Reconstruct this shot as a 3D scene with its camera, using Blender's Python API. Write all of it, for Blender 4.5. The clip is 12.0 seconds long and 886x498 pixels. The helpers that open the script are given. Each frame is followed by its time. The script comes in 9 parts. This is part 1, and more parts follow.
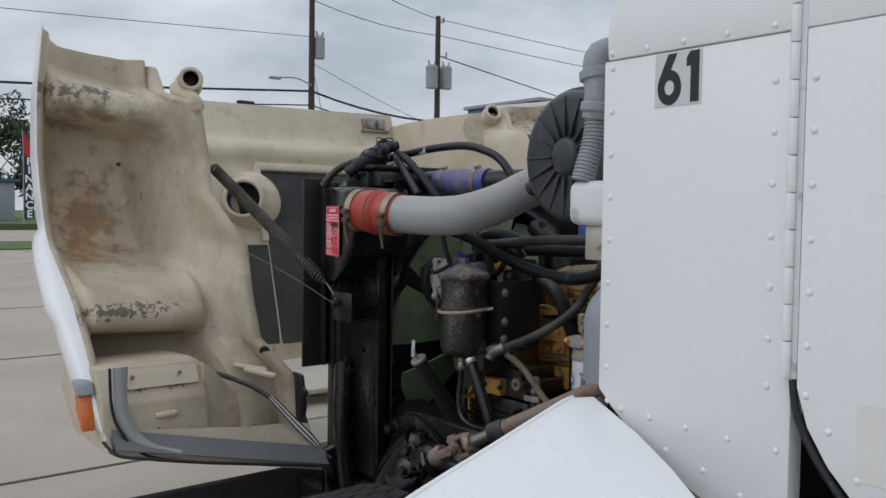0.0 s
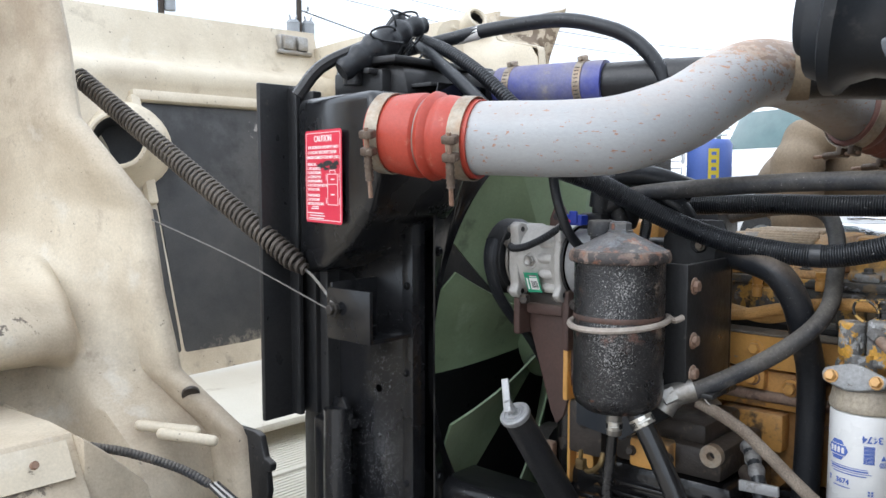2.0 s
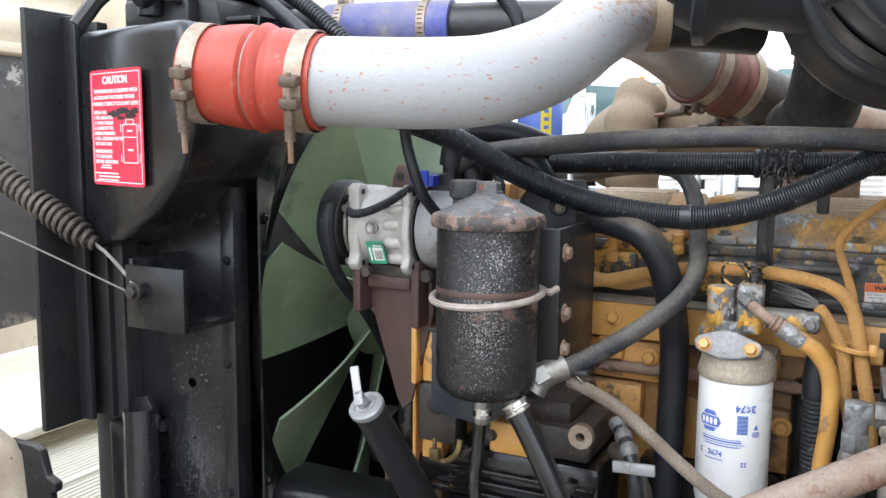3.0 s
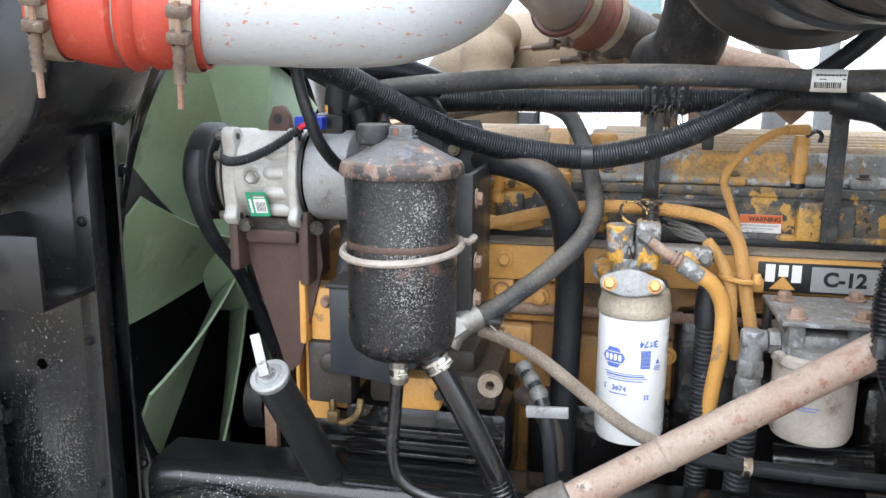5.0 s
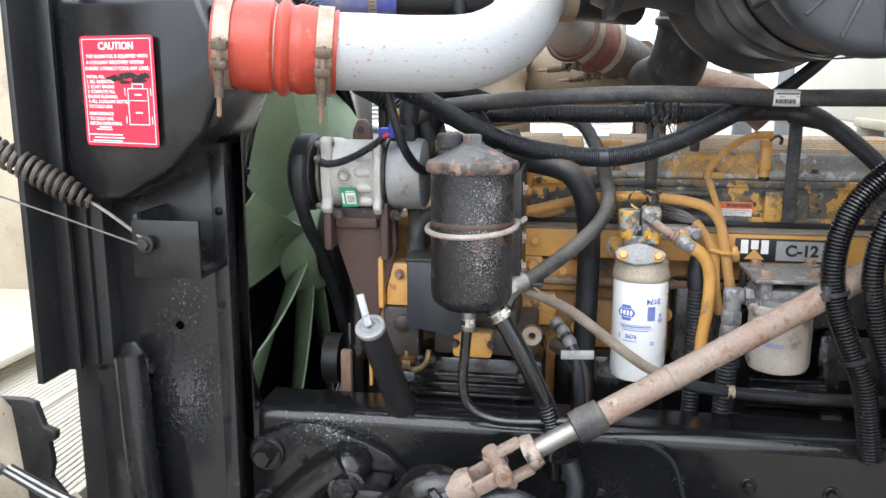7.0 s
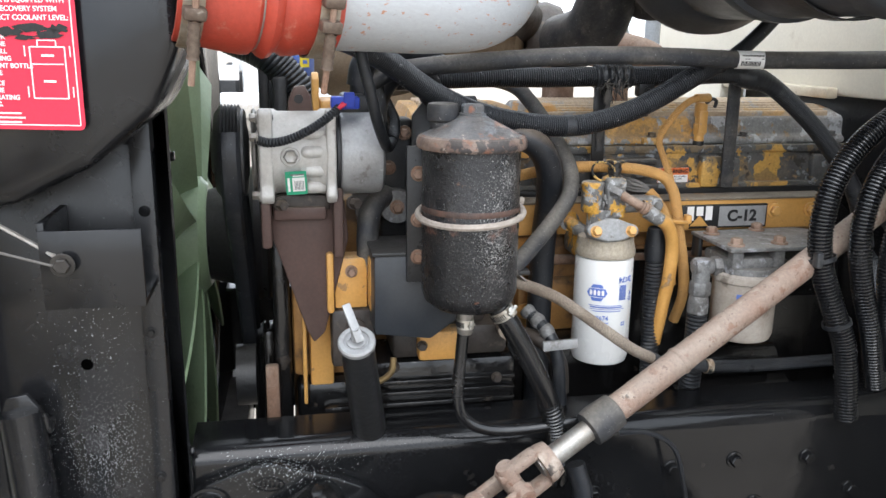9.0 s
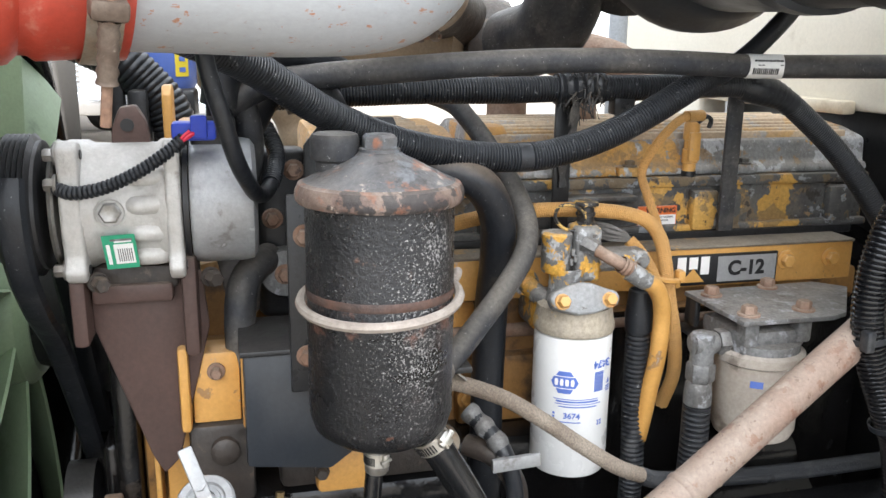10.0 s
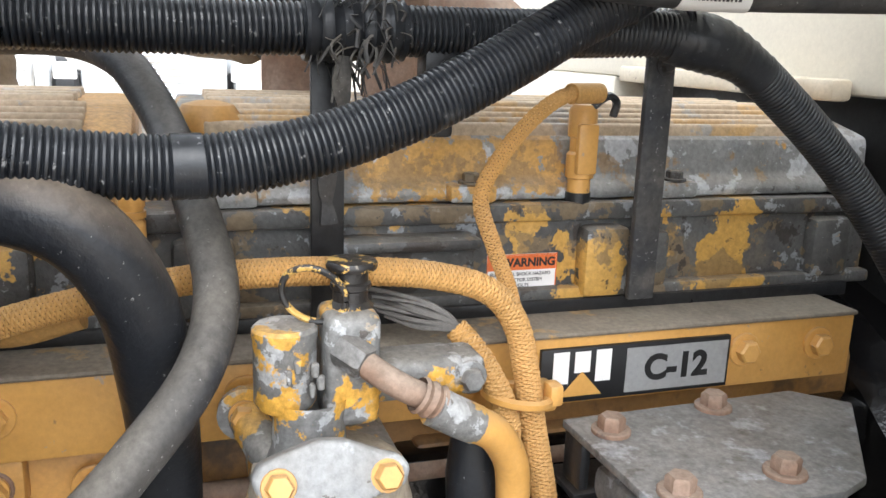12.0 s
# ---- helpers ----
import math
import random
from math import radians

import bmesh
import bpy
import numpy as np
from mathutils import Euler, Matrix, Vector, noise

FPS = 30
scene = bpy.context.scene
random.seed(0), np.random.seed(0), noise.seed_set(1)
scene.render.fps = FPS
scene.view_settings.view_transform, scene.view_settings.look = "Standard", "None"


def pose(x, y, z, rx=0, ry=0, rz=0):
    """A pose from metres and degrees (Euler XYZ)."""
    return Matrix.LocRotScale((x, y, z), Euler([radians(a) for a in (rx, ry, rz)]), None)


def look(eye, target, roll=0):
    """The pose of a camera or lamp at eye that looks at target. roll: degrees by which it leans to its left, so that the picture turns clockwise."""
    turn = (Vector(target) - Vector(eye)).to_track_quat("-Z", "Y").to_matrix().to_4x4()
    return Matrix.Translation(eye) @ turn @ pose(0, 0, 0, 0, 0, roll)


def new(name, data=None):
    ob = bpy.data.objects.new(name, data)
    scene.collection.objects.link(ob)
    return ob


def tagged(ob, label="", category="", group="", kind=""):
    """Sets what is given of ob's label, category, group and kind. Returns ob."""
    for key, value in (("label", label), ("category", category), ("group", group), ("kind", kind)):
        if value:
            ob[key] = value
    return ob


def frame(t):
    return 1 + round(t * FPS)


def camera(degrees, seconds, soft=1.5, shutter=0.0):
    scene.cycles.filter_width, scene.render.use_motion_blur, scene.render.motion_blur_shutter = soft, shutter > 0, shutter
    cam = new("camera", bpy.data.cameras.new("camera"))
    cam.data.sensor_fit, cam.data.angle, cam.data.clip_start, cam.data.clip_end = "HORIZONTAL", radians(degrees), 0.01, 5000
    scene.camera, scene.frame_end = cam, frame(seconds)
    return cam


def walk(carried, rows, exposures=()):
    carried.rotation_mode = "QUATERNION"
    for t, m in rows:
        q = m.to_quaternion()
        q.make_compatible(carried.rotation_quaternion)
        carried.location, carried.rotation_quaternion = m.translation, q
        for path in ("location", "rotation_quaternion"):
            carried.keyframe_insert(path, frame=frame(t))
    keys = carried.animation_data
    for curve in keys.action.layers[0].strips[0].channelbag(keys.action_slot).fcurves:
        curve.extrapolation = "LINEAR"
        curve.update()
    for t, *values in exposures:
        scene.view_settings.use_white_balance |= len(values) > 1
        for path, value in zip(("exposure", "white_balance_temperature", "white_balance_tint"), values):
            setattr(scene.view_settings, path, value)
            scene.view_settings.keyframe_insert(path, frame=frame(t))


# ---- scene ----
cam = camera(55.9, 12.0)
PATH = [
    (0, (0.05, -0.026, 1.583), (1.304, 1.529, 1.494), 0.8),
    (0.5, (0.181, 0.321, 1.575), (1.581, 1.743, 1.435), 0.9),
    (1, (0.227, 0.681, 1.554), (1.681, 2.047, 1.409), 0.8),
    (1.5, (0.327, 0.931, 1.542), (1.805, 2.269, 1.386), 0.3),
    (2, (0.467, 1.063, 1.523), (1.957, 2.385, 1.349), 0.0),
    (2.5, (0.526, 1.151, 1.515), (2.097, 2.372, 1.306), 0.5),
    (3, (0.56, 1.236, 1.508), (2.336, 2.12, 1.253), 0.5),
    (3.5, (0.584, 1.259, 1.498), (2.466, 1.854, 1.175), -0.1),
    (3.7, (0.585, 1.271, 1.497), (2.481, 1.805, 1.153), -0.3),
    (5.3, (0.577, 1.412, 1.524), (2.499, 1.772, 1.1), 0.7),
    (5.5, (0.572, 1.409, 1.524), (2.496, 1.752, 1.099), 0.8),
    (6, (0.544, 1.415, 1.524), (2.471, 1.723, 1.087), 0.7),
    (6.5, (0.437, 1.434, 1.531), (2.369, 1.737, 1.113), 0.4),
    (7, (0.266, 1.478, 1.54), (2.202, 1.78, 1.14), 0.1),
    (7.2, (0.225, 1.492, 1.548), (2.163, 1.789, 1.154), -0.0),
    (8.8, (0.385, 1.844, 1.536), (2.301, 1.531, 1.055), 0.5),
    (9, (0.465, 1.842, 1.539), (2.369, 1.478, 1.048), 0.7),
    (9.5, (0.644, 1.798, 1.553), (2.535, 1.363, 1.067), 0.7),
    (10, (0.802, 1.733, 1.531), (2.684, 1.252, 1.056), 0.7),
    (10.5, (0.96, 1.65, 1.519), (2.832, 1.123, 1.052), 0.7),
    (11, (1.08, 1.532, 1.502), (2.937, 0.95, 1.042), 1.0),
    (11.5, (1.162, 1.474, 1.475), (3.008, 0.863, 1.007), 1.7),
    (12, (1.23, 1.44, 1.475), (3.073, 0.82, 1.005), 2.1),
]
EXPOSURES = [(0.0, -0.74, 6250, 10), (0.5, -0.46, 6200, 10), (1.0, -0.05, 6100, 10), (1.6, 0.40, 6050, 10), (2.5, 0.86, 6150, 10), (3.0, 1.12, 6150, 10), (3.5, 1.42, 6050, 10), (5.5, 1.48, 6150, 10), (7.0, 1.27, 6200, 10), (9.0, 1.11, 6250, 10), (10.5, 1.48, 6400, 10), (12.0, 1.61, 6400, 10)]
walk(cam, [(t, look(eye, target, roll)) for t, eye, target, roll in PATH], EXPOSURES)

# ---------------------------------------------------------------- light: overcast sky, soft sun
world = bpy.data.worlds.new("overcast_sky")
scene.world = world
world.use_nodes = True
WN, WL = world.node_tree.nodes, world.node_tree.links
WN.clear()
w_out = WN.new("ShaderNodeOutputWorld")
w_bg = WN.new("ShaderNodeBackground")
w_sky = WN.new("ShaderNodeTexSky")
w_sky.sky_type = "NISHITA"
w_sky.sun_disc = False
w_sky.sun_elevation = radians(53)
w_sky.sun_rotation = radians(282)
w_co = WN.new("ShaderNodeTexCoord")
w_map = WN.new("ShaderNodeMapping")
w_map.inputs["Scale"].default_value = (1.0, 1.0, 2.6)
w_n1 = WN.new("ShaderNodeTexNoise")
w_n1.inputs["Scale"].default_value, w_n1.inputs["Detail"].default_value, w_n1.inputs["Roughness"].default_value = 2.6, 7.0, 0.55
w_ramp = WN.new("ShaderNodeValToRGB")
w_ramp.color_ramp.elements[0].position, w_ramp.color_ramp.elements[0].color = 0.36, (7.4, 8.1, 8.9, 1)
w_ramp.color_ramp.elements[1].position, w_ramp.color_ramp.elements[1].color = 0.60, (12.3, 12.7, 13.1, 1)
w_mix = WN.new("ShaderNodeMixRGB")
w_mix.inputs["Fac"].default_value = 0.88
WL.new(w_co.outputs["Generated"], w_map.inputs["Vector"])
WL.new(w_map.outputs["Vector"], w_n1.inputs["Vector"])
WL.new(w_n1.outputs["Fac"], w_ramp.inputs["Fac"])
WL.new(w_sky.outputs["Color"], w_mix.inputs["Color1"])
WL.new(w_ramp.outputs["Color"], w_mix.inputs["Color2"])
# an overcast sky is darker towards the horizon than overhead
w_sep = WN.new("ShaderNodeSeparateXYZ")
w_rise = WN.new("ShaderNodeMapRange")
for w_key, w_val in (("From Min", 0.0), ("From Max", 0.9), ("To Min", 0.84), ("To Max", 1.20)):
    w_rise.inputs[w_key].default_value = w_val
w_grade = WN.new("ShaderNodeMixRGB")
w_grade.blend_type = "MULTIPLY"
w_grade.inputs["Fac"].default_value = 1.0
WL.new(w_co.outputs["Generated"], w_sep.inputs["Vector"])
WL.new(w_sep.outputs["Z"], w_rise.inputs["Value"])
WL.new(w_mix.outputs["Color"], w_grade.inputs["Color1"])
WL.new(w_rise.outputs["Result"], w_grade.inputs["Color2"])
WL.new(w_grade.outputs["Color"], w_bg.inputs["Color"])
w_bg.inputs["Strength"].default_value = 0.12
WL.new(w_bg.outputs["Background"], w_out.inputs["Surface"])

sun = new("sun", bpy.data.lights.new("sun", "SUN"))
sun.data.energy, sun.data.angle, sun.data.color = 0.9, radians(44), (1.0, 0.98, 0.96)
sun.matrix_world = look((-8, 1.8, 7.0), (0, 0, 0))


# ---------------------------------------------------------------- materials
def mat(name, base, rough=0.5, metal=0.0, tone=None, tone_scale=6.0, tone_amount=0.35, chips=(), grain=0.15,
        grain_scale=220.0, bump=0.15, bump_scale=120.0, dust=0.0, dust_colour=(0.36, 0.31, 0.25), coat=0.0, stretch=(1, 1, 1), per_piece=0.0, spec=0.5, patches=()):
    """Two scales of colour noise, flaked or stained patches (colour, scale, threshold, softness, amount), dust on upward faces, fine relief."""
    m = bpy.data.materials.new(name)
    m.use_nodes = True
    n, l = m.node_tree.nodes, m.node_tree.links
    b = n["Principled BSDF"]
    b.inputs["Roughness"].default_value, b.inputs["Metallic"].default_value = rough, metal
    b.inputs["Coat Weight"].default_value, b.inputs["Coat Roughness"].default_value = coat, 0.15
    b.inputs["Specular IOR Level"].default_value = spec
    co = n.new("ShaderNodeTexCoord")
    mp = n.new("ShaderNodeMapping")
    mp.inputs["Scale"].default_value = stretch
    l.new(co.outputs["Object"], mp.inputs["Vector"])

    def noise_at(scale, detail=5.0, rg=0.6):
        t = n.new("ShaderNodeTexNoise")
        t.inputs["Scale"].default_value, t.inputs["Detail"].default_value, t.inputs["Roughness"].default_value = scale, detail, rg
        l.new(mp.outputs["Vector"], t.inputs["Vector"])
        return t.outputs["Fac"]

    def blend(fac, a, c, mode="MIX"):
        x = n.new("ShaderNodeMixRGB")
        x.blend_type = mode
        for sock, v in ((x.inputs["Fac"], fac), (x.inputs["Color1"], a), (x.inputs["Color2"], c)):
            if isinstance(v, (int, float)):
                sock.default_value = v
            elif isinstance(v, tuple):
                sock.default_value = (*v[:3], 1)
            else:
                l.new(v, sock)
        return x.outputs["Color"]

    def span(v, lo, hi, a=0.0, c=1.0):
        r = n.new("ShaderNodeMapRange")
        l.new(v, r.inputs["Value"])
        for k, q in (("From Min", lo), ("From Max", hi), ("To Min", a), ("To Max", c)):
            r.inputs[k].default_value = q
        return r.outputs["Result"]

    tone = tone or tuple(v * 0.6 for v in base)
    col = blend(span(noise_at(tone_scale), 0.38, 0.68, 0, tone_amount), base, tone)
    fine = span(noise_at(grain_scale, 3.0, 0.7), 0.3, 0.7, 1 - grain, 1 + grain)
    for colour, scale, threshold, soft, amount in chips:
        col = blend(span(noise_at(scale, 6.0, 0.62), threshold, threshold + soft, 0, amount), col, colour)
    for centre, size, colour, scale, threshold, soft, amount in patches:
        pm = n.new("ShaderNodeMapping")
        pm.vector_type = "TEXTURE"
        pm.inputs["Location"].default_value, pm.inputs["Scale"].default_value = centre, size
        l.new(co.outputs["Object"], pm.inputs["Vector"])
        ln = n.new("ShaderNodeVectorMath")
        ln.operation = "LENGTH"
        l.new(pm.outputs["Vector"], ln.inputs[0])
        add = n.new("ShaderNodeMath")
        l.new(span(ln.outputs["Value"], 0.0, 1.0, 0.25, 0.0), add.inputs[0])
        l.new(noise_at(scale, 7.0, 0.68), add.inputs[1])
        keep = n.new("ShaderNodeMath")
        keep.operation = "MULTIPLY"
        l.new(span(add.outputs[0], threshold, threshold + soft, 0, amount), keep.inputs[0])
        l.new(span(ln.outputs["Value"], 0.85, 1.15, 1.0, 0.0), keep.inputs[1])
        col = blend(keep.outputs[0], col, colour)
    if dust:
        geo = n.new("ShaderNodeNewGeometry")
        sep = n.new("ShaderNodeSeparateXYZ")
        l.new(geo.outputs["Normal"], sep.inputs["Vector"])
        up = span(sep.outputs["Z"], 0.15, 0.95, 0, dust)
        mul = n.new("ShaderNodeMath")
        mul.operation = "MULTIPLY"
        l.new(up, mul.inputs[0])
        l.new(span(noise_at(35.0), 0.3, 0.65, 0.35, 1.0), mul.inputs[1])
        col = blend(mul.outputs[0], col, dust_colour)
    if per_piece:
        info = n.new("ShaderNodeObjectInfo")
        col = blend(1.0, col, span(info.outputs["Random"], 0, 1, 1 - per_piece, 1 + per_piece), "MULTIPLY")
    col = blend(1.0, col, fine, "MULTIPLY")
    l.new(col, b.inputs["Base Color"])
    l.new(span(noise_at(tone_scale * 2.3), 0.3, 0.7, max(0.05, rough - 0.1), min(1.0, rough + 0.12)), b.inputs["Roughness"])
    bp = n.new("ShaderNodeBump")
    bp.inputs["Strength"].default_value, bp.inputs["Distance"].default_value = bump, 0.002
    l.new(noise_at(bump_scale, 4.0), bp.inputs["Height"])
    l.new(bp.outputs["Normal"], b.inputs["Normal"])
    return m


WHITE = mat("white_cab_paint", (0.80, 0.81, 0.82), 0.35, tone=(0.74, 0.75, 0.76), tone_scale=2.0, grain=0.02, bump=0.03, bump_scale=8, coat=0.3)
WHITE_OLD = mat("old_white_paint", (0.70, 0.72, 0.73), 0.5, tone=(0.55, 0.57, 0.6), tone_scale=9, chips=((( 0.40, 0.42, 0.46), 14, 0.58, 0.03, 0.8),), grain=0.05)
CREAM = mat("cream_fibreglass", (0.62, 0.55, 0.43), 0.5, tone=(0.49, 0.415, 0.305), tone_scale=3.5, tone_amount=0.8,
            chips=(((0.33, 0.255, 0.18), 2.6, 0.53, 0.16, 0.5), ((0.28, 0.22, 0.155), 6, 0.585, 0.12, 0.6), ((0.13, 0.11, 0.09), 3.2, 0.635, 0.05, 0.45), ((0.12, 0.095, 0.075), 55, 0.66, 0.03, 0.75), ((0.66, 0.62, 0.54), 9, 0.60, 0.1, 0.4)), grain=0.09, bump=0.4, bump_scale=35)
# rust and chipped rib edges; broad brown band paints shade under the upper rib
CREAM_RUST = mat("stained_shaded_cream_fibreglass", (0.60, 0.53, 0.415), 0.55, tone=(0.42, 0.345, 0.25), tone_scale=4, tone_amount=0.9,
                 chips=(((0.27, 0.205, 0.145), 2.4, 0.55, 0.13, 0.6), ((0.22, 0.165, 0.12), 15, 0.62, 0.09, 0.5), ((0.36, 0.31, 0.235), 5.5, 0.57, 0.12, 0.6), ((0.20, 0.165, 0.125), 110, 0.68, 0.02, 0.7), ((0.085, 0.07, 0.058), 34, 0.685, 0.03, 0.8), ((0.63, 0.60, 0.53), 12, 0.60, 0.1, 0.5), ((0.36, 0.32, 0.26), 70, 0.62, 0.06, 0.4)), grain=0.10, bump=0.45, bump_scale=35,
                 patches=(((-1.02, 0.0, 0.77), (0.17, 0.6, 0.22), (0.46, 0.225, 0.07), 9, 0.565, 0.16, 0.9), ((-1.0, 0.0, 0.80), (0.24, 0.6, 0.30), (0.27, 0.20, 0.135), 16, 0.64, 0.10, 0.7),
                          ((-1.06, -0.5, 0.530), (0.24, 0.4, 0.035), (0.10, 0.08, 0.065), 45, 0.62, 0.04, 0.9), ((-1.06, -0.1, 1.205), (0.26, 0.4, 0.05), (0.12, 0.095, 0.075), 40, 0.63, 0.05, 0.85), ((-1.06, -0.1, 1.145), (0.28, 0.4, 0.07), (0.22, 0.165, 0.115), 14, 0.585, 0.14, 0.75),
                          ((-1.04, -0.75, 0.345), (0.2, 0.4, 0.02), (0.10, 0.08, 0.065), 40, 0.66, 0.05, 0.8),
                          ((1.12, -0.22, 1.28), (0.3, 0.4, 0.16), (0.13, 0.09, 0.06), 26, 0.66, 0.03, 0.85)))
BLACK = mat("black_chassis_paint", (0.0068, 0.0070, 0.0078), 0.13, tone=(0.015, 0.015, 0.0155), tone_scale=9, chips=(((0.05, 0.045, 0.04), 25, 0.67, 0.05, 0.4),),
            grain=0.25, bump=0.16, bump_scale=22, spec=0.36,
            patches=(((-0.46, -0.13, 0.28), (0.16, 0.16, 0.30), (0.62, 0.63, 0.64), 420, 0.835, 0.012, 0.9), ((-0.02, 0.55, 0.14), (0.1, 0.4, 0.12), (0.55, 0.56, 0.57), 420, 0.83, 0.012, 0.9)))
BLACK_DULL = mat("dull_black_steel", (0.017, 0.0175, 0.019), 0.36, tone=(0.028, 0.026, 0.024), tone_scale=11, chips=(((0.10, 0.085, 0.07), 35, 0.66, 0.05, 0.5),), grain=0.25, bump=0.3, dust=0.25, dust_colour=(0.13, 0.115, 0.10), spec=0.4)
GREASE = mat("greasy_black_casting", (0.007, 0.007, 0.0075), 0.16, tone=(0.016, 0.013, 0.011), tone_scale=14, chips=(((0.30, 0.29, 0.28), 300, 0.725, 0.012, 0.6), ((0.05, 0.04, 0.032), 30, 0.63, 0.06, 0.6)), grain=0.3, bump=0.45, bump_scale=60)
PLASTIC = mat("grey_black_plastic", (0.021, 0.025, 0.031), 0.4, tone=(0.042, 0.046, 0.052), tone_scale=7, tone_amount=0.8, chips=(((0.13, 0.125, 0.12), 22, 0.62, 0.1, 0.4),), grain=0.1, bump=0.2, bump_scale=50, dust=0.4, dust_colour=(0.12, 0.115, 0.11))
RUBBER = mat("black_rubber", (0.0125, 0.014, 0.017), 0.36, tone=(0.022, 0.024, 0.028), tone_scale=18, tone_amount=0.6, chips=(((0.075, 0.074, 0.072), 22, 0.61, 0.12, 0.45), ((0.40, 0.40, 0.40), 320, 0.675, 0.02, 0.55)), grain=0.2, bump=0.3, dust=0.25, dust_colour=(0.07, 0.069, 0.068), spec=0.4)
RUBBER_TAN = mat("tan_dusted_rubber", (0.0125, 0.014, 0.0175), 0.42, tone=(0.028, 0.028, 0.029), tone_scale=12, tone_amount=0.7, chips=(((0.14, 0.115, 0.09), 18, 0.63, 0.12, 0.5), ((0.40, 0.39, 0.38), 300, 0.675, 0.02, 0.55)), grain=0.2, bump=0.4, dust=0.95, dust_colour=(0.25, 0.195, 0.145), spec=0.35)
RUBBER_DUSTY = mat("dusty_grey_rubber", (0.024, 0.026, 0.031), 0.55, tone=(0.085, 0.078, 0.07), tone_scale=16, tone_amount=0.8, chips=(((0.16, 0.145, 0.125), 24, 0.58, 0.14, 0.55), ((0.42, 0.41, 0.40), 300, 0.665, 0.02, 0.6)), grain=0.25, bump=0.4, dust=0.75, dust_colour=(0.17, 0.15, 0.125), spec=0.35)
LOOM = mat("corrugated_loom_plastic", (0.0095, 0.011, 0.014), 0.36, tone=(0.018, 0.021, 0.027), tone_scale=25, tone_amount=0.6, chips=(((0.30, 0.30, 0.30), 210, 0.635, 0.03, 0.6), ((0.10, 0.10, 0.10), 26, 0.63, 0.08, 0.5)), grain=0.2,
           dust=0.32, dust_colour=(0.095, 0.094, 0.092), bump=0.15)
LOOM_GLOSS = mat("glossy_loom_plastic", (0.0055, 0.006, 0.007), 0.17, tone=(0.011, 0.011, 0.012), tone_scale=22, tone_amount=0.6, chips=(((0.20, 0.20, 0.20), 240, 0.68, 0.02, 0.5),), grain=0.2, bump=0.08, spec=0.6)
RUBBER_GLOSS = mat("oily_black_rubber", (0.006, 0.0062, 0.0068), 0.20, tone=(0.014, 0.014, 0.015), tone_scale=16, tone_amount=0.7, chips=(((0.05, 0.048, 0.045), 24, 0.63, 0.08, 0.5), ((0.40, 0.40, 0.40), 320, 0.715, 0.015, 0.6)), grain=0.2, bump=0.12, spec=0.55)
YELLOW = mat("engine_yellow_paint", (0.57, 0.297, 0.082), 0.45, tone=(0.38, 0.19, 0.04), tone_scale=10, tone_amount=0.7,
             chips=(((0.20, 0.115, 0.06), 20, 0.58, 0.05, 0.8), ((0.035, 0.028, 0.022), 12, 0.60, 0.06, 0.85)), grain=0.10, bump=0.3, dust=0.45, dust_colour=(0.44, 0.35, 0.24))
YELLOW_CLEAN = mat("clean_yellow_paint", (0.62, 0.335, 0.098), 0.42, tone=(0.48, 0.24, 0.05), tone_scale=12, tone_amount=0.7, chips=(((0.22, 0.13, 0.07), 34, 0.635, 0.02, 0.75), ((0.30, 0.28, 0.26), 70, 0.655, 0.02, 0.6)), grain=0.07, bump=0.2, dust=0.3, dust_colour=(0.45, 0.36, 0.25))
FLAKED = mat("flaked_yellow_on_grey_casting", (0.11, 0.11, 0.108), 0.55, metal=0.15, tone=(0.045, 0.043, 0.042), tone_scale=14, tone_amount=0.95,
             chips=(((0.30, 0.315, 0.335), 40, 0.598, 0.014, 0.75), ((0.20, 0.17, 0.14), 7, 0.55, 0.08, 0.6), ((0.56, 0.32, 0.075), 9, 0.53, 0.008, 0.94), ((0.20, 0.14, 0.075), 26, 0.553, 0.0175, 0.7), ((0.042, 0.034, 0.03), 30, 0.608, 0.014, 0.9), ((0.40, 0.25, 0.13), 70, 0.663, 0.0105, 0.7), ((0.03, 0.029, 0.028), 110, 0.643, 0.0105, 0.6)), grain=0.2,
             bump=0.9, bump_scale=60, dust=0.3, dust_colour=(0.40, 0.35, 0.29))
FLAKED_MORE = mat("mostly_yellow_flaked_casting", (0.20, 0.20, 0.196), 0.52, metal=0.15, tone=(0.13, 0.125, 0.12), tone_scale=22, tone_amount=0.9,
                  chips=(((0.42, 0.425, 0.43), 38, 0.558, 0.0175, 0.8), ((0.62, 0.335, 0.05), 24, 0.545, 0.015, 0.95), ((0.065, 0.05, 0.04), 60, 0.648, 0.014, 0.8), ((0.45, 0.36, 0.26), 45, 0.628, 0.0175, 0.6)), grain=0.30, bump=0.8, bump_scale=70,
                  dust=0.35)
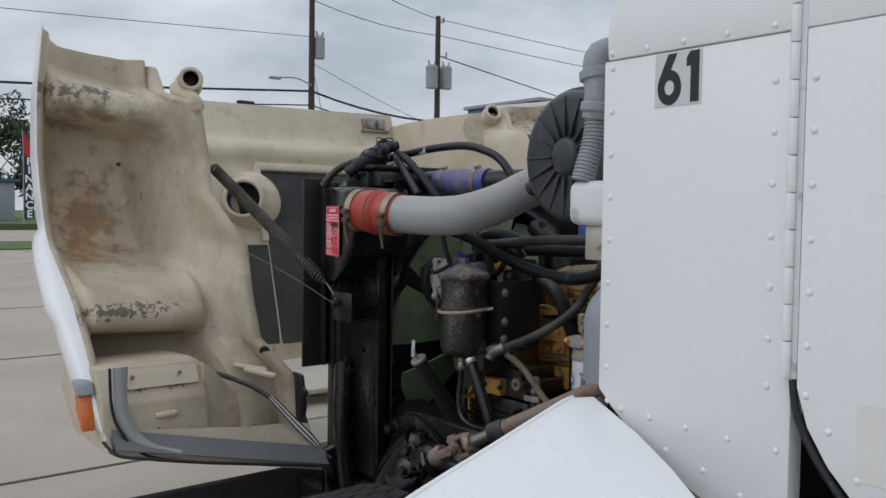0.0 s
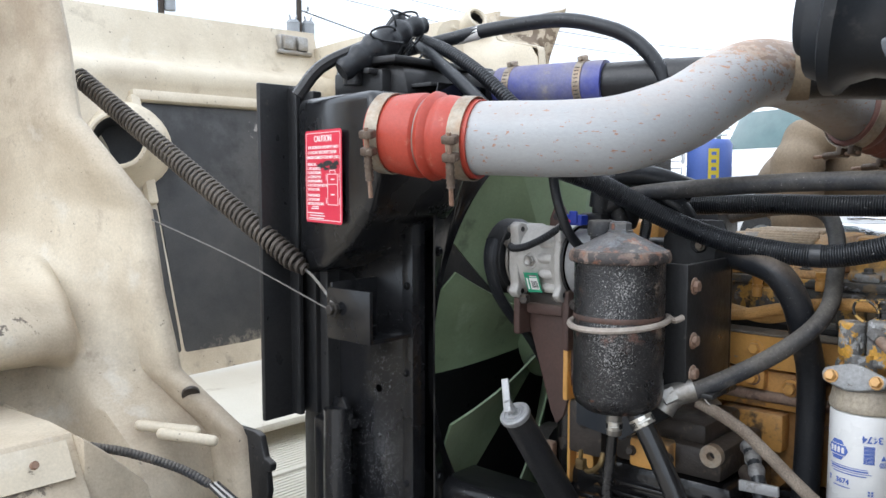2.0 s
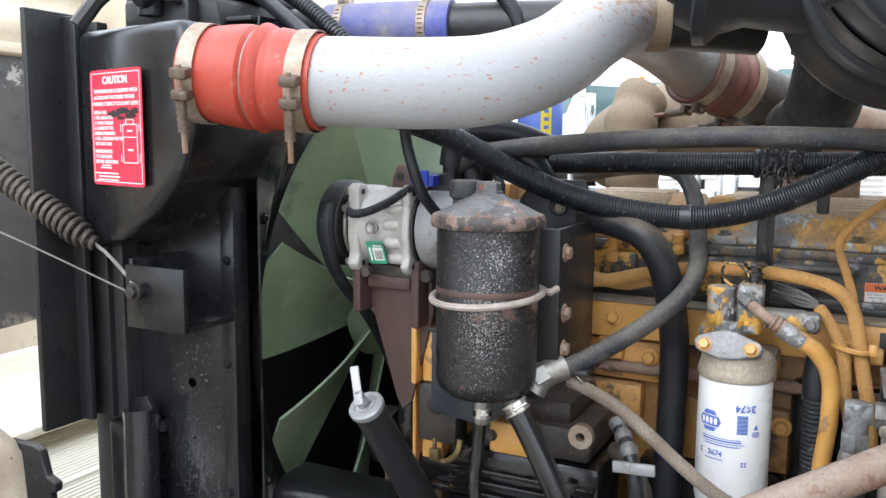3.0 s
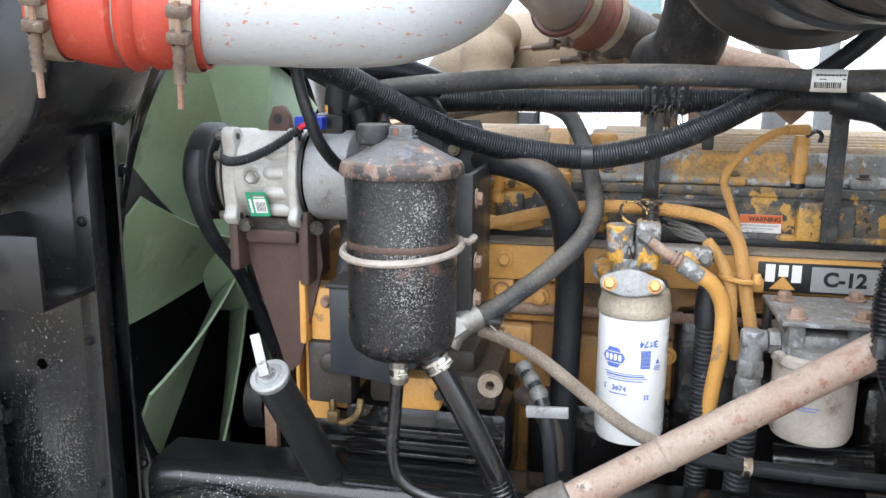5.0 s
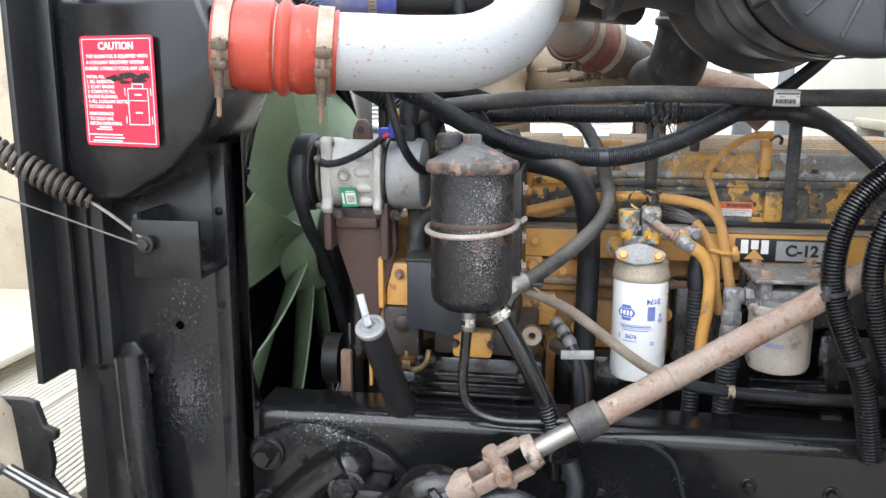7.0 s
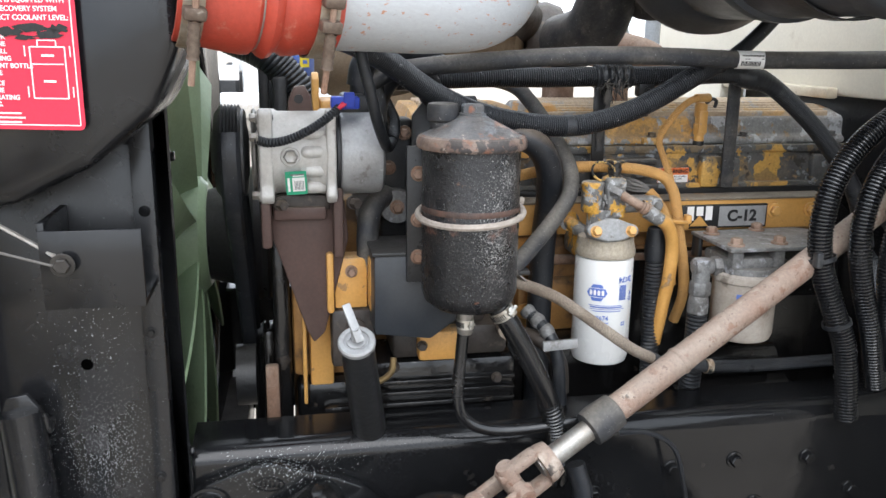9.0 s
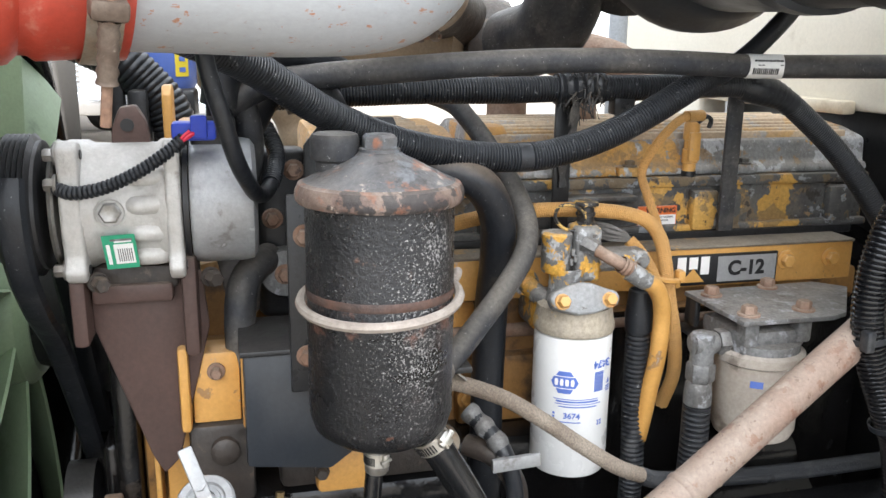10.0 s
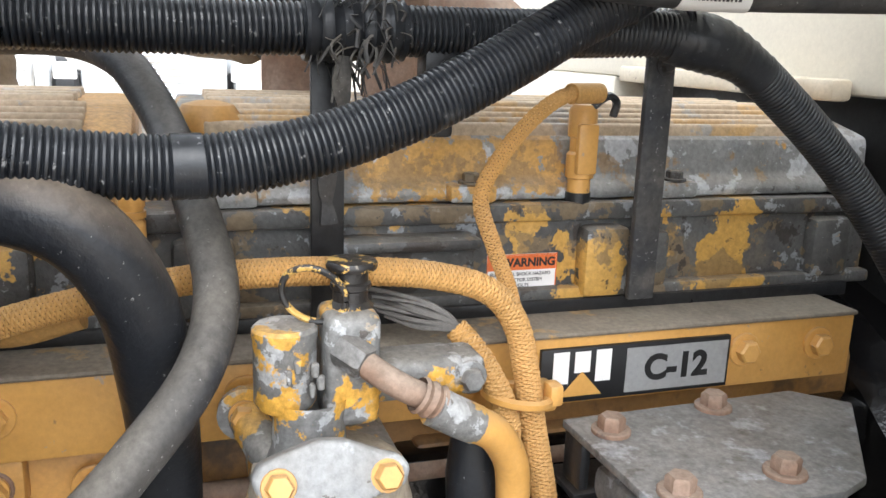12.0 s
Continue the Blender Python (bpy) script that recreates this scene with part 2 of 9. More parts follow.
COVER = mat("weathered_valve_cover", (0.35, 0.355, 0.35), 0.55, metal=0.2, tone=(0.155, 0.15, 0.145), tone_scale=10, tone_amount=0.9,
            chips=(((0.50, 0.51, 0.53), 26, 0.548, 0.014, 0.8), ((0.19, 0.20, 0.215), 9, 0.55, 0.06, 0.7), ((0.07, 0.07, 0.072), 60, 0.618, 0.0105, 0.5), ((0.58, 0.31, 0.085), 5.5, 0.555, 0.008, 0.94), ((0.05, 0.042, 0.037), 38, 0.668, 0.014, 0.8), ((0.60, 0.61, 0.63), 150, 0.638, 0.0105, 0.4)), grain=0.2, bump=0.9, bump_scale=90, dust=0.5, dust_colour=(0.36, 0.31, 0.25),
            patches=(((-0.08, 0.02, 0.67), (0.05, 0.07, 0.08), (0.56, 0.32, 0.08), 20, 0.50, 0.02, 0.95), ((-0.1, -0.16, 0.645), (0.08, 0.11, 0.04), (0.57, 0.32, 0.085), 24, 0.565, 0.012, 0.95), ((-0.1, -0.1, 0.64), (0.08, 0.5, 0.03), (0.30, 0.19, 0.09), 60, 0.66, 0.04, 0.7)))
CAN = mat("flaking_black_canister", (0.0075, 0.008, 0.0095), 0.30, tone=(0.02, 0.019, 0.02), tone_scale=18, tone_amount=0.7,
          chips=(((0.085, 0.048, 0.038), 15, 0.61, 0.12, 0.5), ((0.18, 0.088, 0.058), 60, 0.65, 0.05, 0.55), ((0.29, 0.28, 0.27), 520, 0.625, 0.03, 0.6)), grain=0.25, bump=0.7, bump_scale=300,
          patches=(((-0.055, -0.02, 0.13), (0.085, 0.085, 0.20), (0.34, 0.33, 0.32), 470, 0.750, 0.03, 0.7), ((-0.05, -0.035, 0.20), (0.075, 0.075, 0.10), (0.33, 0.32, 0.31), 470, 0.750, 0.03, 0.7), ((-0.03, -0.03, 0.05), (0.08, 0.07, 0.08), (0.14, 0.07, 0.05), 50, 0.76, 0.06, 0.6), ((0, 0, 0.142), (0.1, 0.1, 0.022), (0.15, 0.075, 0.055), 40, 0.60, 0.10, 0.8),
                   ((0.0, -0.05, 0.12), (0.06, 0.03, 0.2), (0.24, 0.19, 0.155), 30, 0.68, 0.08, 0.55)))
CAN_LID = mat("rusty_blue_grey_lid", (0.070, 0.082, 0.097), 0.40, tone=(0.12, 0.108, 0.098), tone_scale=14, tone_amount=0.85,
              chips=(((0.026, 0.029, 0.035), 24, 0.56, 0.03, 0.8), ((0.17, 0.19, 0.21), 30, 0.58, 0.03, 0.65), ((0.30, 0.12, 0.065), 26, 0.575, 0.05, 0.8), ((0.44, 0.37, 0.31), 36, 0.615, 0.03, 0.7), ((0.42, 0.40, 0.38), 240, 0.66, 0.03, 0.5)), grain=0.2, bump=0.6, bump_scale=110, dust=0.18, dust_colour=(0.36, 0.30, 0.25))
LID_RIM = mat("flaking_rusty_rim", (0.105, 0.066, 0.052), 0.62, tone=(0.25, 0.195, 0.16), tone_scale=20, tone_amount=0.9, chips=(((0.022, 0.021, 0.022), 26, 0.52, 0.03, 0.9), ((0.22, 0.095, 0.055), 46, 0.575, 0.05, 0.7), ((0.42, 0.36, 0.30), 60, 0.63, 0.02, 0.7)), grain=0.2, bump=0.8, bump_scale=140, dust=0.25, dust_colour=(0.40, 0.33, 0.27))
RUST = mat("rusty_steel", (0.20, 0.115, 0.075), 0.75, tone=(0.30, 0.22, 0.17), tone_scale=26, tone_amount=0.8, chips=(((0.06, 0.04, 0.035), 40, 0.64, 0.06, 0.7),), grain=0.2, bump=0.5, dust=0.35)
SHAFT = mat("pale_rusted_shaft", (0.245, 0.190, 0.153), 0.65, tone=(0.21, 0.125, 0.09), tone_scale=13, tone_amount=0.85, chips=(((0.40, 0.345, 0.29), 17, 0.58, 0.08, 0.65), ((0.17, 0.085, 0.055), 60, 0.585, 0.03, 0.75), ((0.10, 0.055, 0.04), 130, 0.62, 0.02, 0.75), ((0.02, 0.016, 0.015), 16, 0.635, 0.03, 0.9)),
            grain=0.15, bump=0.6, bump_scale=90, dust=0.25, dust_colour=(0.50, 0.43, 0.36))
BROWN = mat("brown_primer_bracket", (0.075, 0.042, 0.034), 0.65, tone=(0.05, 0.035, 0.03), tone_scale=12, grain=0.15, dust=0.4)
PIPE = mat("grey_white_pipe_paint", (0.345, 0.355, 0.365), 0.42, tone=(0.33, 0.33, 0.33), tone_scale=8, tone_amount=0.6,
           chips=(((0.34, 0.145, 0.065), 115, 0.625, 0.018, 0.85), ((0.25, 0.20, 0.16), 150, 0.665, 0.02, 0.7), ((0.46, 0.36, 0.24), 18, 0.655, 0.06, 0.45)), grain=0.05, bump=0.2, dust=0.3, dust_colour=(0.42, 0.28, 0.18), stretch=(0.7, 0.7, 1.5),
           patches=(((0.36, -0.26, 0.15), (0.30, 0.2, 0.085), (0.36, 0.23, 0.13), 14, 0.52, 0.16, 0.85), ((0.35, -0.26, 0.13), (0.34, 0.25, 0.12), (0.20, 0.11, 0.06), 75, 0.67, 0.03, 0.85), ((0.5, -0.28, 0.0), (0.2, 0.2, 0.2), (0.24, 0.20, 0.175), 9, 0.54, 0.2, 0.7),
                    ((0.22, -0.16, 0.10), (0.42, 0.4, 0.15), (0.36, 0.16, 0.07), 80, 0.745, 0.02, 0.9)))
ORANGE = mat("orange_silicone", (0.39, 0.052, 0.031), 0.42, tone=(0.33, 0.04, 0.02), tone_scale=14, tone_amount=0.7, chips=(((0.50, 0.26, 0.18), 26, 0.62, 0.08, 0.5), ((0.22, 0.12, 0.09), 60, 0.66, 0.05, 0.5)), grain=0.1, bump=0.25)
MAROON = mat("dusty_maroon_silicone", (0.17, 0.06, 0.05), 0.7, tone=(0.18, 0.12, 0.10), tone_scale=14, tone_amount=0.7, grain=0.1, dust=0.5)
BLUE = mat("blue_silicone", (0.055, 0.068, 0.29), 0.6, tone=(0.19, 0.185, 0.24), tone_scale=12, tone_amount=0.9, chips=(((0.30, 0.265, 0.22), 24, 0.60, 0.08, 0.6),), grain=0.12, dust=0.5)
ALU = mat("cast_aluminium", (0.50, 0.485, 0.46), 0.48, metal=0.2, tone=(0.36, 0.335, 0.30), tone_scale=20, tone_amount=0.7, chips=(((0.20, 0.17, 0.14), 28, 0.62, 0.07, 0.6),), grain=0.08, bump=0.5, bump_scale=140, dust=0.15)
ZINC = mat("zinc_plated_steel", (0.55, 0.54, 0.50), 0.35, metal=0.85, tone=(0.42, 0.36, 0.28), tone_scale=40, tone_amount=0.6, grain=0.1)
CLAMP_DARK = mat("rusted_clamp_steel", (0.15, 0.115, 0.09), 0.6, metal=0.5, tone=(0.075, 0.045, 0.03), tone_scale=50, tone_amount=0.8, chips=(((0.34, 0.30, 0.25), 60, 0.60, 0.05, 0.6),), grain=0.2)
CLAMP_OLD = mat("dirty_clamp_steel", (0.36, 0.315, 0.255), 0.55, metal=0.6, tone=(0.28, 0.18, 0.11), tone_scale=50, tone_amount=0.7, grain=0.15)
STEEL = mat("bare_worn_steel", (0.34, 0.33, 0.31), 0.45, metal=0.8, tone=(0.22, 0.18, 0.14), tone_scale=30, tone_amount=0.6, grain=0.15)
GREEN = mat("green_fan_plastic", (0.25, 0.325, 0.20), 0.45, tone=(0.16, 0.22, 0.125), tone_scale=6, tone_amount=0.7, grain=0.07, chips=(((0.07, 0.08, 0.055), 14, 0.62, 0.08, 0.5), ((0.40, 0.46, 0.33), 9, 0.62, 0.1, 0.5)))
FILTER_WHITE = mat("white_filter_enamel", (0.72, 0.72, 0.71), 0.3, tone=(0.68, 0.67, 0.64), tone_scale=7, grain=0.02, bump=0.02, coat=0.2)
# stains all over; the patch low on the can is shade put into the colour
FILTER_OLD = mat("stained_shaded_white_filter", (0.40, 0.36, 0.315), 0.45, tone=(0.27, 0.215, 0.165), tone_scale=11, tone_amount=0.9, chips=(((0.11, 0.085, 0.065), 20, 0.57, 0.08, 0.75), ((0.40, 0.37, 0.33), 60, 0.64, 0.04, 0.5)), grain=0.12, bump=0.3, patches=(((0.0, 0.0, 0.035), (0.075, 0.075, 0.062), (0.15, 0.12, 0.095), 13, 0.62, 0.16, 0.7),))
RED = mat("red_sticker", (0.62, 0.02, 0.055), 0.45, tone=(0.52, 0.03, 0.06), tone_scale=10, grain=0.04)
INK_WHITE = mat("white_print", (0.80, 0.78, 0.76), 0.5, grain=0.02, tone=(0.75, 0.7, 0.68))
INK_BLACK = mat("black_print", (0.012, 0.012, 0.013), 0.45, grain=0.05)
INK_BLUE = mat("blue_print", (0.10, 0.17, 0.50), 0.45, grain=0.05)
INK_ORANGE = mat("orange_print", (0.70, 0.16, 0.04), 0.5, grain=0.05)
DECAL = mat("grey_decal", (0.60, 0.61, 0.635), 0.45, tone=(0.55, 0.56, 0.58), tone_scale=12, grain=0.03)
PLATE_GREY = mat("grey_nameplate", (0.36, 0.36, 0.36), 0.4, metal=0.3, tone=(0.26, 0.26, 0.26), tone_scale=30, grain=0.08)
PAPER = mat("white_label", (0.74, 0.73, 0.71), 0.5, tone=(0.6, 0.58, 0.55), tone_scale=20, grain=0.03)
GREEN_LABEL = mat("green_label", (0.03, 0.32, 0.17), 0.5, grain=0.05)
YELLOW_LABEL = mat("yellow_label", (0.70, 0.56, 0.04), 0.5, grain=0.05)
BRAID_YELLOW = mat("yellow_braid", (0.57, 0.315, 0.10), 0.75, tone=(0.36, 0.20, 0.06), tone_scale=22, tone_amount=0.5, grain=0.15, grain_scale=420, bump=0.3, bump_scale=420, dust=0.2)
BRAID_STEEL = mat("steel_braid", (0.32, 0.27, 0.22), 0.6, metal=0.35, tone=(0.16, 0.12, 0.09), tone_scale=22, tone_amount=0.7, grain=0.4, grain_scale=500, bump=0.8, bump_scale=500, dust=0.35)
BRAID_GAP = mat("dark_gaps_of_braid", (0.045, 0.026, 0.012), 0.8, grain=0.3)
DUSTY_COLLAR = mat("dusty_tan_collar", (0.36, 0.31, 0.235), 0.6, tone=(0.26, 0.23, 0.20), tone_scale=22, tone_amount=0.8, chips=(((0.54, 0.34, 0.12), 26, 0.60, 0.03, 0.8), ((0.10, 0.085, 0.07), 60, 0.65, 0.04, 0.6)), grain=0.25, bump=0.7, bump_scale=90, dust=0.3)
# dusty ribs, coloured paler than the cover to paint lit tops against shaded grooves
RIB_DUST_LIT = mat("dusty_lit_tan_ribs", (0.50, 0.385, 0.265), 0.65, tone=(0.34, 0.25, 0.165), tone_scale=12, tone_amount=0.8, chips=(((0.30, 0.31, 0.32), 22, 0.58, 0.03, 0.7), ((0.50, 0.29, 0.09), 9, 0.58, 0.02, 0.7)), grain=0.2, bump=0.4, dust=0.4, dust_colour=(0.62, 0.51, 0.38))
COVER_FRONT = mat("dusty_yellow_cover", (0.60, 0.345, 0.125), 0.5, tone=(0.50, 0.33, 0.19), tone_scale=9, tone_amount=0.8, chips=(((0.30, 0.21, 0.14), 18, 0.62, 0.06, 0.6), ((0.30, 0.29, 0.28), 34, 0.64, 0.04, 0.7)), grain=0.3, bump=0.6, bump_scale=90, dust=0.35, dust_colour=(0.36, 0.25, 0.15))
BLUE_PLUG = mat("blue_plug_plastic", (0.02, 0.05, 0.42), 0.4, grain=0.05)
TAN = mat("dusty_tan_ducting", (0.23, 0.175, 0.115), 0.8, tone=(0.20, 0.15, 0.10), tone_scale=9, tone_amount=0.7, grain=0.15, dust=0.2)
PAD = mat("black_hood_liner", (0.030, 0.031, 0.033), 0.65, tone=(0.072, 0.068, 0.064), tone_scale=4, tone_amount=0.7, chips=(((0.24, 0.21, 0.17), 5, 0.68, 0.08, 0.5),), grain=0.15, bump=0.5, bump_scale=12,
          patches=(((0.36, 0.5, 0.20), (0.46, 0.8, 0.05), (0.38, 0.33, 0.26), 9, 0.56, 0.12, 0.75), ((0.15, 0.5, 0.85), (0.5, 0.8, 0.25), (0.012, 0.012, 0.013), 5, 0.60, 0.12, 0.7), ((0.5, 0.5, 0.95), (0.14, 0.8, 0.09), (0.34, 0.32, 0.29), 24, 0.66, 0.06, 0.8)))
AMBER = mat("amber_lens", (0.62, 0.16, 0.03), 0.25, grain=0.03)
TYRE = mat("tyre_rubber", (0.022, 0.022, 0.023), 0.7, tone=(0.05, 0.047, 0.043), tone_scale=9, grain=0.15)
CONCRETE = mat("tan_concrete", (0.42, 0.365, 0.30), 0.85, tone=(0.33, 0.285, 0.235), tone_scale=0.5, tone_amount=0.8, chips=(((0.20, 0.17, 0.14), 1.4, 0.66, 0.06, 0.5),), grain=0.12, grain_scale=60, bump=0.3, bump_scale=40)
JOINT = mat("dark_joint", (0.07, 0.06, 0.05), 0.9)
GRASS = mat("grass", (0.075, 0.12, 0.035), 0.9, tone=(0.11, 0.12, 0.05), tone_scale=0.6, grain=0.3, grain_scale=30, bump=0.8, bump_scale=30)
LEAF = mat("tree_leaves", (0.035, 0.055, 0.022), 0.7, tone=(0.055, 0.08, 0.03), tone_scale=0.8, grain=0.3, grain_scale=9)
BARK = mat("bark", (0.10, 0.075, 0.055), 0.9, tone_scale=4, bump=0.7, bump_scale=20)
POLE = mat("weathered_pole_wood", (0.055, 0.045, 0.038), 0.9, tone_scale=3, grain=0.3, grain_scale=30)
GREY_STEEL = mat("grey_painted_steel", (0.30, 0.32, 0.34), 0.5, tone_scale=2)
CABLE = mat("cable_black", (0.012, 0.012, 0.012), 0.6)
BLUE_SHEET = mat("blue_sheet_metal", (0.045, 0.10, 0.22), 0.5, tone_scale=0.5)
FLAG_DARK = mat("navy_flag_cloth", (0.02, 0.025, 0.07), 0.8)
FLAG_RED = mat("red_flag_cloth", (0.45, 0.04, 0.03), 0.8)
CAR_WHITE = mat("white_truck_paint", (0.80, 0.81, 0.82), 0.3, tone_scale=0.6, grain=0.02, bump=0.0, coat=0.5)
CAR_BLACK = mat("black_car_paint", (0.012, 0.013, 0.015), 0.2, tone_scale=0.6, grain=0.02, bump=0.0, coat=0.5)
GLASS_DARK = mat("tinted_glass", (0.10, 0.16, 0.16), 0.08, grain=0.0, bump=0.0)
CHROME = mat("chrome", (0.75, 0.76, 0.78), 0.12, metal=1.0, grain=0.02, bump=0.0)
SEAM_RUST = mat("rust_stain", (0.085, 0.045, 0.033), 0.6, tone=(0.03, 0.024, 0.022), tone_scale=40, tone_amount=0.9, grain=0.2, bump=0.6)
SPRING_STEEL = mat("grimy_spring_steel", (0.15, 0.13, 0.11), 0.5, metal=0.5, tone=(0.05, 0.042, 0.038), tone_scale=7, tone_amount=0.9, grain=0.15)
CAST_GREY = mat("dirty_grey_casting", (0.19, 0.19, 0.188), 0.55, metal=0.25, tone=(0.09, 0.085, 0.08), tone_scale=20, tone_amount=0.9, chips=(((0.36, 0.37, 0.39), 42, 0.57, 0.06, 0.7), ((0.06, 0.05, 0.043), 30, 0.61, 0.05, 0.8)), grain=0.30, bump=0.6, bump_scale=80, dust=0.3,
                dust_colour=(0.38, 0.33, 0.28))
DUSTY_LIP = mat("dust_covered_ledge", (0.20, 0.165, 0.125), 0.8, tone=(0.11, 0.09, 0.07), tone_scale=18, tone_amount=0.8, chips=(((0.45, 0.25, 0.06), 22, 0.60, 0.04, 0.7),), grain=0.2, bump=0.5, dust=0.4)
GUARD = mat("blue_grey_sheet_metal", (0.33, 0.365, 0.41), 0.38, metal=0.3, tone=(0.25, 0.28, 0.32), tone_scale=5, grain=0.04, bump=0.08, bump_scale=10)

VALANCE_PALE = mat("pale_grey_trim_paint", (0.36, 0.37, 0.38), 0.45, tone=(0.27, 0.275, 0.28), tone_scale=9, chips=(((0.08, 0.07, 0.065), 14, 0.64, 0.04, 0.8),), grain=0.08)
VALANCE = mat("dull_blue_grey_paint", (0.165, 0.170, 0.178), 0.5, tone=(0.105, 0.105, 0.105), tone_scale=9, chips=(((0.36, 0.33, 0.28), 20, 0.67, 0.03, 0.7), ((0.06, 0.055, 0.05), 40, 0.66, 0.03, 0.8)), grain=0.1, bump=0.3)
CREAM_LIGHT = mat("pale_cream_paint", (0.72, 0.68, 0.585), 0.45, tone=(0.64, 0.585, 0.48), tone_scale=3, tone_amount=0.7, chips=(((0.36, 0.29, 0.21), 8, 0.64, 0.1, 0.5),), grain=0.05, bump=0.2, bump_scale=30)
ALU_DULL = mat("grey_machined_aluminium", (0.36, 0.365, 0.37), 0.42, metal=0.3, tone=(0.25, 0.245, 0.24), tone_scale=24, tone_amount=0.7, chips=(((0.14, 0.125, 0.11), 30, 0.62, 0.06, 0.6), ((0.55, 0.55, 0.55), 60, 0.64, 0.04, 0.6)), grain=0.1, bump=0.4, bump_scale=120)
BRASS = mat("dull_brass", (0.30, 0.21, 0.09), 0.45, metal=0.6, tone=(0.10, 0.07, 0.04), tone_scale=40, tone_amount=0.8, grain=0.15)
HOLE = mat("open_hole", (0.001, 0.001, 0.001), 0.95, grain=0.0, bump=0.0, spec=0.0)
GRIME = mat("oily_dirt_on_black", (0.012, 0.011, 0.010), 0.5, tone=(0.035, 0.028, 0.022), tone_scale=16, tone_amount=0.8, chips=(((0.10, 0.075, 0.055), 40, 0.62, 0.08, 0.5),), grain=0.3, bump=0.7, bump_scale=90)
FLAKED_WHITE = mat("whitened_casting_with_yellow", (0.26, 0.265, 0.27), 0.55, metal=0.1, tone=(0.22, 0.22, 0.215), tone_scale=18, tone_amount=0.9, chips=(((0.40, 0.415, 0.43), 30, 0.548, 0.035, 0.8), ((0.56, 0.33, 0.08), 22, 0.6, 0.02, 0.95), ((0.07, 0.06, 0.05), 70, 0.658, 0.0105, 0.7)), grain=0.2, bump=0.8, bump_scale=90, dust=0.25)
GRIME_BROWN = mat("oily_brown_casting", (0.040, 0.031, 0.026), 0.5, tone=(0.028, 0.024, 0.021), tone_scale=16, tone_amount=0.9, chips=(((0.16, 0.12, 0.085), 30, 0.60, 0.08, 0.6), ((0.015, 0.013, 0.012), 22, 0.60, 0.06, 0.8)), grain=0.2, bump=0.7, bump_scale=80, dust=0.3, dust_colour=(0.20, 0.165, 0.13))
# darker yellow for the block, its low covers and the front cover
DARK_YELLOW = mat("dark_yellow_block_paint", (0.36, 0.185, 0.055), 0.5, tone=(0.20, 0.105, 0.04), tone_scale=9, tone_amount=0.8, chips=(((0.10, 0.062, 0.036), 14, 0.56, 0.08, 0.8), ((0.03, 0.024, 0.02), 9, 0.57, 0.08, 0.85)), grain=0.12, bump=0.4, dust=0.3, dust_colour=(0.30, 0.23, 0.16))
BLACK_YELLOW = mat("black_enamel_with_yellow_flakes", (0.015, 0.014, 0.014), 0.4, tone=(0.04, 0.034, 0.03), tone_scale=40, chips=(((0.55, 0.34, 0.09), 85, 0.545, 0.015, 0.95), ((0.30, 0.26, 0.2), 120, 0.66, 0.03, 0.6)), grain=0.2, bump=0.5, bump_scale=150)
GREY_WIRE = mat("grey_wire_sheath", (0.13, 0.12, 0.11), 0.6, tone=(0.07, 0.065, 0.06), tone_scale=40, grain=0.2)
BAND = mat("dull_tan_wire", (0.36, 0.315, 0.275), 0.6, metal=0.2, tone=(0.22, 0.18, 0.15), tone_scale=40, tone_amount=0.7, grain=0.15, dust=0.2)
BLACK_SATIN = mat("satin_black_paint", (0.0080, 0.0084, 0.0096), 0.23, tone=(0.014, 0.014, 0.0155), tone_scale=5, tone_amount=0.9, chips=(((0.05, 0.047, 0.044), 30, 0.66, 0.06, 0.5),), grain=0.25, bump=0.10, bump_scale=14, spec=0.5,
                  patches=(((-0.46, -0.13, 0.30), (0.30, 0.22, 0.34), (0.62, 0.63, 0.64), 560, 0.825, 0.010, 0.9), ((-0.46, -0.13, 0.45), (0.3, 0.3, 0.6), (0.45, 0.46, 0.47), 330, 0.865, 0.010, 0.8)))


# ---------------------------------------------------------------- mesh helpers
ORIGIN = {}


def thing(name, at, label, category, group="", kind=""):
    ob = new(name)
    ob.location = at
    ORIGIN[ob.name] = Vector(at)
    ob.empty_display_size = 0.05
    return tagged(ob, label, category, group, kind)


def finish(bm, material, name, sharp=38, smooth=True):
    bmesh.ops.recalc_face_normals(bm, faces=bm.faces)
    if smooth:
        lim = radians(sharp)
        for f in bm.faces:
            f.smooth = True
        for e in bm.edges:
            if len(e.link_faces) == 2 and e.calc_face_angle(0) > lim:
                e.smooth = False
    me = bpy.data.meshes.new(name)
    bm.to_mesh(me)
    bm.free()
    me.materials.append(material)
    return me


def part(name, bm, material, parent, label="", sharp=38, smooth=True):
    """One mesh, given in world metres, under a thing or a part."""
    o = ORIGIN[parent.name]
    bmesh.ops.translate(bm, verts=bm.verts, vec=-o)
    ob = new(name, finish(bm, material, name, sharp, smooth))
    ob.parent = parent
    ORIGIN[ob.name] = o
    if label:
        ob["label"] = label
    return ob


def single(name, bm, material, at, label, category, group="", kind="", sharp=38):
    """A thing of one mesh only."""
    bmesh.ops.translate(bm, verts=bm.verts, vec=-Vector(at))
    ob = new(name, finish(bm, material, name, sharp))
    ob.location = at
    ORIGIN[ob.name] = Vector(at)
    return tagged(ob, label, category, group, kind)


def share(name, me, parent, m):
    """A piece that shares its mesh, at the pose m in world metres."""
    ob = new(name, me)
    ob.parent = parent
    ob.matrix_basis = Matrix.Translation(-ORIGIN[parent.name]) @ m
    return ob


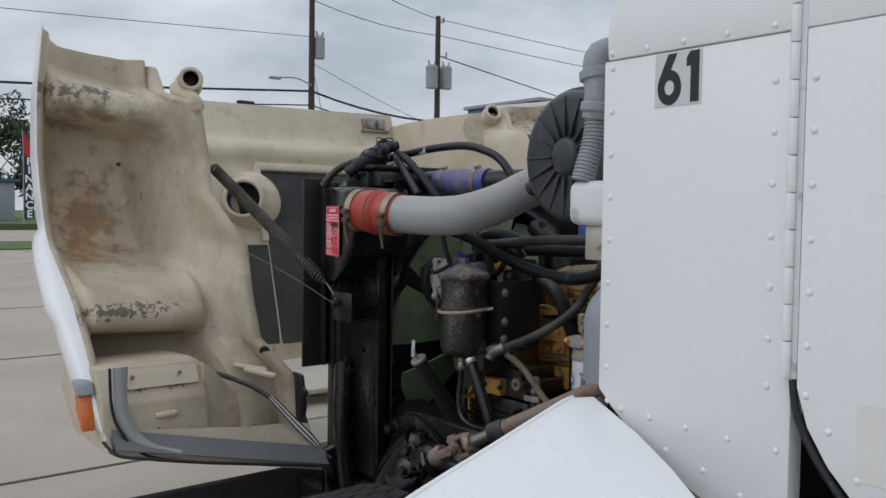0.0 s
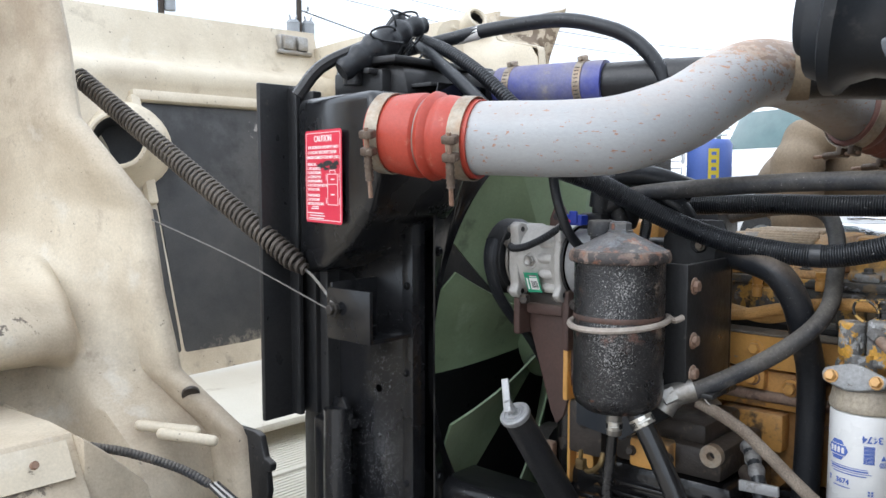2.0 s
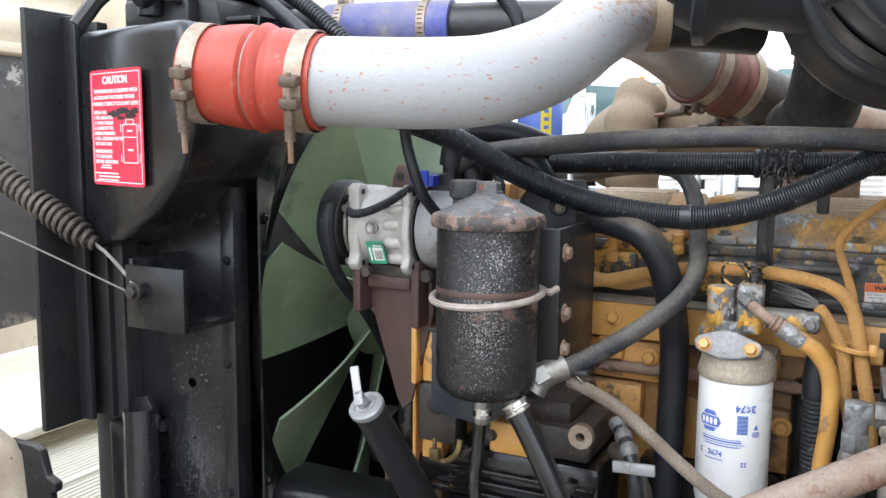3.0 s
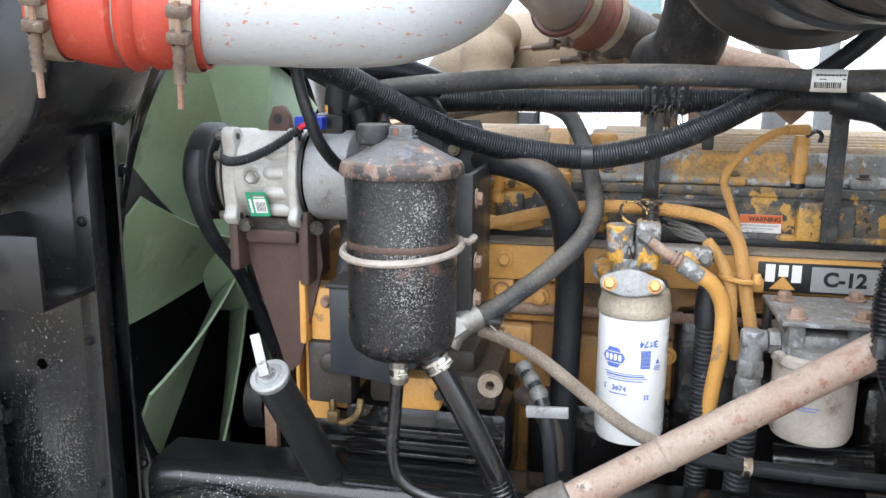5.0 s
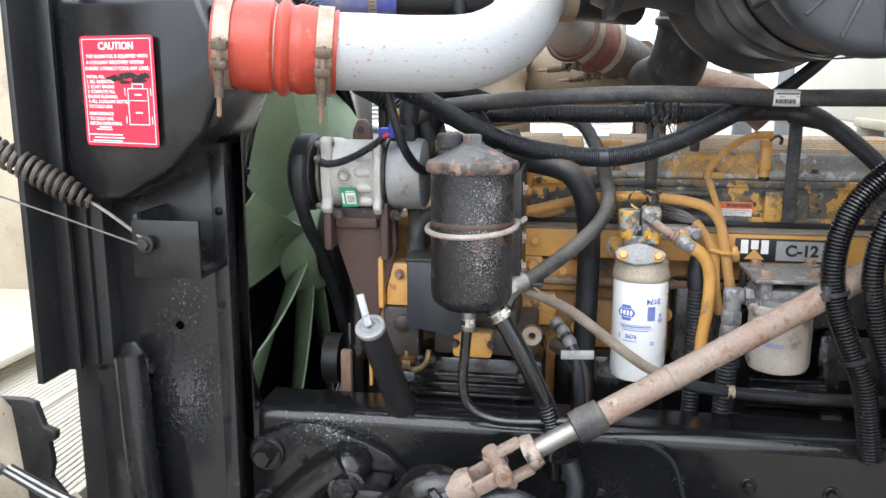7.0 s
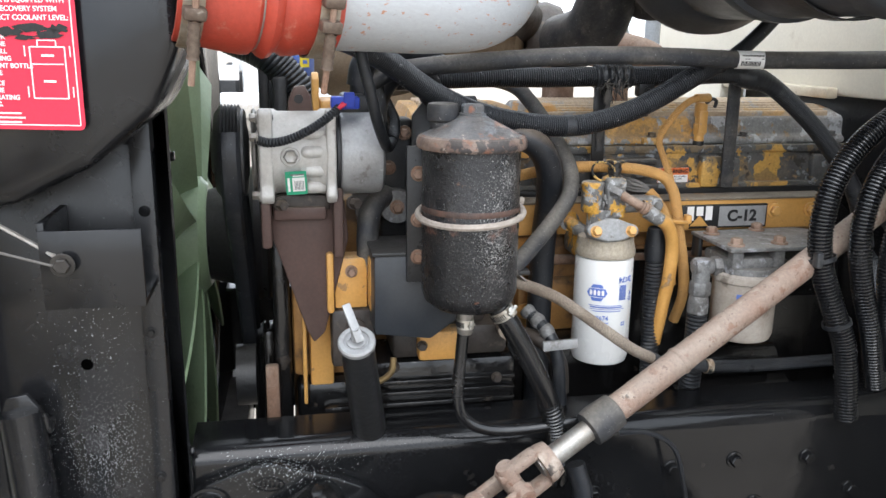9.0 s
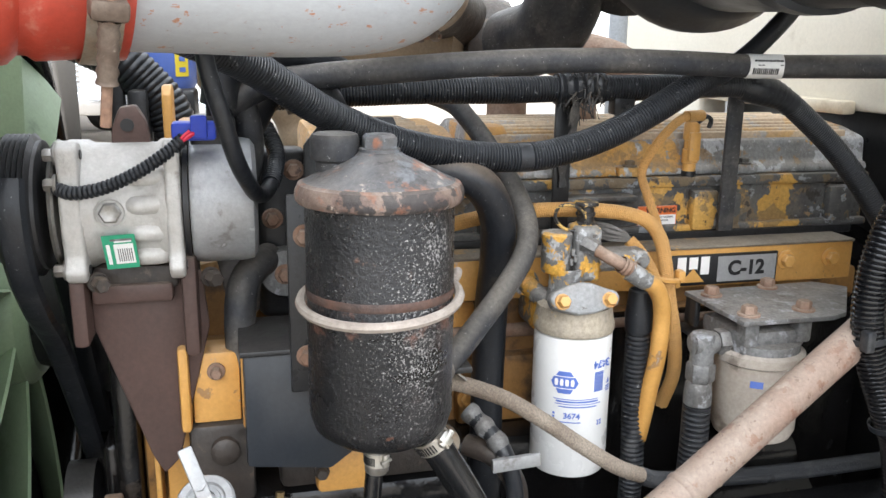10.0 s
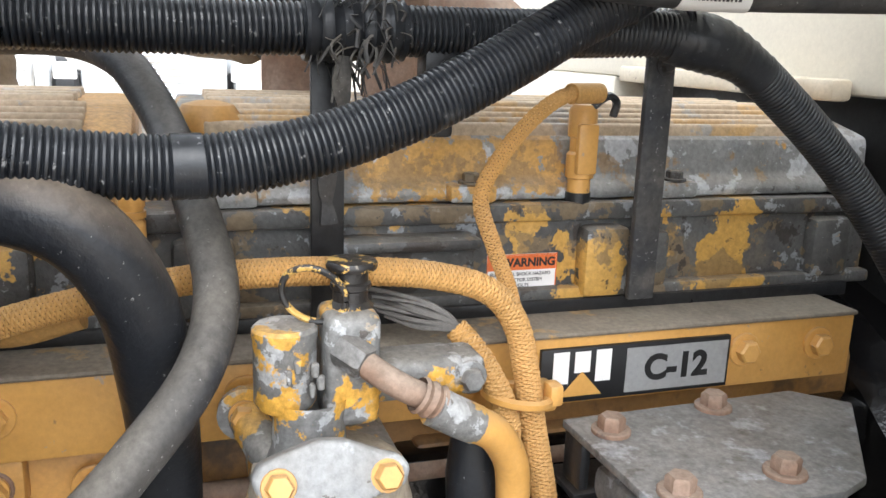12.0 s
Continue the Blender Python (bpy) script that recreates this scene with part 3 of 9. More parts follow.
def join(*bms):
    out = bmesh.new()
    for b in bms:
        me = bpy.data.meshes.new("tmp")
        b.to_mesh(me)
        b.free()
        out.from_mesh(me)
        bpy.data.meshes.remove(me)
    return out


def moved(bm, m):
    bmesh.ops.transform(bm, matrix=m, verts=bm.verts)
    return bm


def box(x0, y0, z0, x1, y1, z1, bevel=0.003, seg=2):
    bm = bmesh.new()
    bmesh.ops.create_cube(bm, size=1)
    bmesh.ops.transform(bm, matrix=Matrix.Translation(((x0 + x1) / 2, (y0 + y1) / 2, (z0 + z1) / 2)) @ Matrix.Diagonal((x1 - x0, y1 - y0, z1 - z0, 1)), verts=bm.verts)
    if bevel:
        bmesh.ops.bevel(bm, geom=bm.edges[:], offset=bevel, segments=seg, affect="EDGES", profile=0.5)
    return bm


def prism(outline, axis, a, b, bevel=0.0, seg=2):
    """A polygon of two coordinates, drawn out along axis from a to b. axis x: (y, z); y: (x, z); z: (x, y)."""
    put = {"x": lambda u, v, w: (w, u, v), "y": lambda u, v, w: (u, w, v), "z": lambda u, v, w: (u, v, w)}[axis]
    bm = bmesh.new()
    lo = [bm.verts.new(put(u, v, a)) for u, v in outline]
    hi = [bm.verts.new(put(u, v, b)) for u, v in outline]
    k = len(outline)
    bm.faces.new(lo), bm.faces.new(hi)
    for i in range(k):
        bm.faces.new((lo[i], lo[(i + 1) % k], hi[(i + 1) % k], hi[i]))
    bmesh.ops.recalc_face_normals(bm, faces=bm.faces)
    if bevel:
        bmesh.ops.bevel(bm, geom=bm.edges[:], offset=bevel, segments=seg, affect="EDGES", profile=0.5)
    return bm


def frame_of(direction):
    d = Vector(direction).normalized()
    return d.to_track_quat("Z", "Y").to_matrix().to_4x4()


def revolve(profile, base, direction=(0, 0, 1), seg=32, sweep=360, start=0):
    """Radii and heights turned round the axis through base."""
    bm = bmesh.new()
    rings, full = [], sweep >= 360
    count = seg if full else seg + 1
    for r, h in profile:
        if r < 1e-6 and full:
            rings.append([bm.verts.new((0, 0, h))])
        else:
            rings.append([bm.verts.new((r * math.cos(radians(start) + radians(sweep) * i / seg), r * math.sin(radians(start) + radians(sweep) * i / seg), h)) for i in range(count)])
    for p, q in zip(rings, rings[1:]):
        for i in range(seg):
            j = (i + 1) % count
            if len(p) == 1 and len(q) == 1:
                continue
            if len(p) == 1:
                bm.faces.new((p[0], q[i], q[j]))
            elif len(q) == 1:
                bm.faces.new((p[i], p[j], q[0]))
            else:
                bm.faces.new((p[i], p[j], q[j], q[i]))
    return moved(bm, Matrix.Translation(base) @ frame_of(direction))


def smooth_path(points, step=0.008):
    """A curve through the points, in even steps."""
    p = [Vector(q) for q in points]
    p = [p[0] * 2 - p[1]] + p + [p[-1] * 2 - p[-2]]
    dense = []
    for a, b, c, d in zip(p, p[1:], p[2:], p[3:]):
        for i in range(16):
            t = i / 16
            dense.append(0.5 * ((2 * b) + (c - a) * t + (2 * a - 5 * b + 4 * c - d) * t * t + (3 * b - a - 3 * c + d) * t ** 3))
    dense.append(p[-2].copy())
    out, left = [dense[0]], step
    for a, b in zip(dense, dense[1:]):
        length = (b - a).length
        done = 0.0
        while length - done >= left and length > 0:
            done += left
            out.append(a.lerp(b, done / length))
            left = step
        left -= length - done
    if (out[-1] - dense[-1]).length > step * 0.4 or len(out) < 2:
        out.append(dense[-1])
    return out


def tube(points, radius, seg=14, step=0.01, ridge=0.0, pitch=0.006, caps=True, flat=1.0):
    """A hose or pipe through the points; ridge and pitch: the depth and spacing of corrugations; radius may be a function of the way along, 0 to 1."""
    if ridge:
        step = pitch / 6
    line = smooth_path(points, step)
    bm = bmesh.new()
    t0 = (line[1] - line[0]).normalized()
    up = Vector((0, 0, 1)) if abs(t0.z) < 0.9 else Vector((1, 0, 0))
    n = (up - t0 * up.dot(t0)).normalized()
    rings = []
    for i, p in enumerate(line):
        t = (line[min(i + 1, len(line) - 1)] - line[max(i - 1, 0)]).normalized()
        n = (n - t * n.dot(t)).normalized()
        b = t.cross(n)
        r = radius(i / (len(line) - 1)) if callable(radius) else radius
        if ridge:
            r -= ridge * (0.04, 0, 0.04, 0.5, 1, 0.5)[i % 6]
        rings.append([bm.verts.new(p + (n * math.cos(2 * math.pi * k / seg) * flat + b * math.sin(2 * math.pi * k / seg)) * r) for k in range(seg)])
    for a, c in zip(rings, rings[1:]):
        for k in range(seg):
            bm.faces.new((a[k], a[(k + 1) % seg], c[(k + 1) % seg], c[k]))
    if caps:
        bm.faces.new(rings[0][::-1])
        bm.faces.new(rings[-1])
    return bm


def hexhead(at, direction, r=0.008, h=0.006, washer=1.45):
    """A bolt head with its washer."""
    d = Vector(direction).normalized()
    a = revolve([(0, 0), (r * washer, 0), (r * washer, h * 0.25), (r * washer * 0.95, h * 0.32), (0, h * 0.32)], at, d, 16)
    b = revolve([(r, h * 0.3), (r, h * 1.1), (r * 0.82, h * 1.3), (0, h * 1.3)], at, d, 6)
    return join(a, b)


def lettering(text, size, m, depth=0.0004, bold=0.0):
    cu = bpy.data.curves.new("lettering", "FONT")
    cu.body, cu.size, cu.extrude, cu.offset, cu.align_x, cu.align_y = text, size, depth, bold, "CENTER", "CENTER"
    ob = bpy.data.objects.new("lettering", cu)
    scene.collection.objects.link(ob)
    me = bpy.data.meshes.new_from_object(ob.evaluated_get(bpy.context.evaluated_depsgraph_get()))
    bpy.data.objects.remove(ob)
    bm = bmesh.new()
    bm.from_mesh(me)
    bpy.data.meshes.remove(me)
    return moved(bm, m)


def facing(at, normal, up=(0, 0, 1), spin=0):
    """The pose of a flat sheet whose own z points along normal, and whose own y points up."""
    z = Vector(normal).normalized()
    x = Vector(up).cross(z).normalized()
    y = z.cross(x)
    return Matrix.Translation(at) @ Matrix((x, y, z)).transposed().to_4x4() @ pose(0, 0, 0, 0, 0, spin)


def sheet(w, h, m, t=0.0006, r=0.0):
    """A thin plate, centred on m."""
    if r:
        pts = []
        for cx, cy, a0 in ((w / 2 - r, h / 2 - r, 0), (-w / 2 + r, h / 2 - r, 90), (-w / 2 + r, -h / 2 + r, 180), (w / 2 - r, -h / 2 + r, 270)):
            pts += [(cx + r * math.cos(radians(a0 + k * 22.5)), cy + r * math.sin(radians(a0 + k * 22.5))) for k in range(5)]
    else:
        pts = [(w / 2, h / 2), (-w / 2, h / 2), (-w / 2, -h / 2), (w / 2, -h / 2)]
    return moved(prism(pts, "z", 0, t), m)


def bars(rows, m, t=0.0006):
    """Plain printed bars: rows of centre x, centre y, width, height."""
    out = [moved(prism([(x - w / 2, y - h / 2), (x + w / 2, y - h / 2), (x + w / 2, y + h / 2), (x - w / 2, y + h / 2)], "z", 0, t), m) for x, y, w, h in rows]
    return join(*out)


def grid_surface(rows, thickness=0.0):
    """A skin through rows of points; thickness gives it a back."""
    bm = bmesh.new()
    v = [[bm.verts.new(p) for p in row] for row in rows]
    for a, b in zip(v, v[1:]):
        for i in range(len(a) - 1):
            bm.faces.new((a[i], a[i + 1], b[i + 1], b[i]))
    bmesh.ops.recalc_face_normals(bm, faces=bm.faces)
    if thickness:
        bm.normal_update()
        back = [[bm.verts.new(p.co - p.normal * thickness) for p in row] for row in v]
        for a, b in zip(back, back[1:]):
            for i in range(len(a) - 1):
                bm.faces.new((a[i], b[i], b[i + 1], a[i + 1]))
        rim = v[0] + [r[-1] for r in v[1:]] + v[-1][-2::-1] + [r[0] for r in v[-2:0:-1]]
        rim_back = back[0] + [r[-1] for r in back[1:]] + back[-1][-2::-1] + [r[0] for r in back[-2:0:-1]]
        for i in range(len(rim)):
            k = (i + 1) % len(rim)
            bm.faces.new((rim[i], rim[k], rim_back[k], rim_back[i]))
    return bm


def band_clamp(name, centre, direction, r, width, parent, screw_at=(0, 0, -1), material=None, label=""):
    """A worm-drive band with its screw housing."""
    d = Vector(direction).normalized()
    c = Vector(centre)
    band = revolve([(r, -width / 2), (r + 0.0015, -width / 2), (r + 0.0015, width / 2), (r, width / 2), (r, -width / 2)], c, d, 28)
    s = Vector(screw_at).normalized()
    side = d.cross(s).normalized()
    k = min(1.0, r / 0.022)
    at = c + s * (r + 0.004 * k)
    house = moved(box(-0.008 * k, -width * 0.5, -0.004 * k, 0.008 * k, width * 0.5, 0.004 * k, 0.001), Matrix.Translation(at) @ Matrix((side, d, s)).transposed().to_4x4())
    screw = revolve([(0, -0.014 * k), (0.0042 * k, -0.014 * k), (0.0042 * k, 0.010 * k), (0.0035 * k, 0.012 * k), (0, 0.012 * k)], at + s * 0.001, side, 8)
    slots = [moved(box(-0.0006, -width * 0.3, -0.0003, 0.0006, width * 0.3, 0.0004, 0), Matrix.Translation(c + (s * math.cos(a) + side * math.sin(a)) * (r + 0.0016)) @ Matrix((side * math.cos(a) - s * math.sin(a), d, s * math.cos(a) + side * math.sin(a))).transposed().to_4x4()) for a in [0.7 + 0.16 * q for q in range(30)]]
    ob = part(name, join(band, house, screw), material or ZINC, parent, label)
    part("slots", join(*slots), INK_BLACK, ob)
    return ob


def braid(points, r, strands=13, pitch=0.024, thick=0.0007):
    """A woven sleeve: two crossing sets of flat strands round the path."""
    line = smooth_path(points, 0.0016)
    t0 = (line[1] - line[0]).normalized()
    up = Vector((0, 0, 1)) if abs(t0.z) < 0.9 else Vector((1, 0, 0))
    n = (up - t0 * up.dot(t0)).normalized()
    frames = []
    for i, p in enumerate(line):
        t = (line[min(i + 1, len(line) - 1)] - line[max(i - 1, 0)]).normalized()
        n = (n - t * n.dot(t)).normalized()
        frames.append((p, n.copy(), t.cross(n), t))
    verts, faces = [], []
    for hand in (1, -1):
        for s in range(strands):
            base = None
            for i, (p, nn, b, t) in enumerate(frames):
                a = hand * 2 * math.pi * i * 0.0016 / pitch + 2 * math.pi * s / strands
                lift = r + 0.0002 * hand * math.sin(a * strands * 0.5 * hand + math.pi * s)
                o = nn * math.cos(a) + b * math.sin(a)
                side = (b * math.cos(a) - nn * math.sin(a)) * (hand * -0.5) + t * 0.85
                c = p + o * lift
                k = len(verts)
                verts += [c + side * thick * 1.1 - o * 0.0004, c + o * 0.0005, c - side * thick * 1.1 - o * 0.0004]
                if base is not None:
                    faces += [(base, base + 1, k + 1, k), (base + 1, base + 2, k + 2, k + 1)]
                base = k
    me = bpy.data.meshes.new("tmp")
    me.from_pydata(verts, [], faces)
    bm = bmesh.new()
    bm.from_mesh(me)
    bpy.data.meshes.remove(me)
    return bm


# ---------------------------------------------------------------- setting: lot, grass, distance
ground = single("ground", box(-220, -220, -0.4, 260, 260, 0.0, 0), CONCRETE, (0, 0, 0), "tan concrete lot with dark expansion joints", "ground", kind="structure")
for a, b, w in (((-30, 9.2), (60, 9.9), 0.02), ((-30, 14.0), (60, 14.4), 0.02), ((-1.2, -40), (1.0, 60), 0.02), ((6.5, -40), (7.2, 60), 0.02), ((-30, 5.0), (60, 5.5), 0.018)):
    d = (Vector(b) - Vector(a)).normalized()
    s = Vector((-d.y, d.x)) * w
    q = [Vector(a) + s, Vector(a) - s, Vector(b) - s, Vector(b) + s]
    part("joint", prism([(p.x, p.y) for p in q], "z", 0.0005, 0.004), JOINT, ground)
single("grass_verge", prism([(-60, 31), (9.2, 33), (9.0, 40), (-60, 39)], "z", -0.05, 0.05), GRASS, (0, 32, 0), "mown green grass verge beside the lot", "grass", kind="structure")
single("grass_field", prism([(-220, 58), (30, 60), (60, 70), (260, 70), (260, 250), (-220, 250)], "z", -0.05, 0.42), GRASS, (0, 60, 0), "green grass bank beyond the road", "grass", kind="structure")


def tree(at, height, spread, seed):
    rnd = random.Random(seed)
    t = thing("tree", at, "dark green leafy tree standing past the grass", "tree", "trees in the distance")
    base = Vector(at)
    limbs = [tube([base, base + Vector((0.1, 0, height * 0.25)), base + Vector((0.0, 0.1, height * 0.6))], lambda u: 0.28 * (1 - 0.7 * u), 8, 0.6)]
    for k in range(6):
        a = k * 1.05 + rnd.random()
        p0 = base + Vector((0, 0, height * (0.3 + 0.06 * k)))
        limbs.append(tube([p0, p0 + Vector((math.cos(a), math.sin(a), 0.7)) * spread * 0.3, p0 + Vector((math.cos(a), math.sin(a), 0.9)) * spread * 0.6], lambda u: 0.11 * (1 - 0.75 * u), 6, 0.5))
    part("trunk", join(*limbs), BARK, t)
    verts, faces = [], []
    for c in range(46):
        a, e, q = rnd.random() * 6.283, rnd.random(), rnd.random() ** 0.5
        centre = base + Vector((math.cos(a) * spread * q * (1.05 - 0.5 * e), math.sin(a) * spread * q * (1.05 - 0.5 * e), height * (0.32 + 0.66 * e)))
        rc = spread * (0.16 + 0.16 * rnd.random())
        for _ in range(60):
            d = Vector((rnd.gauss(0, 1), rnd.gauss(0, 1), rnd.gauss(0, 0.8))).normalized() * rc * rnd.random() ** 0.4
            u = Vector((rnd.gauss(0, 1), rnd.gauss(0, 1), rnd.gauss(0, 1))).normalized()
            v = u.orthogonal().normalized()
            p, s = centre + d, 0.16 + 0.14 * rnd.random()
            k = len(verts)
            verts += [p - u * s, p + v * s * 0.55, p + u * s, p - v * s * 0.55]
            faces.append((k, k + 1, k + 2, k + 3))
    me = bpy.data.meshes.new("crown")
    me.from_pydata([x - base for x in verts], [], faces)
    me.materials.append(LEAF)
    crown = new("crown", me)
    crown.parent = t


for k, (x, y, h, s) in enumerate(((15.5, 86, 11.5, 5.0), (10.0, 84, 13, 5.5), (4.0, 82, 12, 5.5), (20.0, 90, 10, 4.5), (-3, 80, 12, 5.5), (86, 80, 7, 4), (118, 70, 8, 5), (150, 55, 8, 5), (135, 20, 7, 5))):
    tree((x, y, 0.3 if y > 71 else 0.0), h, s, 10 + k)


def utility_pole(at, height, cans, arm_dir, label):
    p = thing("utility_pole", at, label, "utility pole", "poles along the road")
    b = Vector(at)
    part("pole", tube([b, b + Vector((0, 0, height))], lambda u: 0.17 - 0.05 * u, 10, 1.5), POLE, p)
    for i, (dx, dz, r, h) in enumerate(cans):
        c = b + Vector((dx, -0.1, dz))
        part("transformer", revolve([(0, 0), (r, 0.02), (r, h * 0.86), (r * 1.06, h * 0.87), (r * 1.06, h * 0.9), (r * 0.8, h), (0, h)], c, (0, 0, 1), 16), GREY_STEEL, p, "grey can transformer")
        for s in (-1, 1):
            part("bushing", revolve([(0, 0), (0.04, 0), (0.06, 0.06), (0.03, 0.1), (0.05, 0.16), (0.02, 0.25), (0, 0.25)], c + Vector((s * r * 0.5, 0, h)), (s * 0.3, 0, 1), 8), GREY_STEEL, p)
        part("hanger", box(min(c.x, b.x), b.y - 0.05, c.z + h * 0.5, max(c.x, b.x), b.y + 0.05, c.z + h * 0.62, 0.01), GREY_STEEL, p)
    for dz, w in ((height - 0.3, 0.35), (height - 2.0, 0.55)):
        part("insulator_arm", join(tube([b + Vector((-w * 0.2, 0, dz)), b + Vector((w, 0, dz + 0.05))], 0.04, 6, 0.3), revolve([(0, 0), (0.07, 0.02), (0.03, 0.1), (0.07, 0.14), (0.02, 0.25), (0, 0.25)], b + Vector((w, 0, dz + 0.05)), (0, 0, 1), 8)), GREY_STEEL, p)
    return p


utility_pole((19.75, 34.3, 0), 13.6, ((0.36, 8.6, 0.24, 1.05),), 1, "weathered wooden utility pole with one transformer")
utility_pole((26.25, 33.1, 0), 11.35, ((-0.44, 7.7, 0.30, 1.15), (0.46, 7.75, 0.30, 1.15)), 1, "dark wooden utility pole with twin grey transformers")
utility_pole((150, 60.5, 0), 13, (), 1, "distant wooden utility pole beyond the lot")
arm = thing("street_lamp", (19.7, 34.2, 7.4), "street lamp arm mounted on a utility pole", "street lamp")
part("arm", tube([(19.7, 34.2, 7.35), (18.7, 33.8, 7.52), (17.7, 33.5, 7.42)], 0.035, 8, 0.2), GREY_STEEL, arm)
part("head", moved(box(-0.36, -0.12, -0.07, 0.16, 0.12, 0.05, 0.04), Matrix.Translation((17.5, 33.4, 7.36))), GREY_STEEL, arm)


def cable(name, pts, r, label):
    single(name, tube(pts, r, 6, 1.2), CABLE, pts[0], label, "cable", "overhead cables")


def sag(a, b, drop):
    a, b = Vector(a), Vector(b)
    return [a.lerp(b, k / 6) - Vector((0, 0, drop * (1 - (k / 3 - 1) ** 2))) for k in range(7)]


PA, PB = Vector((19.75, 34.3, 0)), Vector((26.25, 33.1, 0))


def up(p, z):
    return (p.x, p.y, z)


for za, zb, r in ((13.4, 11.2, 0.018), (11.3, 10.4, 0.018), (7.1, 6.1, 0.05), (6.45, 5.6, 0.03)):
    cable("overhead_cable", sag(up(PA, za), up(PB, zb), 0.25), r, "black overhead cable slung between poles")
    cable("overhead_cable", sag(up(PA, za), (-45, 46, za + 0.4), 1.2), r, "black overhead cable running along the road")
    cable("overhead_cable", sag(up(PB, zb), (80, 22, zb + 1.6), 1.8), r, "black overhead cable running along the road")
cable("overhead_cable", sag(up(PA, 8.4), (60, 60, 7.6), 1.0), 0.015, "thin service cable crossing the sky")
cable("overhead_cable", sag(up(PA, 8.4), (44, 70, 4.0), 1.0), 0.015, "thin service cable crossing the sky")
cable("overhead_cable", sag(up(PA, 9.6), (-45, 46, 10.0), 0.6), 0.014, "thin service cable crossing the sky")
cable("overhead_cable", sag(up(PB, 9.4), (150, 60.5, 12.4), 3.0), 0.03, "thin cable crossing the sky to a distant pole")
lump = thing("splice_box", (16.6, 33.2, 6.3), "black splice enclosure hung on an overhead cable", "splice box")
part("case", box(16.3, 34.7, 6.18, 17.1, 34.95, 6.42, 0.06), CABLE, lump)

flag = thing("feather_flag", (13.0, 58.5, 0.4), "navy and red feather flag with white letters on a pole", "flag")
part("pole", tube([(12.72, 58.5, 0.4), (12.72, 58.5, 4.6), (12.66, 58.5, 6.5)], 0.035, 8, 0.3), GREY_STEEL, flag)
part("cloth", prism([(12.74, 0.75), (13.32, 0.8), (13.36, 3.8), (13.16, 5.6), (12.68, 6.45)], "y", 58.48, 58.50), FLAG_DARK, flag)
part("cloth_top", prism([(12.74, 4.75), (13.30, 4.75), (13.14, 5.55), (12.68, 6.4)], "y", 58.46, 58.478), FLAG_RED, flag, "red flame-patterned flag top")
for k, ch in enumerate("FINANCE"):
    part("letter", lettering(ch, 0.66, facing((13.05, 58.45, 4.42 - k * 0.56), (-0.05, -1, 0)), 0.004, 0.02), INK_WHITE, flag)

shop = thing("warehouse", (40, 48, 0), "blue sheet-metal building with a shallow roof", "building")
part("wall", box(41.4, 41.0, 0, 44.2, 48.5, 9.3, 0.05), BLUE_SHEET, shop)
part("roof", box(41.2, 40.7, 9.3, 44.4, 48.8, 9.55, 0.05), GREY_STEEL, shop)
for k in range(4):
    part("rib", box(41.55 + 0.75 * k, 40.9, 0.2, 41.7 + 0.75 * k, 41.0, 9.2, 0.02), BLUE_SHEET, shop)
shed = thing("shed", (12, 70, 0.3), "low grey block shed beside the trees", "building")
part("wall", box(9.0, 70, 0.3, 14.6, 75, 3.4, 0.03), GREY_STEEL, shed)
part("roof", box(8.7, 69.7, 3.4, 14.9, 75.3, 3.6, 0.03), BLUE_SHEET, shed)


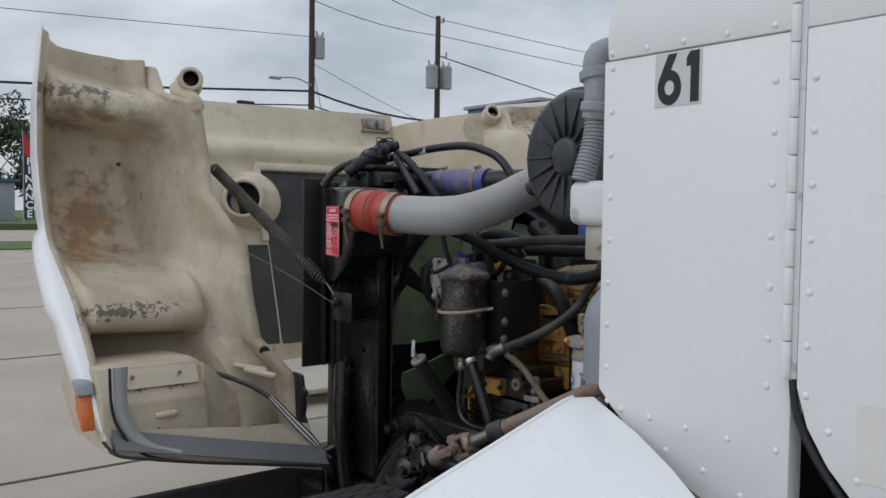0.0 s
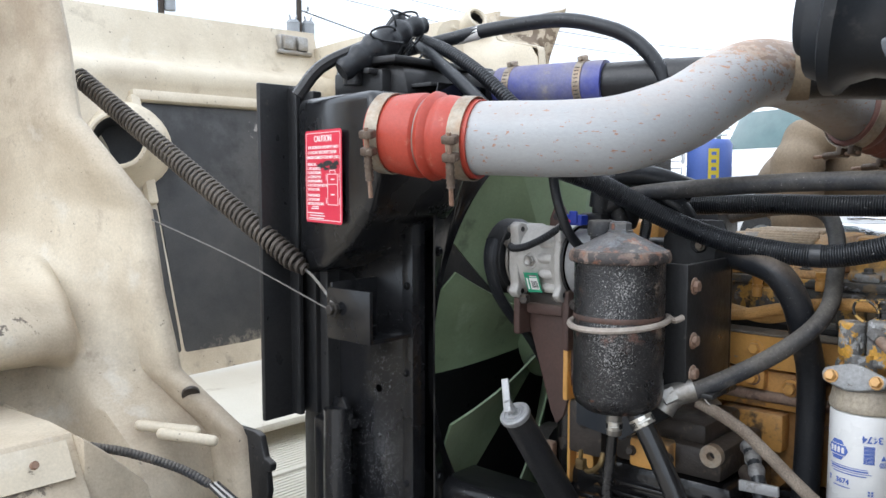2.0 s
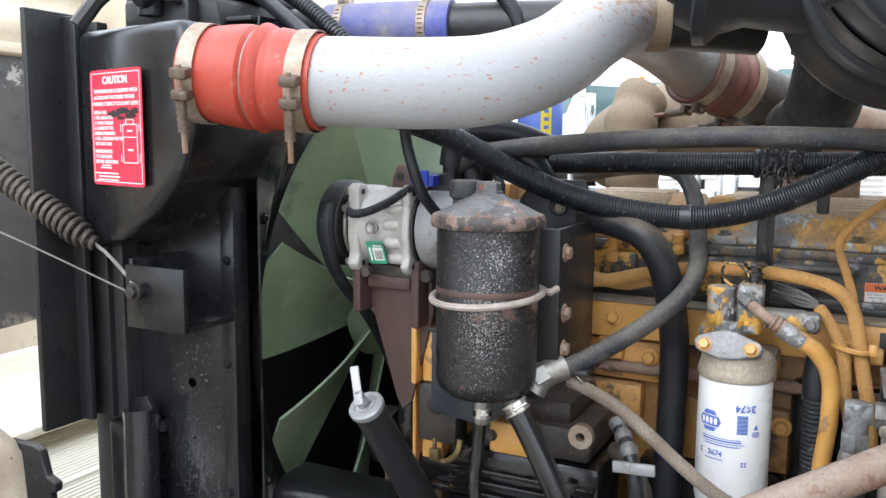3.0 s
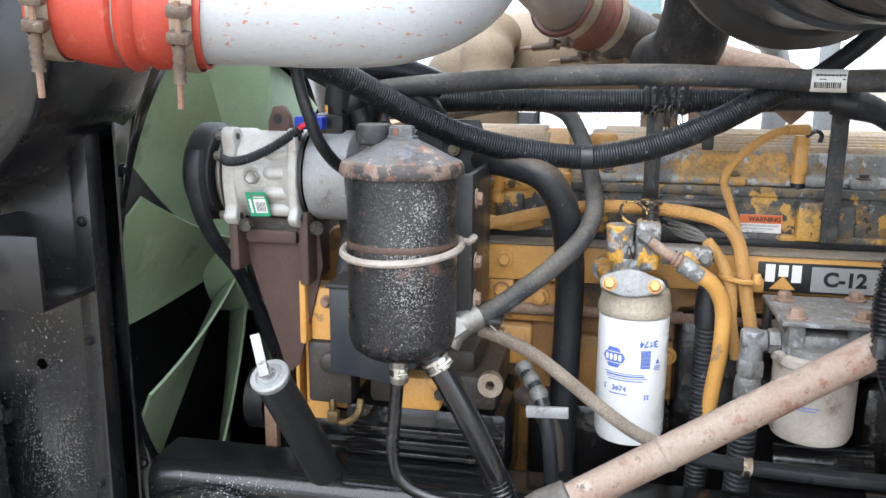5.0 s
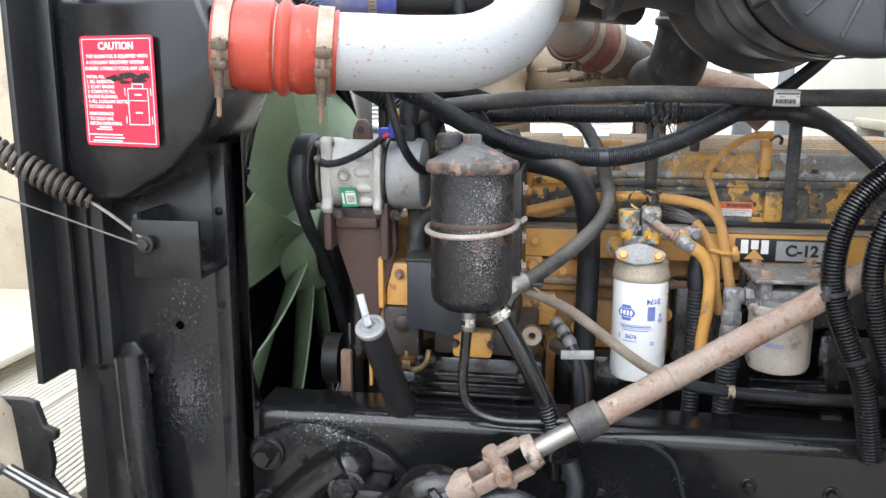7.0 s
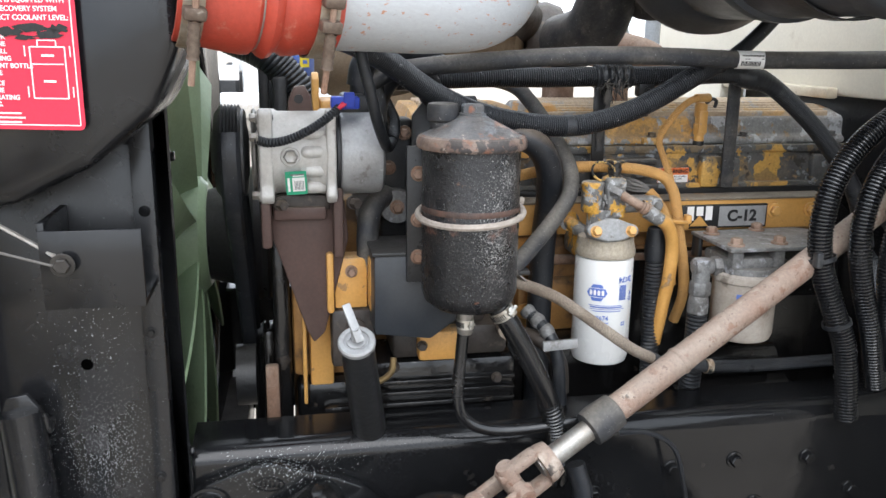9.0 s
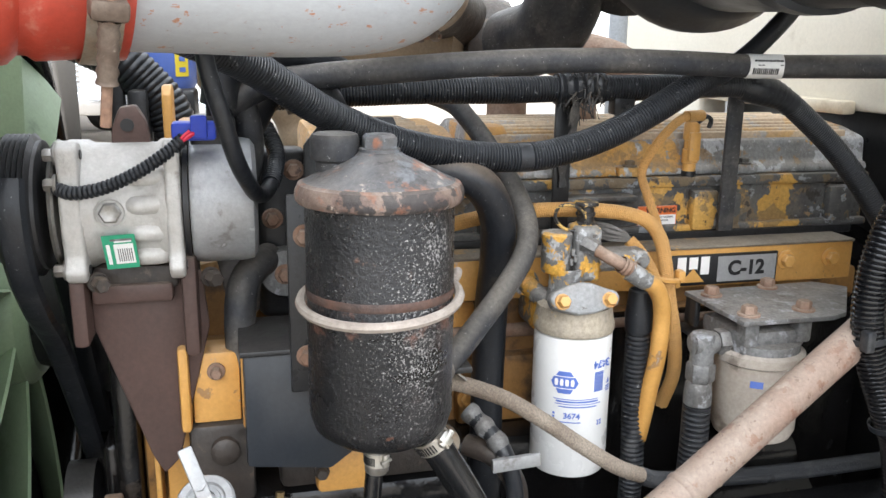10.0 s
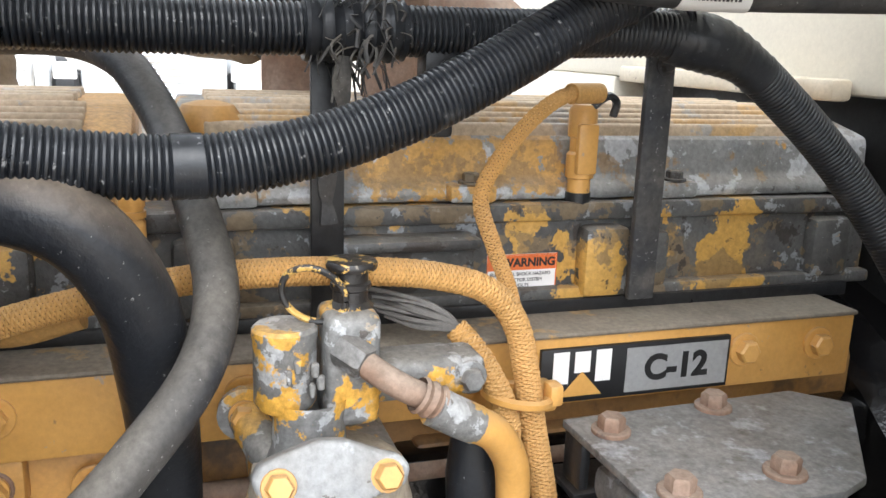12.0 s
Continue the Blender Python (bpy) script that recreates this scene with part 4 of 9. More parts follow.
def parked_truck(at, turn, paint, label, kind_name, scale=1.0):
    """A boxy conventional truck: cab, hood, bumper, grille, glass, mirrors and wheels. Its own front is -y."""
    t = new(kind_name)
    ORIGIN[t.name] = Vector((0, 0, 0))
    tagged(t, label, "truck", "vehicles parked across the lot")
    part("cab", prism([(-0.9, 1.0), (1.0, 1.0), (1.0, 2.55), (0.75, 2.7), (-0.35, 2.7), (-0.75, 1.95), (-0.9, 1.9)], "x", -1.0, 1.0, 0.06), paint, t)
    hood = part("hood", prism([(-2.3, 0.75), (-0.88, 0.75), (-0.88, 1.82), (-2.1, 1.66), (-2.3, 1.55)], "x", -0.85, 0.85, 0.08), paint, t)
    part("grille", join(*[box(-0.55, -2.335, 0.85 + 0.075 * k, 0.55, -2.29, 0.90 + 0.075 * k, 0.008) for k in range(9)]), CHROME, hood)
    for s in (-1, 1):
        part("fender", prism([(-2.25, 0.55), (-2.3, 1.1), (-1.9, 1.3), (-1.2, 1.3), (-0.9, 1.0), (-0.9, 0.6), (-1.15, 0.6), (-1.35, 0.98), (-1.85, 0.98), (-2.05, 0.55)], "x", s * 1.15 - 0.2, s * 1.15 + 0.05 * s, 0.03), paint, t)
        part("headlight", moved(box(-0.13, -0.03, -0.1, 0.13, 0.03, 0.1, 0.02), Matrix.Translation((s * 1.02, -2.3, 1.05))), INK_WHITE, t, "clear headlight")
        part("side_window", box(s * 1.0 - 0.012, -0.45, 1.85, s * 1.0 + 0.012, 0.75, 2.45, 0.01), GLASS_DARK, t)
        part("mirror", join(box(s * 1.3 - 0.03, -0.7, 1.75, s * 1.3 + 0.03, -0.52, 2.3, 0.02), tube([(s * 1.0, -0.6, 2.25), (s * 1.3, -0.61, 2.25)], 0.015, 6, 0.1), tube([(s * 1.0, -0.6, 1.8), (s * 1.3, -0.61, 1.8)], 0.015, 6, 0.1)), CHROME, t)
        for y in (-1.6, 2.6):
            w = part("wheel", revolve([(0.28, -0.14), (0.47, -0.15), (0.52, -0.1), (0.52, 0.1), (0.47, 0.15), (0.28, 0.14)], (s * 1.05, y, 0.52), (1, 0, 0), 24), TYRE, t)
            part("rim", revolve([(0, -0.05), (0.12, -0.07), (0.2, -0.02), (0.29, -0.1), (0.29, 0.1), (0.2, 0.02), (0, 0.05)], (s * 1.05, y, 0.52), (1, 0, 0), 20), GREY_STEEL, w)
    part("windscreen", moved(box(-0.85, -0.012, -0.36, 0.85, 0.012, 0.36, 0.01), Matrix.Translation((0, -0.575, 2.3)) @ pose(0, 0, 0, -28)), GLASS_DARK, t)
    part("bumper", box(-1.15, -2.45, 0.45, 1.15, -2.3, 0.8, 0.03), CHROME, t)
    for x in (-0.6, 0, 0.6):
        part("roof_light", box(x - 0.06, -0.3, 2.69, x + 0.06, -0.2, 2.75, 0.02), AMBER, t)
    part("frame", box(-0.45, 0.9, 0.7, 0.45, 3.6, 0.95, 0.02), BLACK_DULL, t)
    t.matrix_basis = Matrix.Translation(at) @ pose(0, 0, 0, 0, 0, turn) @ Matrix.Diagonal((scale, scale, scale, 1))
    return t


parked_truck((15.2, 9.6, 0), -62, CAR_WHITE, "white conventional truck parked facing the lot", "parked_truck")
parked_truck((14.93, 6.0, 0), -120, CAR_WHITE, "white work truck with a chrome grille parked nose in", "parked_truck")
parked_truck((10.4, 6.9, 0), -60, CAR_BLACK, "black pickup with a chrome bumper parked nose in", "parked_truck", 0.72)
parked_truck((14.5, 1.6, 0), -88, CAR_WHITE, "white work truck standing beside the others", "parked_truck")

parked_truck((16.6, 4.4, 0), -90, CAR_WHITE, "white conventional truck with a tall chrome grille", "parked_truck")

# ---------------------------------------------------------------- the truck's cab
CX = 1.91
cab = thing("truck_cab", (1.4, 0.2, 0.0), "white riveted sheet-metal truck cab with a piano-hinged door", "truck cab")
SIDE = 1.135
cowl = part("cowl_side", prism([(0.898, 1.835), (0.897, 1.29), (0.868, 1.262), (0.78, 1.19), (0.60, 1.12), (0.556, 1.10), (0.556, 1.835)], "x", SIDE, SIDE + 0.035, 0.003), WHITE, cab)
part("upper_side", prism([(0.889, 1.836), (0.891, 1.885), (0.880, 1.918), (0.852, 1.945), (0.80, 1.962), (0.70, 1.975), (0.62, 2.05), (0.45, 2.65), (-1.3, 2.65), (-1.3, 1.836)], "x", SIDE - 0.003, SIDE + 0.05, 0.003), WHITE, cab)
door = part("door", prism([(0.546, 1.834), (0.546, 1.352), (0.530, 1.300), (0.500, 1.252), (0.455, 1.205), (0.39, 1.16), (0.30, 1.13), (-0.7, 1.13), (-0.7, 1.834)], "x", SIDE - 0.006, SIDE + 0.035, 0.003), WHITE, cab)
part("door_seal", tube([(SIDE - 0.002, 0.553, 1.36), (SIDE - 0.004, 0.547, 1.325), (SIDE - 0.004, 0.532, 1.288), (SIDE - 0.004, 0.503, 1.243), (SIDE - 0.004, 0.458, 1.196), (SIDE - 0.004, 0.39, 1.150), (SIDE - 0.004, 0.28, 1.118)], 0.0055, 8, 0.006), RUBBER, door, "black rubber seal")
part("lower_side", prism([(0.60, 1.12), (0.556, 1.10), (0.45, 1.17), (0.38, 1.13), (0.28, 1.10), (-0.7, 1.10), (-0.7, 0.85), (0.60, 0.85)], "x", SIDE + 0.002, SIDE + 0.035), WHITE, cab)
part("mark_plate", sheet(0.055, 0.10, facing((SIDE - 0.0065, 0.435, 1.295), (-1, 0, 0)), 0.0008), PAPER, door, "blank pale sticker")
hinge = part("hinge", box(SIDE - 0.004, 0.547, 1.362, SIDE + 0.004, 0.556, 2.4, 0.001), WHITE_OLD, cab, "white piano hinge")
knuckle = finish(revolve([(0, 0), (0.0062, 0), (0.0066, 0.001), (0.0066, 0.0475), (0.0062, 0.0485), (0, 0.0485)], (0, 0, 0), (0, 0, 1), 12), WHITE, "knuckle")
for k in range(14):
    share("knuckle", knuckle, hinge, Matrix.Translation((SIDE - 0.006, 0.5615, 1.364 + 0.0505 * k)))
rivet_mesh = finish(revolve([(0.0052, 0), (0.0048, 0.0014), (0.0032, 0.0026), (0, 0.003)], (0, 0, 0), (0, 0, 1), 10), WHITE, "rivet")


def rivet(y, z, x=SIDE):
    share("rivet", rivet_mesh, cowl, Matrix.Translation((x, y, z)) @ frame_of((-1, 0, 0)))


for k in range(8):
    rivet(0.880, 1.822 - 0.0705 * k)
for z in (1.770, 1.700, 1.628, 1.555, 1.484, 1.412, 1.345):
    rivet(0.592, z)
    rivet(0.532, z - 0.002, SIDE - 0.006)
for y, z in ((0.848, 1.263), (0.876, 1.272), (0.791, 1.260), (0.723, 1.258), (0.651, 1.257), (0.575, 1.257), (0.758, 1.215), (0.69, 1.20), (0.628, 1.178)):
    rivet(y, z)
for y in (0.880, 0.810, 0.742, 0.668, 0.594):
    rivet(y, 1.846, SIDE - 0.003)
rivet(0.5, 1.30, SIDE - 0.006), rivet(0.46, 1.245, SIDE - 0.006)
number = part("number_plate", sheet(0.084, 0.082, facing((SIDE - 0.0004, 0.7525, 1.7915), (-1, 0, 0)), 0.0006), DECAL, cab, "grey-white number decal")
NUM = facing((SIDE - 0.0012, 0.7525, 1.7915), (-1, 0, 0))
ring6 = moved(revolve([(0.42, 0), (0.42, 0.0006), (1.0, 0.0006), (1.0, 0)], (0, 0, 0), (0, 0, 1), 44), Matrix.Translation((-0.0150, -0.0125, 0)) @ Matrix.Diagonal((0.0215, 0.0270, 1, 1)))
stem6 = prism([(-0.0176, 0.0385), (-0.0015, 0.0390), (-0.0140, 0.0115), (-0.0200, 0.0), (-0.0363, -0.0100), (-0.0345, 0.0005)], "z", 0, 0.0005)
part("digit", moved(join(ring6, stem6), NUM), INK_BLACK, number, "black digit six")
part("digit", moved(join(prism([(0.0232, -0.0375), (0.0378, -0.0375), (0.0378, 0.0390), (0.0232, 0.0390)], "z", 0, 0.0006), prism([(0.0155, 0.0170), (0.0233, 0.0170), (0.0233, 0.0390), (0.0205, 0.0370), (0.0155, 0.0290)], "z", 0, 0.0005)), NUM), INK_BLACK, number, "black digit one")
fire = part("firewall", join(box(SIDE + 0.035, 0.80, 1.445, 2.66, 0.862, 1.97, 0.008), box(SIDE + 0.035, 0.80, 0.95, 1.60, 0.862, 1.447, 0.008), box(2.25, 0.80, 0.95, 2.66, 0.862, 1.447, 0.008)), CREAM_LIGHT, cab, "cream painted firewall")
part("firewall_ledge", box(1.829, 0.862, 1.4405, 2.20, 0.885, 1.460, 0.004), CREAM, fire)
part("tunnel", box(1.60, 0.2, 0.95, 2.25, 0.802, 1.446, 0.01), BLACK_DULL, cab, "dark engine tunnel")
part("far_side", box(2.64, -0.7, 0.9, 2.68, 0.80, 2.6, 0.01), WHITE, cab)
part("rear_wall", box(SIDE, -1.32, 0.9, 2.68, -1.28, 2.66, 0.01), WHITE, cab)
part("roof", box(SIDE, -1.3, 2.64, 2.68, 0.45, 2.70, 0.03), WHITE, cab)

step = thing("cab_fender", (1.0, 0.8, 0.9), "glossy white fender skirt ahead of the cab door", "fender")
ridge = [(0.954, 1.137, 1.262), (0.908, 1.137, 1.272), (0.80, 1.117, 1.236), (0.70, 1.072, 1.211), (0.60, 1.022, 1.180), (0.48, 0.95, 1.12)]
drops = [(0.0, 0.0), (0.015, 0.003), (0.08, 0.030), (0.17, 0.068), (0.26, 0.105), (0.34, 0.142), (0.40, 0.19), (0.44, 0.27), (0.45, 0.38)]
skirt_rows = [[(x + 0.012, y - 0.004, z - 0.10) for y, x, z in ridge]]
for out, down in drops:
    skirt_rows.append([(x - out, y + 0.17 * out * (1 if k == 0 else 0.8 if k == 1 else 0.5), z - down) for k, (y, x, z) in enumerate(ridge)])
part("skirt", grid_surface(skirt_rows, 0.005), WHITE, step, sharp=50)
part("edge_bead", tube([r[0] for r in skirt_rows[1:]], 0.005, 10, 0.02), WHITE, step, "rolled front edge")

HUB = Vector((1.06, 1.50, 0.472))
wheel = thing("road_wheel", HUB, "black road tyre with circumferential grooves under the chassis", "wheel")
prof = [(0.30, -0.13), (0.40, -0.148), (0.465, -0.142), (0.488, -0.120)]
for k in range(5):
    a = -0.115 + 0.046 * k
    prof += [(0.492, a), (0.494, a + 0.036), (0.484, a + 0.038), (0.484, a + 0.044)]
prof += [(0.488, 0.120), (0.465, 0.142), (0.40, 0.148), (0.30, 0.13)]
part("tyre", revolve([(r * 0.956, a) for r, a in prof], HUB, (1, 0, 0), 64), TYRE, wheel)
part("rim", revolve([(0, -0.02), (0.12, -0.06), (0.2, 0.0), (0.28, -0.09), (0.30, -0.13), (0.30, 0.13), (0.2, 0.05), (0, 0.05)], HUB, (1, 0, 0), 32), GREY_STEEL, wheel)
sipe = finish(box(-0.018, -0.0015, 0, 0.018, 0.0015, 0.0008, 0), INK_BLACK, "sipe")
for k in range(60):
    for q in range(5):
        share("sipe", sipe, wheel, Matrix.Translation(HUB) @ pose(0, 0, 0, k * 6 + q) @ pose(-0.097 + 0.046 * q, 0, 0.4718, 0, 0, 20))

# ---------------------------------------------------------------- the hood, tilted forward on its nose
hood = thing("tilted_hood", (1.9, 3.0, 0.75), "cream fibreglass truck hood tilted forward, seen from inside", "hood")
LEVELS = ((2.16, 2.79, 2.95, 1.04, 2.93, 1.060, 2.90), (1.97, 2.87, 3.00, 1.06, 2.97, 1.085, 2.80), (1.925, 2.88, 3.01, 1.065, 2.97, 1.130, 2.605), (1.76, 2.885, 3.02, 1.075, 2.96, 1.146, 2.58),
          (1.625, 2.84, 2.99, 1.085, 2.93, 1.142, 2.54), (1.53, 2.80, 2.95, 1.095, 2.88, 1.178, 2.46), (1.467, 2.75, 2.92, 1.10, 2.84, 1.212, 2.43), (1.32, 2.50, 2.80, 1.12, 2.74, 1.220, 2.41),
          (1.17, 2.34, 2.66, 1.13, 2.60, 1.245, 2.40), (1.06, 2.25, 2.53, 1.15, 2.46, 1.314, 2.30), (0.85, 2.10, 2.30, 1.12, 2.22, 1.322, 2.28))


def level(z):
    for a, b in zip(LEVELS, LEVELS[1:]):
        if b[0] <= z <= a[0]:
            k = (a[0] - z) / (a[0] - b[0])
            return [p + (q - p) * k for p, q in zip(a[1:], b[1:])]
    return list(LEVELS[0][1:] if z > LEVELS[0][0] else LEVELS[-1][1:])


def hump(z, centre, half):
    u = abs(z - centre) / half
    return 0 if u >= 1 else (1 - u * u) ** 0.6


def ease(u):
    u = min(1.0, max(0.0, u))
    return u * u * (3 - 2 * u)


def rib_pull(u, above, below, half):
    """How far the panel is drawn out to a moulded rib, u above its middle."""
    if abs(u) <= half:
        return 1 - 0.10 * (u / half) ** 2 - (0.15 * ((-u / half) - 0.55) / 0.45 if u < -0.55 * half else 0.0)
    return 0.90 * (1 - ease((u - half) / above)) if u > 0 else 0.75 * (1 - ease((-u - half) / below))


def fender_rows(mirror):
    rows = []
    for i in range(131):
        row = []
        for k in range(40):
            x_guess = 0.718 + 0.47 * k / 39
            z = (2.142 - 0.17 * (x_guess - 0.68)) * (1 - i / 130) + (0.955 - 0.19 * (x_guess - 0.68)) * i / 130
            oy, dy, cx, cy, lx, ly = level(z)
            soft_in = 0.05 * hump(z, 1.60, 0.30)
            dy, cy = dy + soft_in, cy + soft_in
            cols = [(0.718, oy), (0.728, oy + 0.002), (0.738, oy + 0.02), (0.748, oy + 0.06), (0.768, max(oy + 0.07, dy - 0.05)), (0.80, dy - 0.006), (0.87, dy + 0.004), (cx - 0.13, dy + 0.002),
                    (cx - 0.075, dy - 0.012), (cx - 0.045, dy - 0.022), (cx - 0.018, cy - 0.05), (cx, cy - 0.10), (cx + (lx - cx) * 0.45, cy + (ly - cy) * 0.6), (lx - 0.018, ly + 0.075), (lx - 0.010, ly + 0.028), (lx - 0.002, ly + 0.008), (lx + 0.010, ly), (lx + 0.020, ly + 0.012)]
            for q in range(1, len(cols)):
                if cols[q][0] < cols[q - 1][0] + 0.003:
                    cols[q] = (cols[q - 1][0] + 0.003, cols[q][1])
            t = 17 * k / 39
            q = min(16, int(t))
            x, y = [a + (b - a) * (t - q) for a, b in zip(cols[q], cols[q + 1])]
            for zc, front, above, below, half, stop in ((1.266 - 0.06 * (x - 0.71), 2.412 + 0.19 * (x - 0.71), 0.15, 0.02, 0.042, 1.105), (1.950 - 0.20 * (x - 0.74), 2.882 - 0.39 * (x - 0.74), 0.07, 0.035, 0.040, 1.085)):
                end = ease((x - 0.733) / 0.03) * (1 - ease((x - stop) / 0.045))
                pull = rib_pull(z - zc, above, below, half) * end
                if front < y:
                    y += (front - y) * pull
            row.append(((2 * CX - x) if mirror else x, y, z))
        rows.append(row)
    return rows


def side_rows():
    rows = []
    for i in range(31):
        z = 2.05 * (1 - i / 30) + 0.86 * i / 30
        oy, dy, cx, cy, lx, ly = level(z)
        lean = 0.30 * (z - 1.6)
        row = [(2 * CX - lx - 0.02, ly + 0.012), (2.655, ly + 0.15), (2.65, 3.05), (2.655, 3.30), (2.70, 3.50 + lean * 0.6), (2.765, 3.62 + lean + 0.08 * (z > 1.9))]
        rows.append([(x, y, z) for x, y in row])
    return rows


def capsule(a, b, r):
    """A moulded rib with rounded ends."""
    a, b = Vector(a), Vector(b)
    d = (b - a).normalized()
    prof = [(0, -r)] + [(r * math.cos(t), r * math.sin(t)) for t in [-1.2, -0.8, -0.4, 0]]
    length = (b - a).length
    prof += [(r * math.cos(t), length + r * math.sin(t)) for t in [0, 0.4, 0.8, 1.2]] + [(0, length + r)]
    return revolve(prof, a, d, 24)


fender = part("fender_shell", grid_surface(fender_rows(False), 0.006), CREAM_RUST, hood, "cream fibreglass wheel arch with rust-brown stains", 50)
for p in ((1.02, 2.49, 1.262), (0.98, 2.90, 1.73), (1.10, 2.62, 1.21)):
    part("small_hole", revolve([(0, 0.001), (0.006, 0.001), (0.0075, 0), (0.0075, -0.004)], p, (-0.35, -0.93, 0.0), 12), INK_BLACK, fender)
part("pad_stain", moved(prism([(-0.012, -0.018), (0.012, -0.016), (0.013, 0.012), (0.006, 0.018), (-0.010, 0.016)], "z", 0, 0.0015), facing((1.118, 2.74, 1.70), (-0.96, -0.28, 0))), CREAM_RUST, fender)
part("ridge", join(*[capsule((1.165 + 0.02 * k, 2.372 - 0.035 * k, 1.10 - 0.012 * k), (1.235 + 0.015 * k, 2.315 - 0.03 * k, 1.085 - 0.014 * k), 0.0095) for k in range(2)]), CREAM, fender)
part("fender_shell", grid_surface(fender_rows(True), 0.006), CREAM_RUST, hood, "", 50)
part("inner_side", grid_surface(side_rows(), 0.006), CREAM, hood, "", 50)


def skin_rows(mirror):
    rows = []
    for i in range(41):
        z = 2.142 - 1.19 * i / 40
        oy = level(z)[0]
        o = 0.066 * hump(z, 1.25, 0.26) * (1.0 if z > 1.25 else 0.8)
        row = [(0.719, oy - 0.002), (0.717 - o * 0.35, oy), (0.719 - o * 0.75, oy + 0.022), (0.724 - o, oy + 0.06), (0.738 - o, oy + 0.15), (0.80, oy + 0.45)]
        rows.append([((2 * CX - x) if mirror else x, y, z) for x, y in row])
    return rows


for mirror in (False, True):
    part("outer_skin", grid_surface(skin_rows(mirror), 0.005), WHITE, hood, "glossy white outer fender skin", 60)
part("bottom_trim", tube([(0.712, 2.185, 0.975), (0.735, 2.150, 0.945), (0.80, 2.135, 0.928), (0.95, 2.12, 0.895), (1.10, 2.10, 0.868), (1.225, 2.085, 0.846), (1.32, 2.075, 0.828)], 0.0045, 8, 0.02), RUBBER, hood, "dark rubber edge trim")
part("bottom_valance", grid_surface([[(0.735 + 0.098 * k, 2.155 - 0.013 * k + 0.02 * r, 0.955 - 0.0205 * k + 0.022 * r) for k in range(7)] for r in range(3)], 0.004), VALANCE, hood, "grey-painted lower edge")

# the hood's top, standing as a wall behind the liner
wall_rows = []
for i in range(41):
    z = 0.88 + (2.095 - 0.88) * i / 40
    lean = 0.30 * (z - 1.6)
    step_in = 0.09 * (1 / (1 + math.exp(-(z - 1.90) * 150))) - 0.03 * hump(z, 1.86, 0.05)
    wall_rows.append([(1.30 + 1.47 * k / 16, 3.60 + lean + step_in + 0.03 * math.sin(math.pi * k / 16), z + 0.02 * k / 16) for k in range(17)])
hood_top = part("hood_top", grid_surface(wall_rows, 0.008), CREAM, hood, "", 50)
part("liner", moved(box(-0.37, -0.012, -0.42, 0.37, 0.012, 0.42, 0.01), Matrix.Translation((2.255, 3.55, 1.36)) @ pose(0, 0, 0, -16)), PAD, hood, "torn black liner panel")
part("liner_frame", join(*[moved(b, Matrix.Translation((2.255, 3.55, 1.36)) @ pose(0, 0, 0, -16)) for b in (box(-0.40, -0.03, 0.42, 0.40, 0.012, 0.46, 0.01), box(-0.41, -0.03, 0.07, -0.373, 0.012, 0.44, 0.01))]), CREAM, hood)
part("lip_return", grid_surface([[(lx + 0.020, ly + 0.012, z), (lx + 0.034, ly + 0.06, z), (lx + 0.038, ly + 0.12, z)] for z, oy, dy, cx, cy, lx, ly in [(1.93 - 1.07 * k / 40, *level(1.93 - 1.07 * k / 40)) for k in range(41)]], 0.006), CREAM, hood, "", 50)
part("liner_wing", moved(box(-0.955, -0.012, -0.42, -0.373, 0.010, 0.06, 0.012), Matrix.Translation((2.255, 3.55, 1.36)) @ pose(0, 0, 0, -16)), PAD, hood, "sooty black liner flap")
part("nose_floor", box(1.30, 2.80, 0.862, 2.6, 3.5, 0.885, 0.01), CREAM_LIGHT, hood)
VD = Vector((-0.52, -0.84, 0.12)).normalized()
VA = Vector((1.735, 3.52, 1.632))
part("vent_stub", revolve([(0.074, -0.02), (0.074, 0.008), (0.079, 0.014), (0.087, 0.013), (0.094, 0.003), (0.100, -0.03), (0.107, -0.06), (0.120, -0.09), (0.135, -0.11), (0.150, -0.14), (0.155, -0.20)], VA, VD, 40), CREAM, hood_top, "moulded vent stub")
part("vent_bore", revolve([(0.0735, 0.006), (0.071, -0.03), (0.066, -0.09), (0, -0.10)], VA, VD, 32), PAD, hood_top, "dark vent bore")
part("latch", join(box(2.575, 3.80, 2.025, 2.715, 3.93, 2.09, 0.008), box(2.585, 3.785, 2.030, 2.63, 3.81, 2.085, 0.006), box(2.655, 3.785, 2.030, 2.705, 3.81, 2.085, 0.006), box(2.56, 3.79, 2.012, 2.73, 3.81, 2.028, 0.004)), STEEL, hood, "bare steel hood latch")
